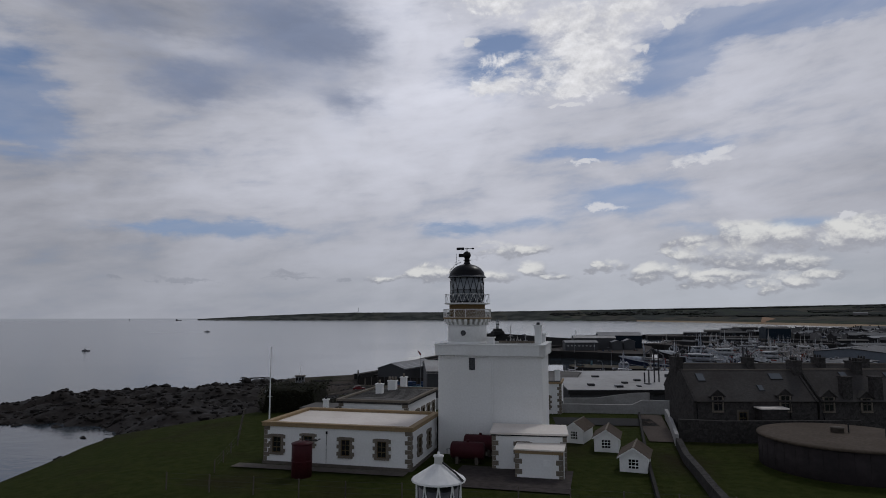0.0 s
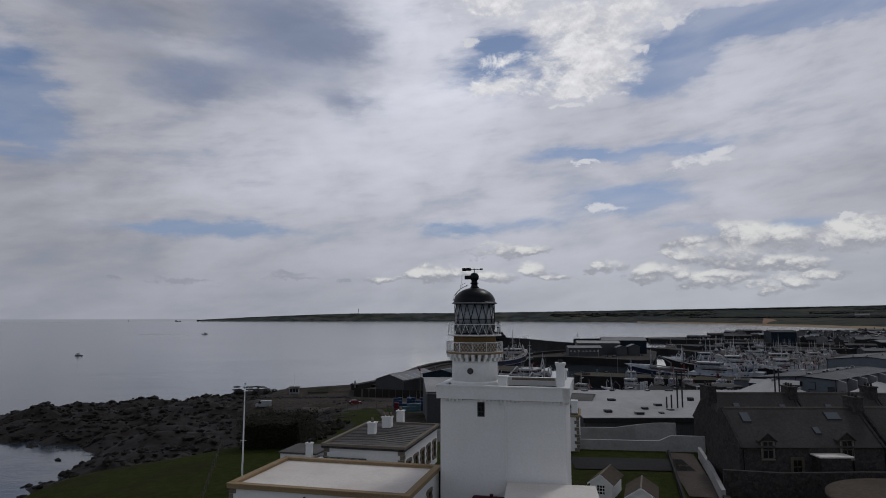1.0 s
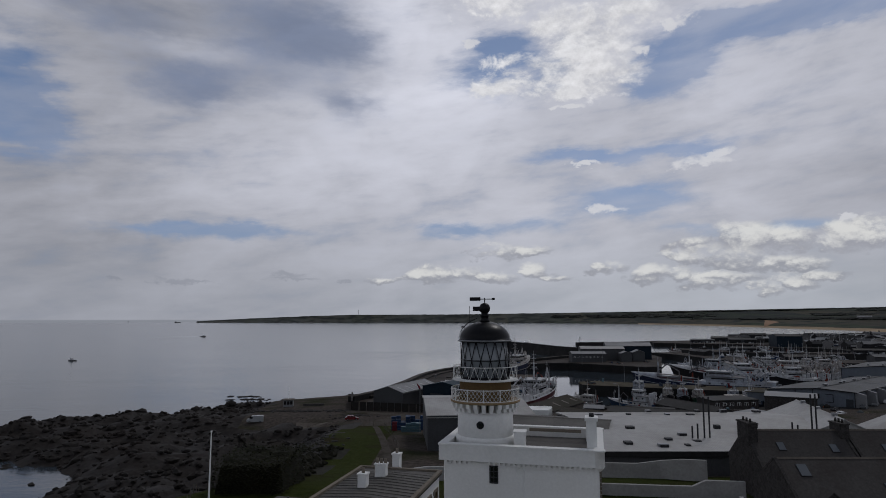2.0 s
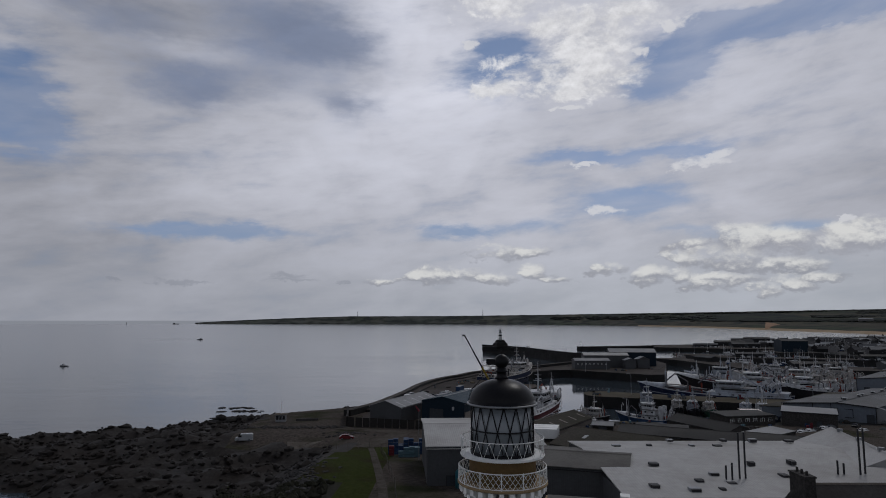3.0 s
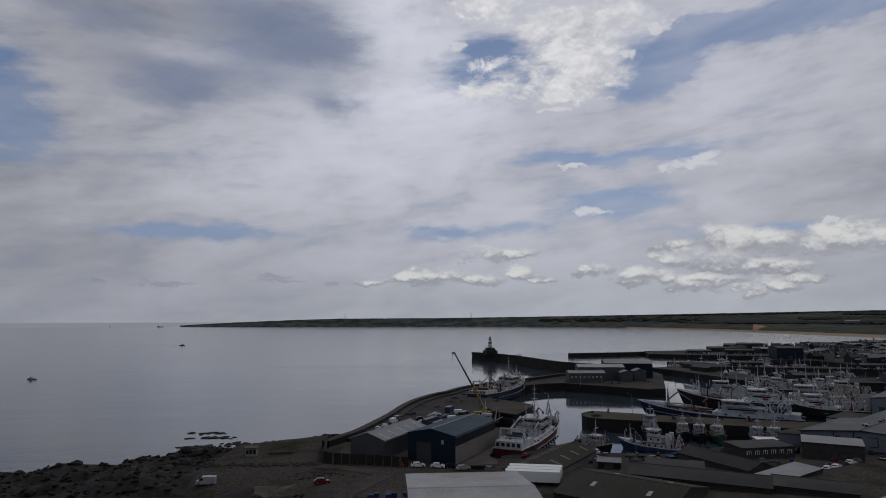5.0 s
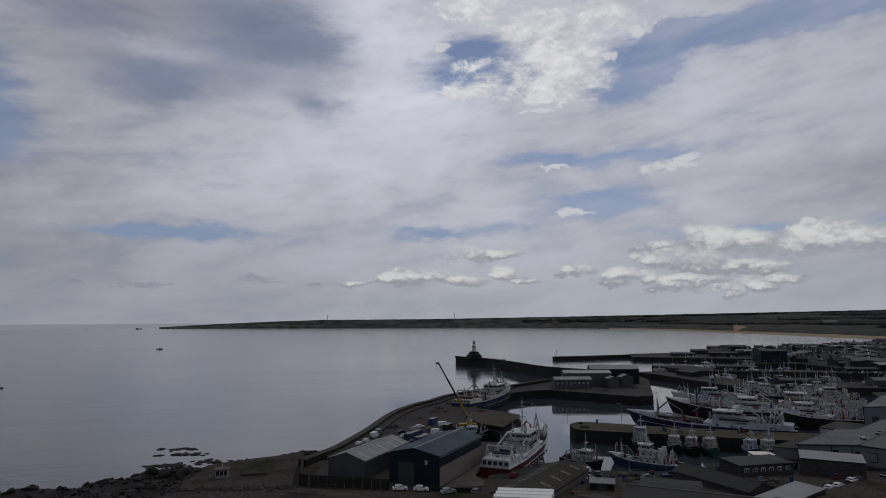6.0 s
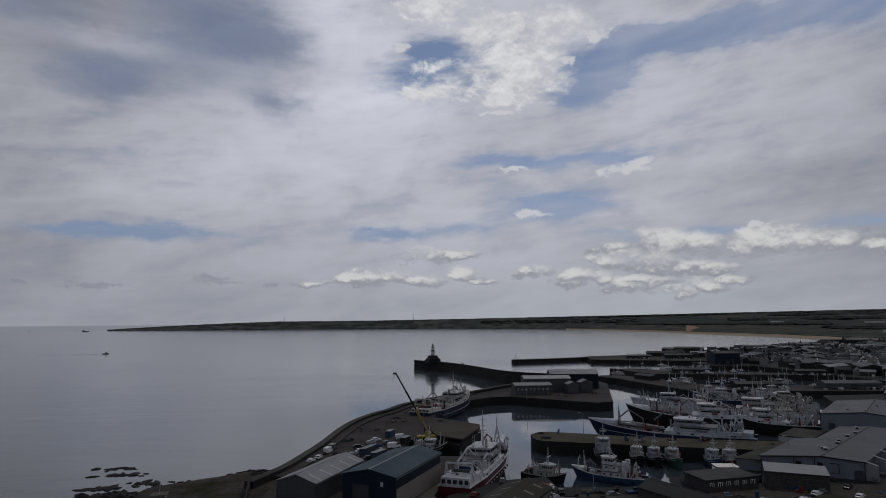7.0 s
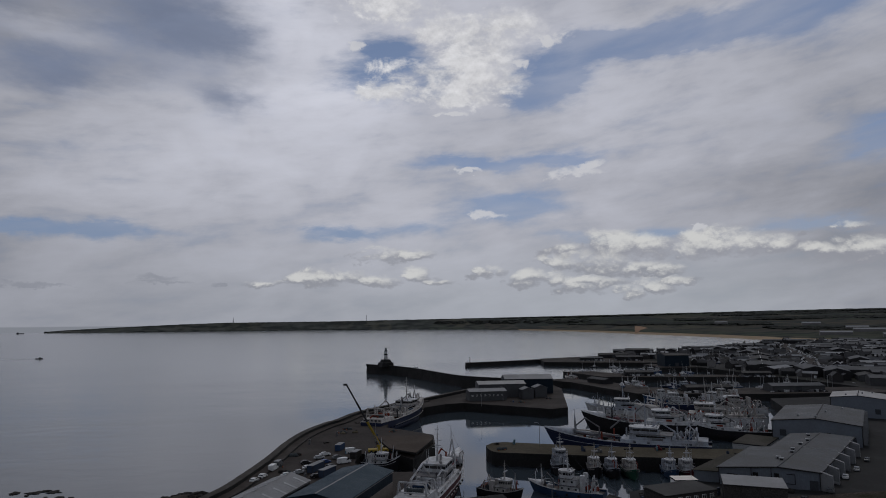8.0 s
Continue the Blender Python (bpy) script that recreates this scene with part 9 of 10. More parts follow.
# ---- inner quays, town and the far shore ----
quay("quay_inner", [(200, 640), (214, 612), (228, 520), (300, 498), (430, 478), (430, 516), (300, 540), (258, 556), (248, 600), (226, 648)], 5.2, "dark stone inner quay with boats alongside")
QUAY_OUTER = [(250, 722), (264, 652), (430, 604), (430, 624), (298, 676), (280, 716)]
quay("quay_outer", QUAY_OUTER, 5.2, "dark stone outer quay")
TOWN = [(418, -90), (1500, -90), (1500, 1640), (1180, 1480), (880, 1240), (650, 1075), (545, 1010), (440, 985), (428, 930), (418, 790)]
bm = prism(B(), TOWN, -4, 5.25, 0, 1)
TOWNGROUND = mat("town_streets", (0.020, 0.020, 0.021), 0.35, 0.9, 0.12, 0.6, 0.1, tint=(0.016, 0.020, 0.011))
tagged(part("town_ground", bm, [TOWNGROUND, QUAYWALL]), "streets and yards of the harbour town", "ground", kind="structure")

HOUSEWALLS = [mat("town_wall_" + n_, c_, 0.2, 0.85, 1.5, 0.4, 0.2) for n_, c_ in (("stone", (0.040, 0.038, 0.039)), ("harl", (0.16, 0.155, 0.155)), ("dark", (0.024, 0.024, 0.026)), ("cream", (0.14, 0.135, 0.125)))]
TOWNROOFS = [mat("town_roof_" + n_, c_, 0.2, 0.7, 1.2, 0.4, 0.2) for n_, c_ in (("slate", (0.036, 0.037, 0.042)), ("sheet", (0.075, 0.079, 0.088)), ("felt", (0.018, 0.018, 0.020)), ("pale", (0.22, 0.228, 0.24)))]


def town_house(L, W_, eave, ridge, wall, roof, chim, label):
    t = thing("town_house", 0, 0, 5.2, 0, label, "house", "houses of the town")
    part("wall", gable(B(), -L / 2, L / 2, -W_ / 2, W_ / 2, -0.5, eave, ridge - 0.05), wall, t)
    for s_ in (-1, 1):
        part("roof", roof_slab(B(), -L / 2 - 0.2, L / 2 + 0.2, s_ * (W_ / 2 + 0.2), eave - 0.1, 0, ridge, 0.15), roof, t)
    if chim:
        for s_ in (-1, 1):
            part("chimney", box(B(), s_ * (L / 2 - 0.5) - 0.5, s_ * (L / 2 - 0.5) + 0.5, -0.8, 0.8, ridge - 1, ridge + 1.4), HOUSEWALLS[0], t)
        for i in range(int(L / 3)):
            x = -L / 2 + (i + 0.5) * L / int(L / 3)
            part("window", box(B(), x - 0.5, x + 0.5, -W_ / 2 - 0.04, -W_ / 2 + 0.02, 1.0, 2.4), PANE, t)
    else:
        part("door", box(B(), -2, 2, -W_ / 2 - 0.05, -W_ / 2 + 0.02, 0, eave * 0.7), DOORMAT, t)
    return t


rnd = random.Random(21)
protos = []
for i in range(8):
    chim = i < 4
    L, W_ = (rnd.uniform(11, 20), rnd.uniform(8, 10)) if chim else (rnd.uniform(22, 46), rnd.uniform(14, 22))
    e = rnd.uniform(4.5, 6.0) if chim else rnd.uniform(4.5, 7.5)
    r_ = e + (W_ * 0.4 if chim else W_ * 0.13)
    wall = HOUSEWALLS[(0, 1, 2, 0)[i % 4]] if chim else (HOUSEWALLS[2], GREYSTEEL, HOUSEWALLS[2], HOUSEWALLS[2])[i % 4]
    roof = TOWNROOFS[0] if chim else TOWNROOFS[(1, 2, 1, 3)[i % 4]]
    protos.append(town_house(L, W_, e, r_, wall, roof, chim, "slate-roofed stone town house" if chim else "low sheet-roofed harbour shed in the town"))


def free_spot(x, y):
    if x > 432:
        inside, j = False, len(TOWN) - 1
        for i in range(len(TOWN)):
            (xa, ya), (xb, yb) = TOWN[j], TOWN[i]
            if (ya > y) != (yb > y) and x < (xb - xa) * (y - ya) / (yb - ya) + xa:
                inside = not inside
            j = i
        return inside
    return False


STREET = ((500, 650), (640, 830), (840, 1120), (960, 1260))


def off_street(x, y):
    """Metres to the middle of the street."""
    best_ = 1e9
    for (xa, ya), (xb, yb) in zip(STREET, STREET[1:]):
        ex, ey = xb - xa, yb - ya
        f = max(0, min(1, ((x - xa) * ex + (y - ya) * ey) / (ex * ex + ey * ey)))
        best_ = min(best_, math.hypot(x - xa - f * ex, y - ya - f * ey))
    return best_


strip_wall("road_town", curve_pts(list(STREET)), 13, 4.9, 5.36, "grey street that runs away through the town", [QUAYTOP, QUAYWALL], "road")
placed, tries = [], 0
first = {}
while len(placed) < 230 and tries < 9000:
    tries += 1
    az = radians(rnd.uniform(24, 52))
    r_ = 420 + 1250 * rnd.random() ** 1.15
    x, y = r_ * math.sin(az), 84 + r_ * math.cos(az)
    if not free_spot(x, y) or off_street(x, y) < 24 or math.hypot(x - 524, (y - 772) * 0.7) < 90 or any(abs(x - a) < 19 and abs(y - b_) < 16 for a, b_ in placed):
        continue
    placed.append((x, y))
    k = rnd.choice((0, 1, 2, 3, 4, 5, 6, 7)) if r_ < 1000 else rnd.choice((0, 1, 2, 3, 4, 5, 6, 7, 4, 7))
    m = pose(x, y, 5.2, 0, 0, rnd.choice((-35, 55, -35, 55, -30, 20)) + rnd.uniform(-6, 6))
    if k not in first:
        first[k] = True
        protos[k].matrix_basis = m
    else:
        copy_thing(protos[k], m)
for k in range(8):
    if k not in first:
        protos[k].matrix_basis = pose(700 + 40 * k, 700, 5.2)


def quay_shed(x, y, L, W_, rz, e, r_, label, wall, roof):
    shed("harbour_shed", x, y, 5.2, L, W_, rz, e, r_, wall, roof, label, "shed", doors=(("-y", 0, 4, min(4, e - 0.6)),))


quay("quay_seaward", [(283, 872), (330, 846), (420, 816), (442, 986), (372, 964), (300, 940)], 5.2, "broad dark stone quay at the pier root")
quay("quay_root", [(376, 742), (424, 732), (430, 790), (382, 796)], 5.2, "dark stone quay head between the basins")
quay_shed(462, 962, 34, 20, -25, 9, 10.8, "large dark shed at the root of the pier", HOUSEWALLS[2], TOWNROOFS[2])
quay_shed(352, 880, 30, 12, -18, 3.6, 5.0, "low dark shed on the seaward quay", HOUSEWALLS[2], TOWNROOFS[1])
quay_shed(402, 872, 34, 14, -18, 4.6, 6.2, "dark shed on the seaward quay", HOUSEWALLS[2], TOWNROOFS[0])
quay_shed(405, 925, 40, 16, -18, 5.0, 7.0, "long dark shed on the seaward quay", HOUSEWALLS[2], TOWNROOFS[2])
quay_shed(285, 520, 34, 12, -10, 3.6, 5.0, "long dark shed on the inner quay", HOUSEWALLS[2], TOWNROOFS[2])
quay_shed(350, 508, 40, 13, -9, 4.2, 5.8, "long grey shed on the inner quay", GREYSTEEL, TOWNROOFS[1])
quay_shed(236, 600, 22, 10, 105, 3.4, 4.6, "dark shed on the inner quay", HOUSEWALLS[2], TOWNROOFS[0])
quay_shed(303, 658, 26, 10, -18, 3.4, 4.8, "dark shed on the outer quay", HOUSEWALLS[2], TOWNROOFS[0])
quay_shed(402, 620, 26, 10, -18, 3.4, 4.8, "dark grey shed on the outer quay", HOUSEWALLS[2], TOWNROOFS[2])
quay_shed(403, 765, 28, 24, -8, 12.5, 14.5, "tall dark blue warehouse at the quay head", BLUESHEET, TOWNROOFS[2])
for k in range(3):
    shed("harbour_shed", 462 + 62 * k, 688 + 84 * k, 5.2, 74, 30, 53, 5.5, 8.2, HOUSEWALLS[2], TOWNROOFS[2], "long dark shed with a pale ridge behind the basins", "shed", trim=LIGHTSHEET, doors=(("-x", 0, 5, 4),))
quay_shed(455, 520, 40, 20, -35, 6, 8, "grey shed behind the basins", GREYSTEEL, TOWNROOFS[1])


# crates, nets and gear along the inner quays and in the town's yards
rnd = random.Random(77)
gear = B()
spots = []
for cx, cy, L, W_, rz in ((285, 520, 34, 12, -10), (350, 508, 40, 13, -9), (303, 658, 26, 10, -18), (402, 620, 26, 10, -18), (352, 880, 30, 12, -18), (402, 872, 34, 14, -18)):
    for i in range(46):
        spots.append(pose(cx, cy, 5.2, 0, 0, rz) @ Vector((rnd.uniform(-0.55, 0.55) * L, rnd.choice((-1, 1)) * (W_ / 2 + rnd.uniform(0.9, 2.4)), 0)))
while len(spots) < 1500:
    x, y = rnd.uniform(434, 860), rnd.uniform(430, 1000)
    if free_spot(x, y) and not any(abs(x - a) < 17 and abs(y - b_) < 14 for a, b_ in placed):
        spots.append(Vector((x, y, 5.2)))
for v in spots:
    sx, sy, sz = rnd.uniform(0.4, 1.6), rnd.uniform(0.4, 1.2), rnd.uniform(0.5, 2.0)
    nf = len(gear.faces)
    box(gear, v.x - sx, v.x + sx, v.y - sy, v.y + sy, v.z - 0.1, v.z + sz)
    gear.faces.ensure_lookup_table()
    mi = rnd.choice((0, 1, 2, 2, 3, 3))
    for f in gear.faces[nf:]:
        f.material_index = mi
tagged(part("quay_gear", gear, [DARKSTEEL, HOUSEWALLS[2], SHIPWHITE, SHIPGREY]), "crates, nets and gear heaped along the quays", "gear", kind="stuff")


# the crowd of small houses farther back, and cars along the street and the yards
rnd = random.Random(58)
far_town, count = B(), 0
while count < 620:
    a, r_ = radians(rnd.uniform(23, 53)), rnd.uniform(560, 1500)
    x, y = r_ * math.sin(a), 84 + r_ * math.cos(a)
    if not free_spot(x, y) or off_street(x, y) < 13 or any(abs(x - pa) < 15 and abs(y - pb) < 13 for pa, pb in placed):
        continue
    L, W_ = rnd.uniform(7, 15), rnd.uniform(6, 9)
    e_ = rnd.uniform(3.0, 5.5)
    one = B()
    gable(one, -L / 2, L / 2, -W_ / 2, W_ / 2, -0.5, e_, e_ + W_ * rnd.uniform(0.25, 0.45))
    one.transform(pose(x, y, 5.2, 0, 0, rnd.choice((-36, 54)) + rnd.uniform(-8, 8)))
    wall_i, roof_i = rnd.choice((0, 0, 1, 2, 3)), rnd.choice((4, 4, 5, 5, 6, 7))
    bmesh.ops.recalc_face_normals(one, faces=one.faces[:])
    ring = {}
    for v in one.verts:
        ring[v] = far_town.verts.new(v.co)
    for f in one.faces:
        g = far_town.faces.new([ring[v] for v in f.verts])
        g.material_index = roof_i if 0.2 < f.normal.z < 0.98 else wall_i
    one.free()
    count += 1
tagged(part("far_houses", far_town, HOUSEWALLS + TOWNROOFS), "crowd of small houses in the far streets", "houses", kind="stuff")
cars = B()
spots = [(500 + 3.6 * k, 644 - 0.6 * k, -10) for k in range(18)]
for (xa, ya), (xb, yb) in zip(STREET, STREET[1:]):
    dist_ = math.hypot(xb - xa, yb - ya)
    for k in range(int(dist_ / 7)):
        f, side = k * 7 / dist_, rnd.choice((-1, 1)) * rnd.uniform(4.2, 9.0)
        ux, uy = (xb - xa) / dist_, (yb - ya) / dist_
        spots.append((xa + (xb - xa) * f - uy * side, ya + (yb - ya) * f + ux * side, math.degrees(math.atan2(uy, ux))))
for k in range(240):
    x, y = rnd.uniform(432, 760), rnd.uniform(400, 900)
    if free_spot(x, y) and not any(abs(x - pa) < 14 and abs(y - pb) < 12 for pa, pb in placed):
        spots.append((x, y, rnd.choice((-36, 54))))
for x, y, rz in spots:
    one, hh = B(), rnd.choice((0.55, 0.6, 1.2))
    loft(one, [[(-2.1, w_, 0.3), (2.1, w_, 0.3), (2.1, w_, 0.75), (1.2, w_ * 0.95, 0.9), (0.6, w_ * 0.8, 0.9 + hh), (-1.4, w_ * 0.8, 0.9 + hh), (-2.0, w_ * 0.95, 0.95)] for w_ in (-0.85, 0.85)], smooth=False)
    one.transform(pose(x, y, 5.36, 0, 0, rz + rnd.uniform(-4, 4)))
    mi, ring = rnd.choice((0, 0, 0, 1, 2, 3)), {}
    for v in one.verts:
        ring[v] = cars.verts.new(v.co)
    for f in one.faces:
        cars.faces.new([ring[v] for v in f.verts]).material_index = mi
    one.free()
bmesh.ops.recalc_face_normals(cars, faces=cars.faces[:])
tagged(part("far_cars", cars, [CARPAINT["white"], CARPAINT["silver"], CARPAINT["black"], CARPAINT["grey"]]), "cars parked along the far street and yards", "cars", kind="stuff")


# far shore: beach, dunes, fields and low hills round the bay
SHORE = ((-40, 6000), (-21.9, 5000), (-21.4, 4720), (-18, 4690), (-8, 4680), (1, 4650), (8, 4500), (14, 4150), (21.8, 3350), (29, 2560), (35.7, 2080), (39, 1860), (43, 1700), (52, 1560), (62, 1500))
TOPS = ((-21.5, 9), (-20.7, 14), (-17.1, 30), (-12, 48), (-8.4, 57), (1, 61), (11.5, 74), (21.8, 88), (31, 101), (39.8, 112), (46, 118), (62, 114))


def far_material():
    m = bpy.data.materials.new("far_fields_and_woods")
    m.use_nodes = True
    n, l = m.node_tree.nodes, m.node_tree.links
    b = n["Principled BSDF"]
    b.inputs["Roughness"].default_value = 1.0
    b.inputs["Specular IOR Level"].default_value = 0.1
    pos = n.new("ShaderNodeTexCoord").outputs["Object"]
    v = n.new("ShaderNodeTexVoronoi")
    mp = n.new("ShaderNodeMapping")
    mp.inputs["Scale"].default_value = (0.0052, 0.0016, 0.002)
    l.new(pos, mp.inputs[0])
    l.new(mp.outputs[0], v.inputs["Vector"])
    v.inputs["Scale"].default_value = 1.0
    ramp = n.new("ShaderNodeValToRGB")
    e = ramp.color_ramp.elements
    e[0].position, e[0].color = 0.0, (0.018, 0.025, 0.020, 1)
    e[1].position, e[1].color = 1.0, (0.060, 0.056, 0.036, 1)
    for p_, c_ in ((0.3, (0.013, 0.017, 0.017, 1)), (0.5, (0.030, 0.042, 0.022, 1)), (0.75, (0.040, 0.036, 0.027, 1))):
        k = e.new(p_)
        k.color = c_
    sp = n.new("ShaderNodeSeparateColor")
    l.new(v.outputs["Color"], sp.inputs[0])
    l.new(sp.outputs[0], ramp.inputs[0])
    t = n.new("ShaderNodeTexNoise")
    t.inputs["Scale"].default_value, t.inputs["Detail"].default_value = 0.012, 6
    l.new(pos, t.inputs["Vector"])
    mx = n.new("ShaderNodeMix")
    mx.data_type = "RGBA"
    r2 = n.new("ShaderNodeMapRange")
    l.new(t.outputs[0], r2.inputs[0])
    r2.inputs[1].default_value, r2.inputs[2].default_value = 0.5, 0.62
    l.new(r2.outputs[0], mx.inputs[0])
    l.new(ramp.outputs[0], mx.inputs[6])
    mx.inputs[7].default_value = (0.013, 0.017, 0.017, 1)
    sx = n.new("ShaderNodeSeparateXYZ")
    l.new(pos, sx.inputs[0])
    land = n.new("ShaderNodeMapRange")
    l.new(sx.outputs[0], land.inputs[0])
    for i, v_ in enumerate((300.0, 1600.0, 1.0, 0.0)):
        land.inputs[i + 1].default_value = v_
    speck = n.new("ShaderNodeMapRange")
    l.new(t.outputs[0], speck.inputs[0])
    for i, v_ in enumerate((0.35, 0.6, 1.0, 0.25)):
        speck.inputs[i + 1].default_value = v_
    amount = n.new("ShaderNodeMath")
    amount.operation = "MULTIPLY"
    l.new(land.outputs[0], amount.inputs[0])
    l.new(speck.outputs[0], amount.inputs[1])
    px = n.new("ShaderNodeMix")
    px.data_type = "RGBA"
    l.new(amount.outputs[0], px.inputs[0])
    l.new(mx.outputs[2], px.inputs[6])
    px.inputs[7].default_value = (0.082, 0.086, 0.078, 1)      # western headland pasture, distance haze put into its pale colour
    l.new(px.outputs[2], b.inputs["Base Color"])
    return m


FAR = far_material()
SAND = mat("beach_sand", (0.30, 0.22, 0.14), 0.1, 0.95, 0.02, 0.4, 0.05, tint=(0.22, 0.18, 0.12))
bm = B()
azs = [-21.7 + 0.35 * i for i in range(228)]
steps = (0.0, 0.012, 0.03, 0.055, 0.09, 0.14, 0.21, 0.30, 0.40, 0.52, 0.64, 0.76, 0.88, 1.0)
rows = []
for a in azs:
    r0, ht = interp(a, SHORE), interp(a, TOPS)
    r1 = 4830.0
    row = []
    for i, s_ in enumerate(steps):
        r_ = r0 + (r1 - r0) * s_
        g = (r_ - r0)
        if i == 0:
            z = -1.0
        elif i == 1:
            z = 2.2
        else:
            z = 4 + 6 * smooth01(g / 200) * (0.6 + 0.8 * noise.noise(Vector((a * 0.7, g * 0.004, 0)))) + (ht - 10) * s_ ** 1.15
            z += s_ * (1 - 0.65 * s_) * ht * 0.20 * noise.noise(Vector((a * 0.22, s_ * 5, 3)))
            if i == len(steps) - 1:
                z = ht + 2.0 * noise.fractal(Vector((a * 1.3, 0, 7)), 1.0, 2.0, 4) * min(1, ht / 60)
        row.append(bm.verts.new((r_ * math.sin(radians(a)), 84 + r_ * math.cos(radians(a)), z)))
    rows.append(row)
for a, b_ in zip(rows, rows[1:]):
    for i in range(len(steps) - 1):
        f = bm.faces.new((a[i], b_[i], b_[i + 1], a[i + 1]))
        f.smooth = True
        f.material_index = 1 if i < 2 and interp(azs[rows.index(a)], SHORE) < 3800 else 0
bmesh.ops.recalc_face_normals(bm, faces=bm.faces[:])
if sum(f.normal.z for f in bm.faces) < 0:
    bmesh.ops.reverse_faces(bm, faces=bm.faces[:])
SHORE_TREE = BVHTree.FromBMesh(bm)
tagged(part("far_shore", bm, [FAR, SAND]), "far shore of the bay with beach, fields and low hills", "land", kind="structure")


def polar(a, r_):
    return r_ * math.sin(radians(a)), 84 + r_ * math.cos(radians(a))


# bare sand blow-out in the dunes
bm = B()
grid = []
for i in range(17):
    u = i / 16
    r_ = 2725 + 545 * u
    wob = 0.06 * noise.noise(Vector((u * 6, 0, 5)))
    a0, a1 = 27.6 + wob, interp(u, ((0, 27.85), (0.3, 28.2), (0.55, 28.7), (0.75, 28.25), (1, 27.75))) + 1.5 * wob
    row = []
    for k in range(9):
        x, y = polar(a0 + (a1 - a0) * k / 8, r_)
        hit = SHORE_TREE.ray_cast(Vector((x, y, 400)), Vector((0, 0, -1)))
        row.append(bm.verts.new((x, y, (hit[0].z if hit[0] else 4.0) + 1.0)))
    grid.append(row)
for ra, rb in zip(grid, grid[1:]):
    for k in range(8):
        bm.faces.new((ra[k], ra[k + 1], rb[k + 1], rb[k]))
bmesh.ops.recalc_face_normals(bm, faces=bm.faces[:])
if sum(f.normal.z for f in bm.faces) < 0:
    bmesh.ops.reverse_faces(bm, faces=bm.faces[:])
tagged(part("dune_blowout", bm, mat("orange_dune_sand", (0.27, 0.165, 0.10), 0.12, 0.95, 0.05, 0.4, 0.05)), "bare orange sand scar in the dunes", "dune", kind="structure")

# woods and hedges far off: many small clumps joined
WOOD = mat("far_wood_leaves", (0.014, 0.017, 0.014), 0.4, 1.0, 0.05, 0.5, 0.3)
bm = B()
rnd = random.Random(31)
for a0, a1, s0, s1, count in ((22, 38, 0.30, 0.36, 380), (31, 55, 0.50, 0.60, 700), (34, 56, 0.72, 0.84, 700), (10, 24, 0.45, 0.75, 220), (38, 56, 0.18, 0.24, 200), (16, 56, 0.88, 0.95, 420)):
    for i in range(count):
        a = rnd.uniform(a0, a1)
        r0 = interp(a, SHORE)
        s_ = rnd.uniform(s0, s1)
        r_ = r0 + (4830 - r0) * s_
        px, py = polar(a, r_)
        zz = 8 + (interp(a, TOPS) - 10) * s_ ** 1.15
        h = rnd.uniform(2.5, 6.0)
        k = bmesh.ops.create_icosphere(bm, subdivisions=1, radius=h)
        for v in k["verts"]:
            n_ = 1 + 0.5 * noise.noise(v.co * 0.3 + Vector((px, py, 0)))
            v.co = Vector((px + v.co.x * 5.0 * n_, py + v.co.y * 5.0 * n_, zz + v.co.z * n_ * 0.9 + h * 0.2))
tagged(part("far_woods", bm, WOOD), "distant dark woods and hedges on the low hills", "woods", kind="stuff")
del bm


def long_shed(a, r_, L, z, label):
    x, y = polar(a, r_)
    t = thing("farm_shed", x, y, z, -a + 6, label, "shed", "far sheds")
    part("wall", gable(B(), -L / 2, L / 2, -15, 15, -4, 7, 10), HOUSEWALLS[1], t)
    for s_ in (-1, 1):
        part("roof", roof_slab(B(), -L / 2, L / 2, s_ * 15.5, 6.8, 0, 10.2, 0.3), TOWNROOFS[3], t)


for a, r_, L, z in ((42.6, 1990, 75, 14), (45.2, 2150, 110, 20), (47.8, 2200, 90, 22), (44.0, 2330, 60, 24), (41.0, 2700, 60, 34), (34.5, 3000, 50, 36), (46.8, 1900, 80, 12), (49.5, 2050, 90, 16)):
    long_shed(a, r_, L, z, "long pale-roofed shed beyond the town")


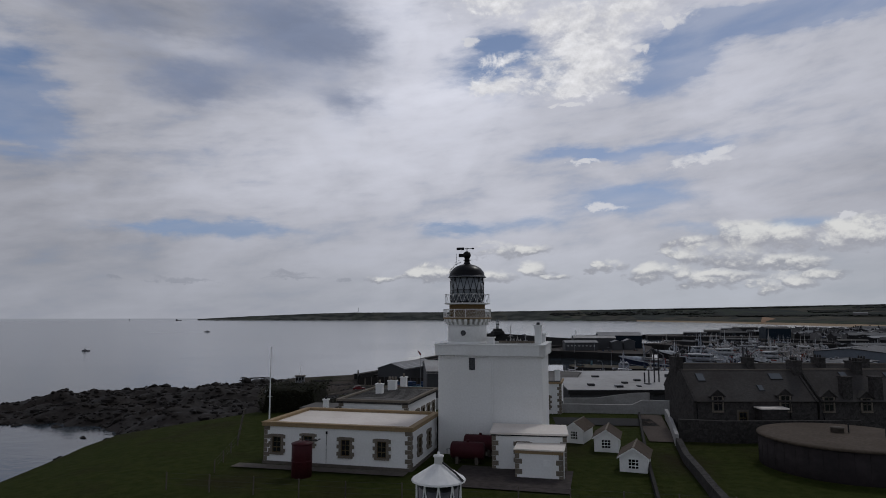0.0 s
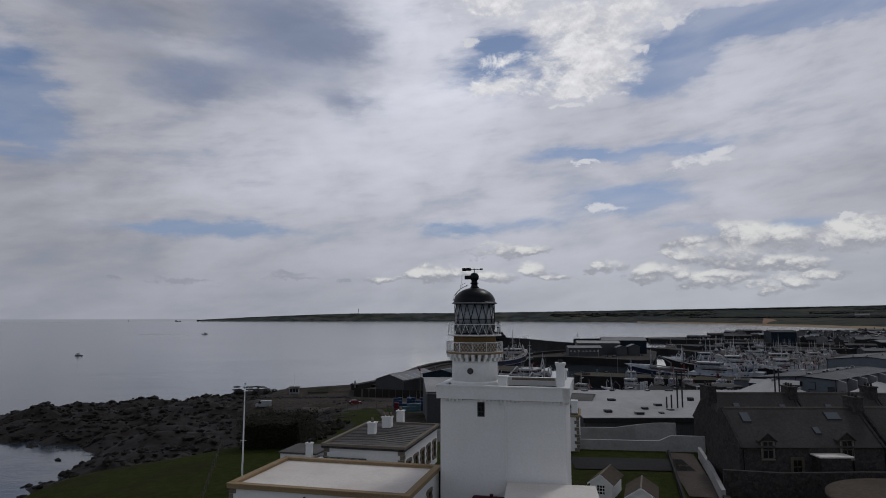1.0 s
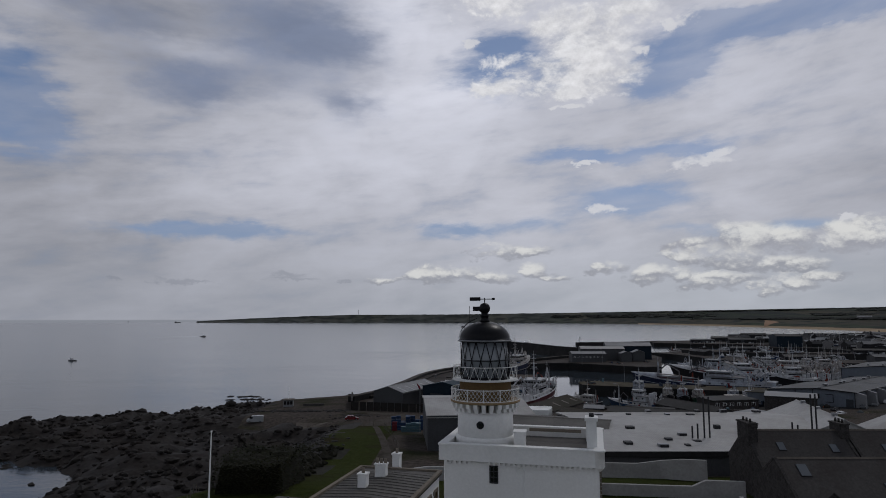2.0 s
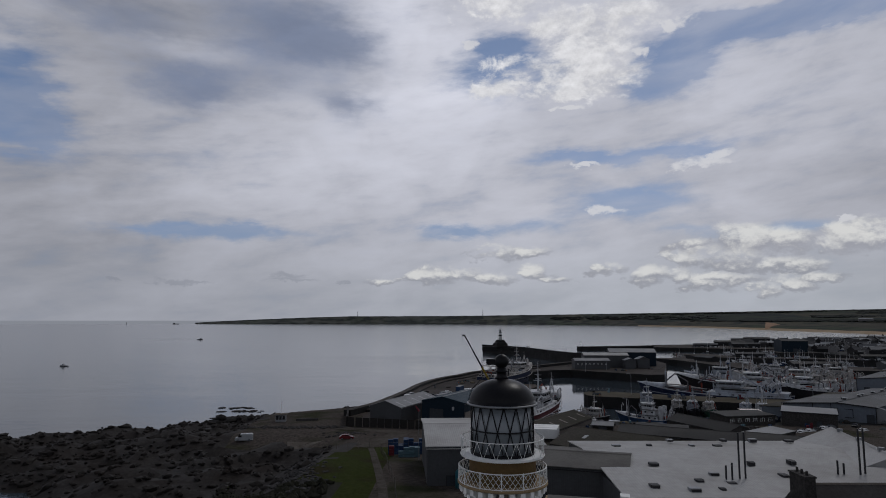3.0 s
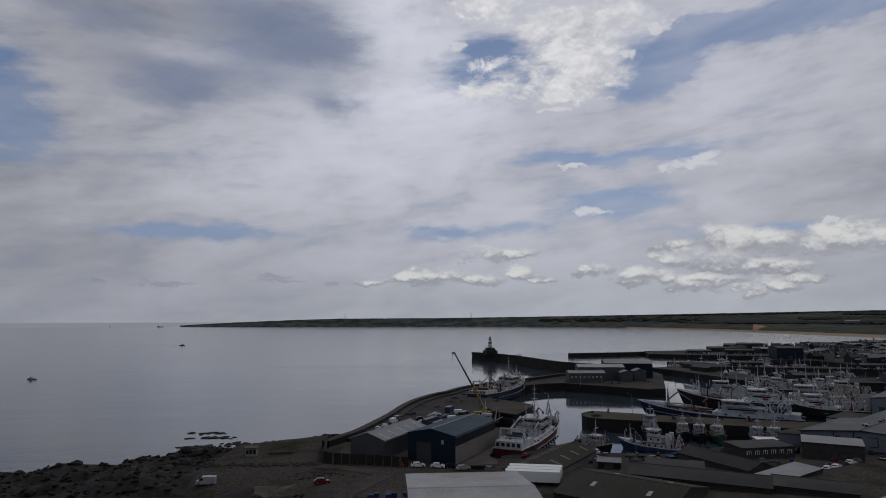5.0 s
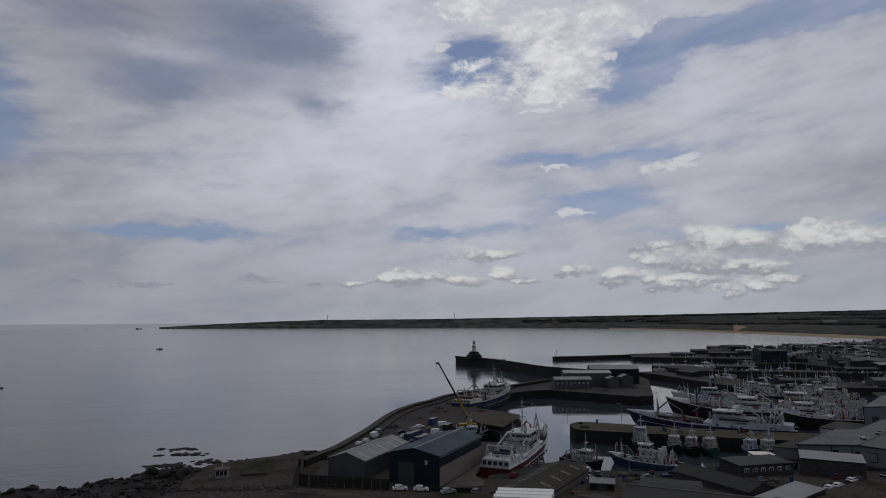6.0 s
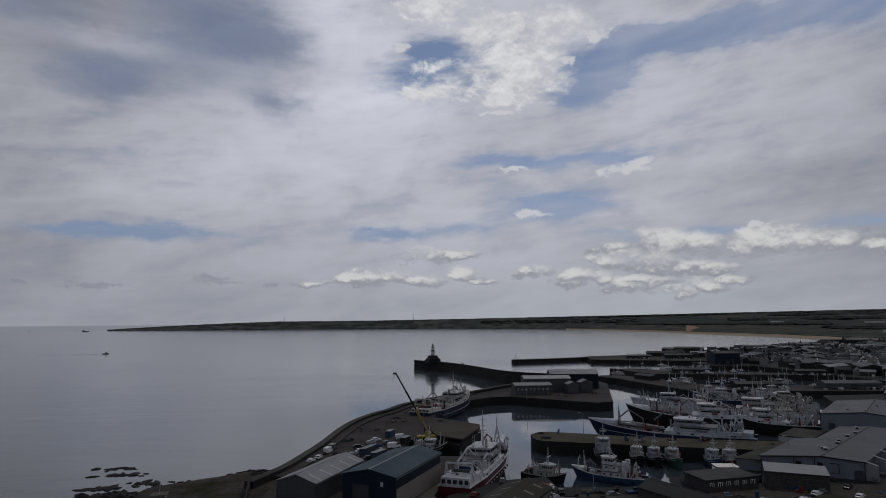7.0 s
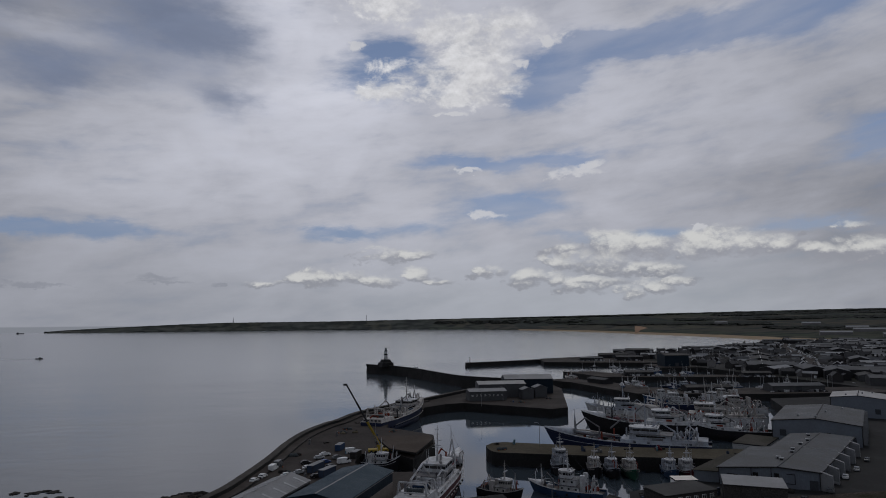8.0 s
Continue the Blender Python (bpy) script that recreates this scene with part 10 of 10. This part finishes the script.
def pylon(a, h, label="tall thin mast on the far hill"):
    x, y = polar(a, 4600)
    z = interp(a, TOPS) * 0.9
    t = thing("radio_mast", x, y, z, 0, label, "mast", "far masts")
    b = B()
    for s_ in (-1, 1):
        tube(b, [(s_ * 2.2, 0, 0), (s_ * 0.6, 0, h)], [0.9, 0.5], 4)
    for k in range(6):
        tube(b, [(-2, 0, h * k / 6), (2, 0, h * (k + 1) / 6)], 0.4, 3)
    part("lattice", b, STEEL, t)


pylon(3.7, 48)
pylon(-7.8, 40)


# small craft laid up and afloat round the inner basins
def small_craft(x, y, z, rz, L, mast, hull, label):
    t = thing("small_boat", x, y, z, rz, label, "boat", "small craft of the inner harbour")
    secs = []
    for i in range(7):
        f = i / 6
        h = L * 0.15 * (1 - max(0, (f - 0.5) / 0.5) ** 2) + 0.03
        secs.append([((f - 0.5) * L, h, L * 0.13 + 0.3 * f), ((f - 0.5) * L, h * 0.5, 0), ((f - 0.5) * L, -h * 0.5, 0), ((f - 0.5) * L, -h, L * 0.13 + 0.3 * f)])
    part("hull", loft(B(), secs), hull, t)
    part("cabin", bevelled(box(B(), -L * 0.12, L * 0.16, -L * 0.08, L * 0.08, L * 0.12, L * 0.26), 0.05), SHIPWHITE, t)
    part("mast", tube(B(), [(L * 0.05, 0, L * 0.2), (L * 0.05, 0, mast)], [0.16, 0.09], 5), SHIPWHITE if hull is not SHIPWHITE else STEEL, t)


rm = random.Random(64)
for i in range(96):
    x, y, z = ((rm.uniform(430, 560), rm.uniform(700, 900), 5.25), (rm.uniform(230, 420), rm.uniform(540, 580), -0.3), (rm.uniform(300, 420), rm.uniform(640, 830), -0.3))[i % 3]
    if z > 0 and not free_spot(x, y) or any(abs(x - a) < 14 and abs(y - b_) < 12 for a, b_ in placed):
        continue
    if z < 0 and in_poly(x, y, [(200, 640), (214, 612), (228, 520), (300, 498), (430, 478), (430, 516), (300, 540), (258, 556), (248, 600), (226, 648)]) or in_poly(x, y, QUAY_OUTER):
        z = 5.2
    small_craft(x, y, z, rm.uniform(0, 360), rm.uniform(7, 12), rm.uniform(8, 14), rm.choice((SHIPWHITE, NAVY, DARKHULL, BLUE, SHIPWHITE)), "small craft with a tall mast" + (" laid up ashore" if z > 0 else " afloat"))
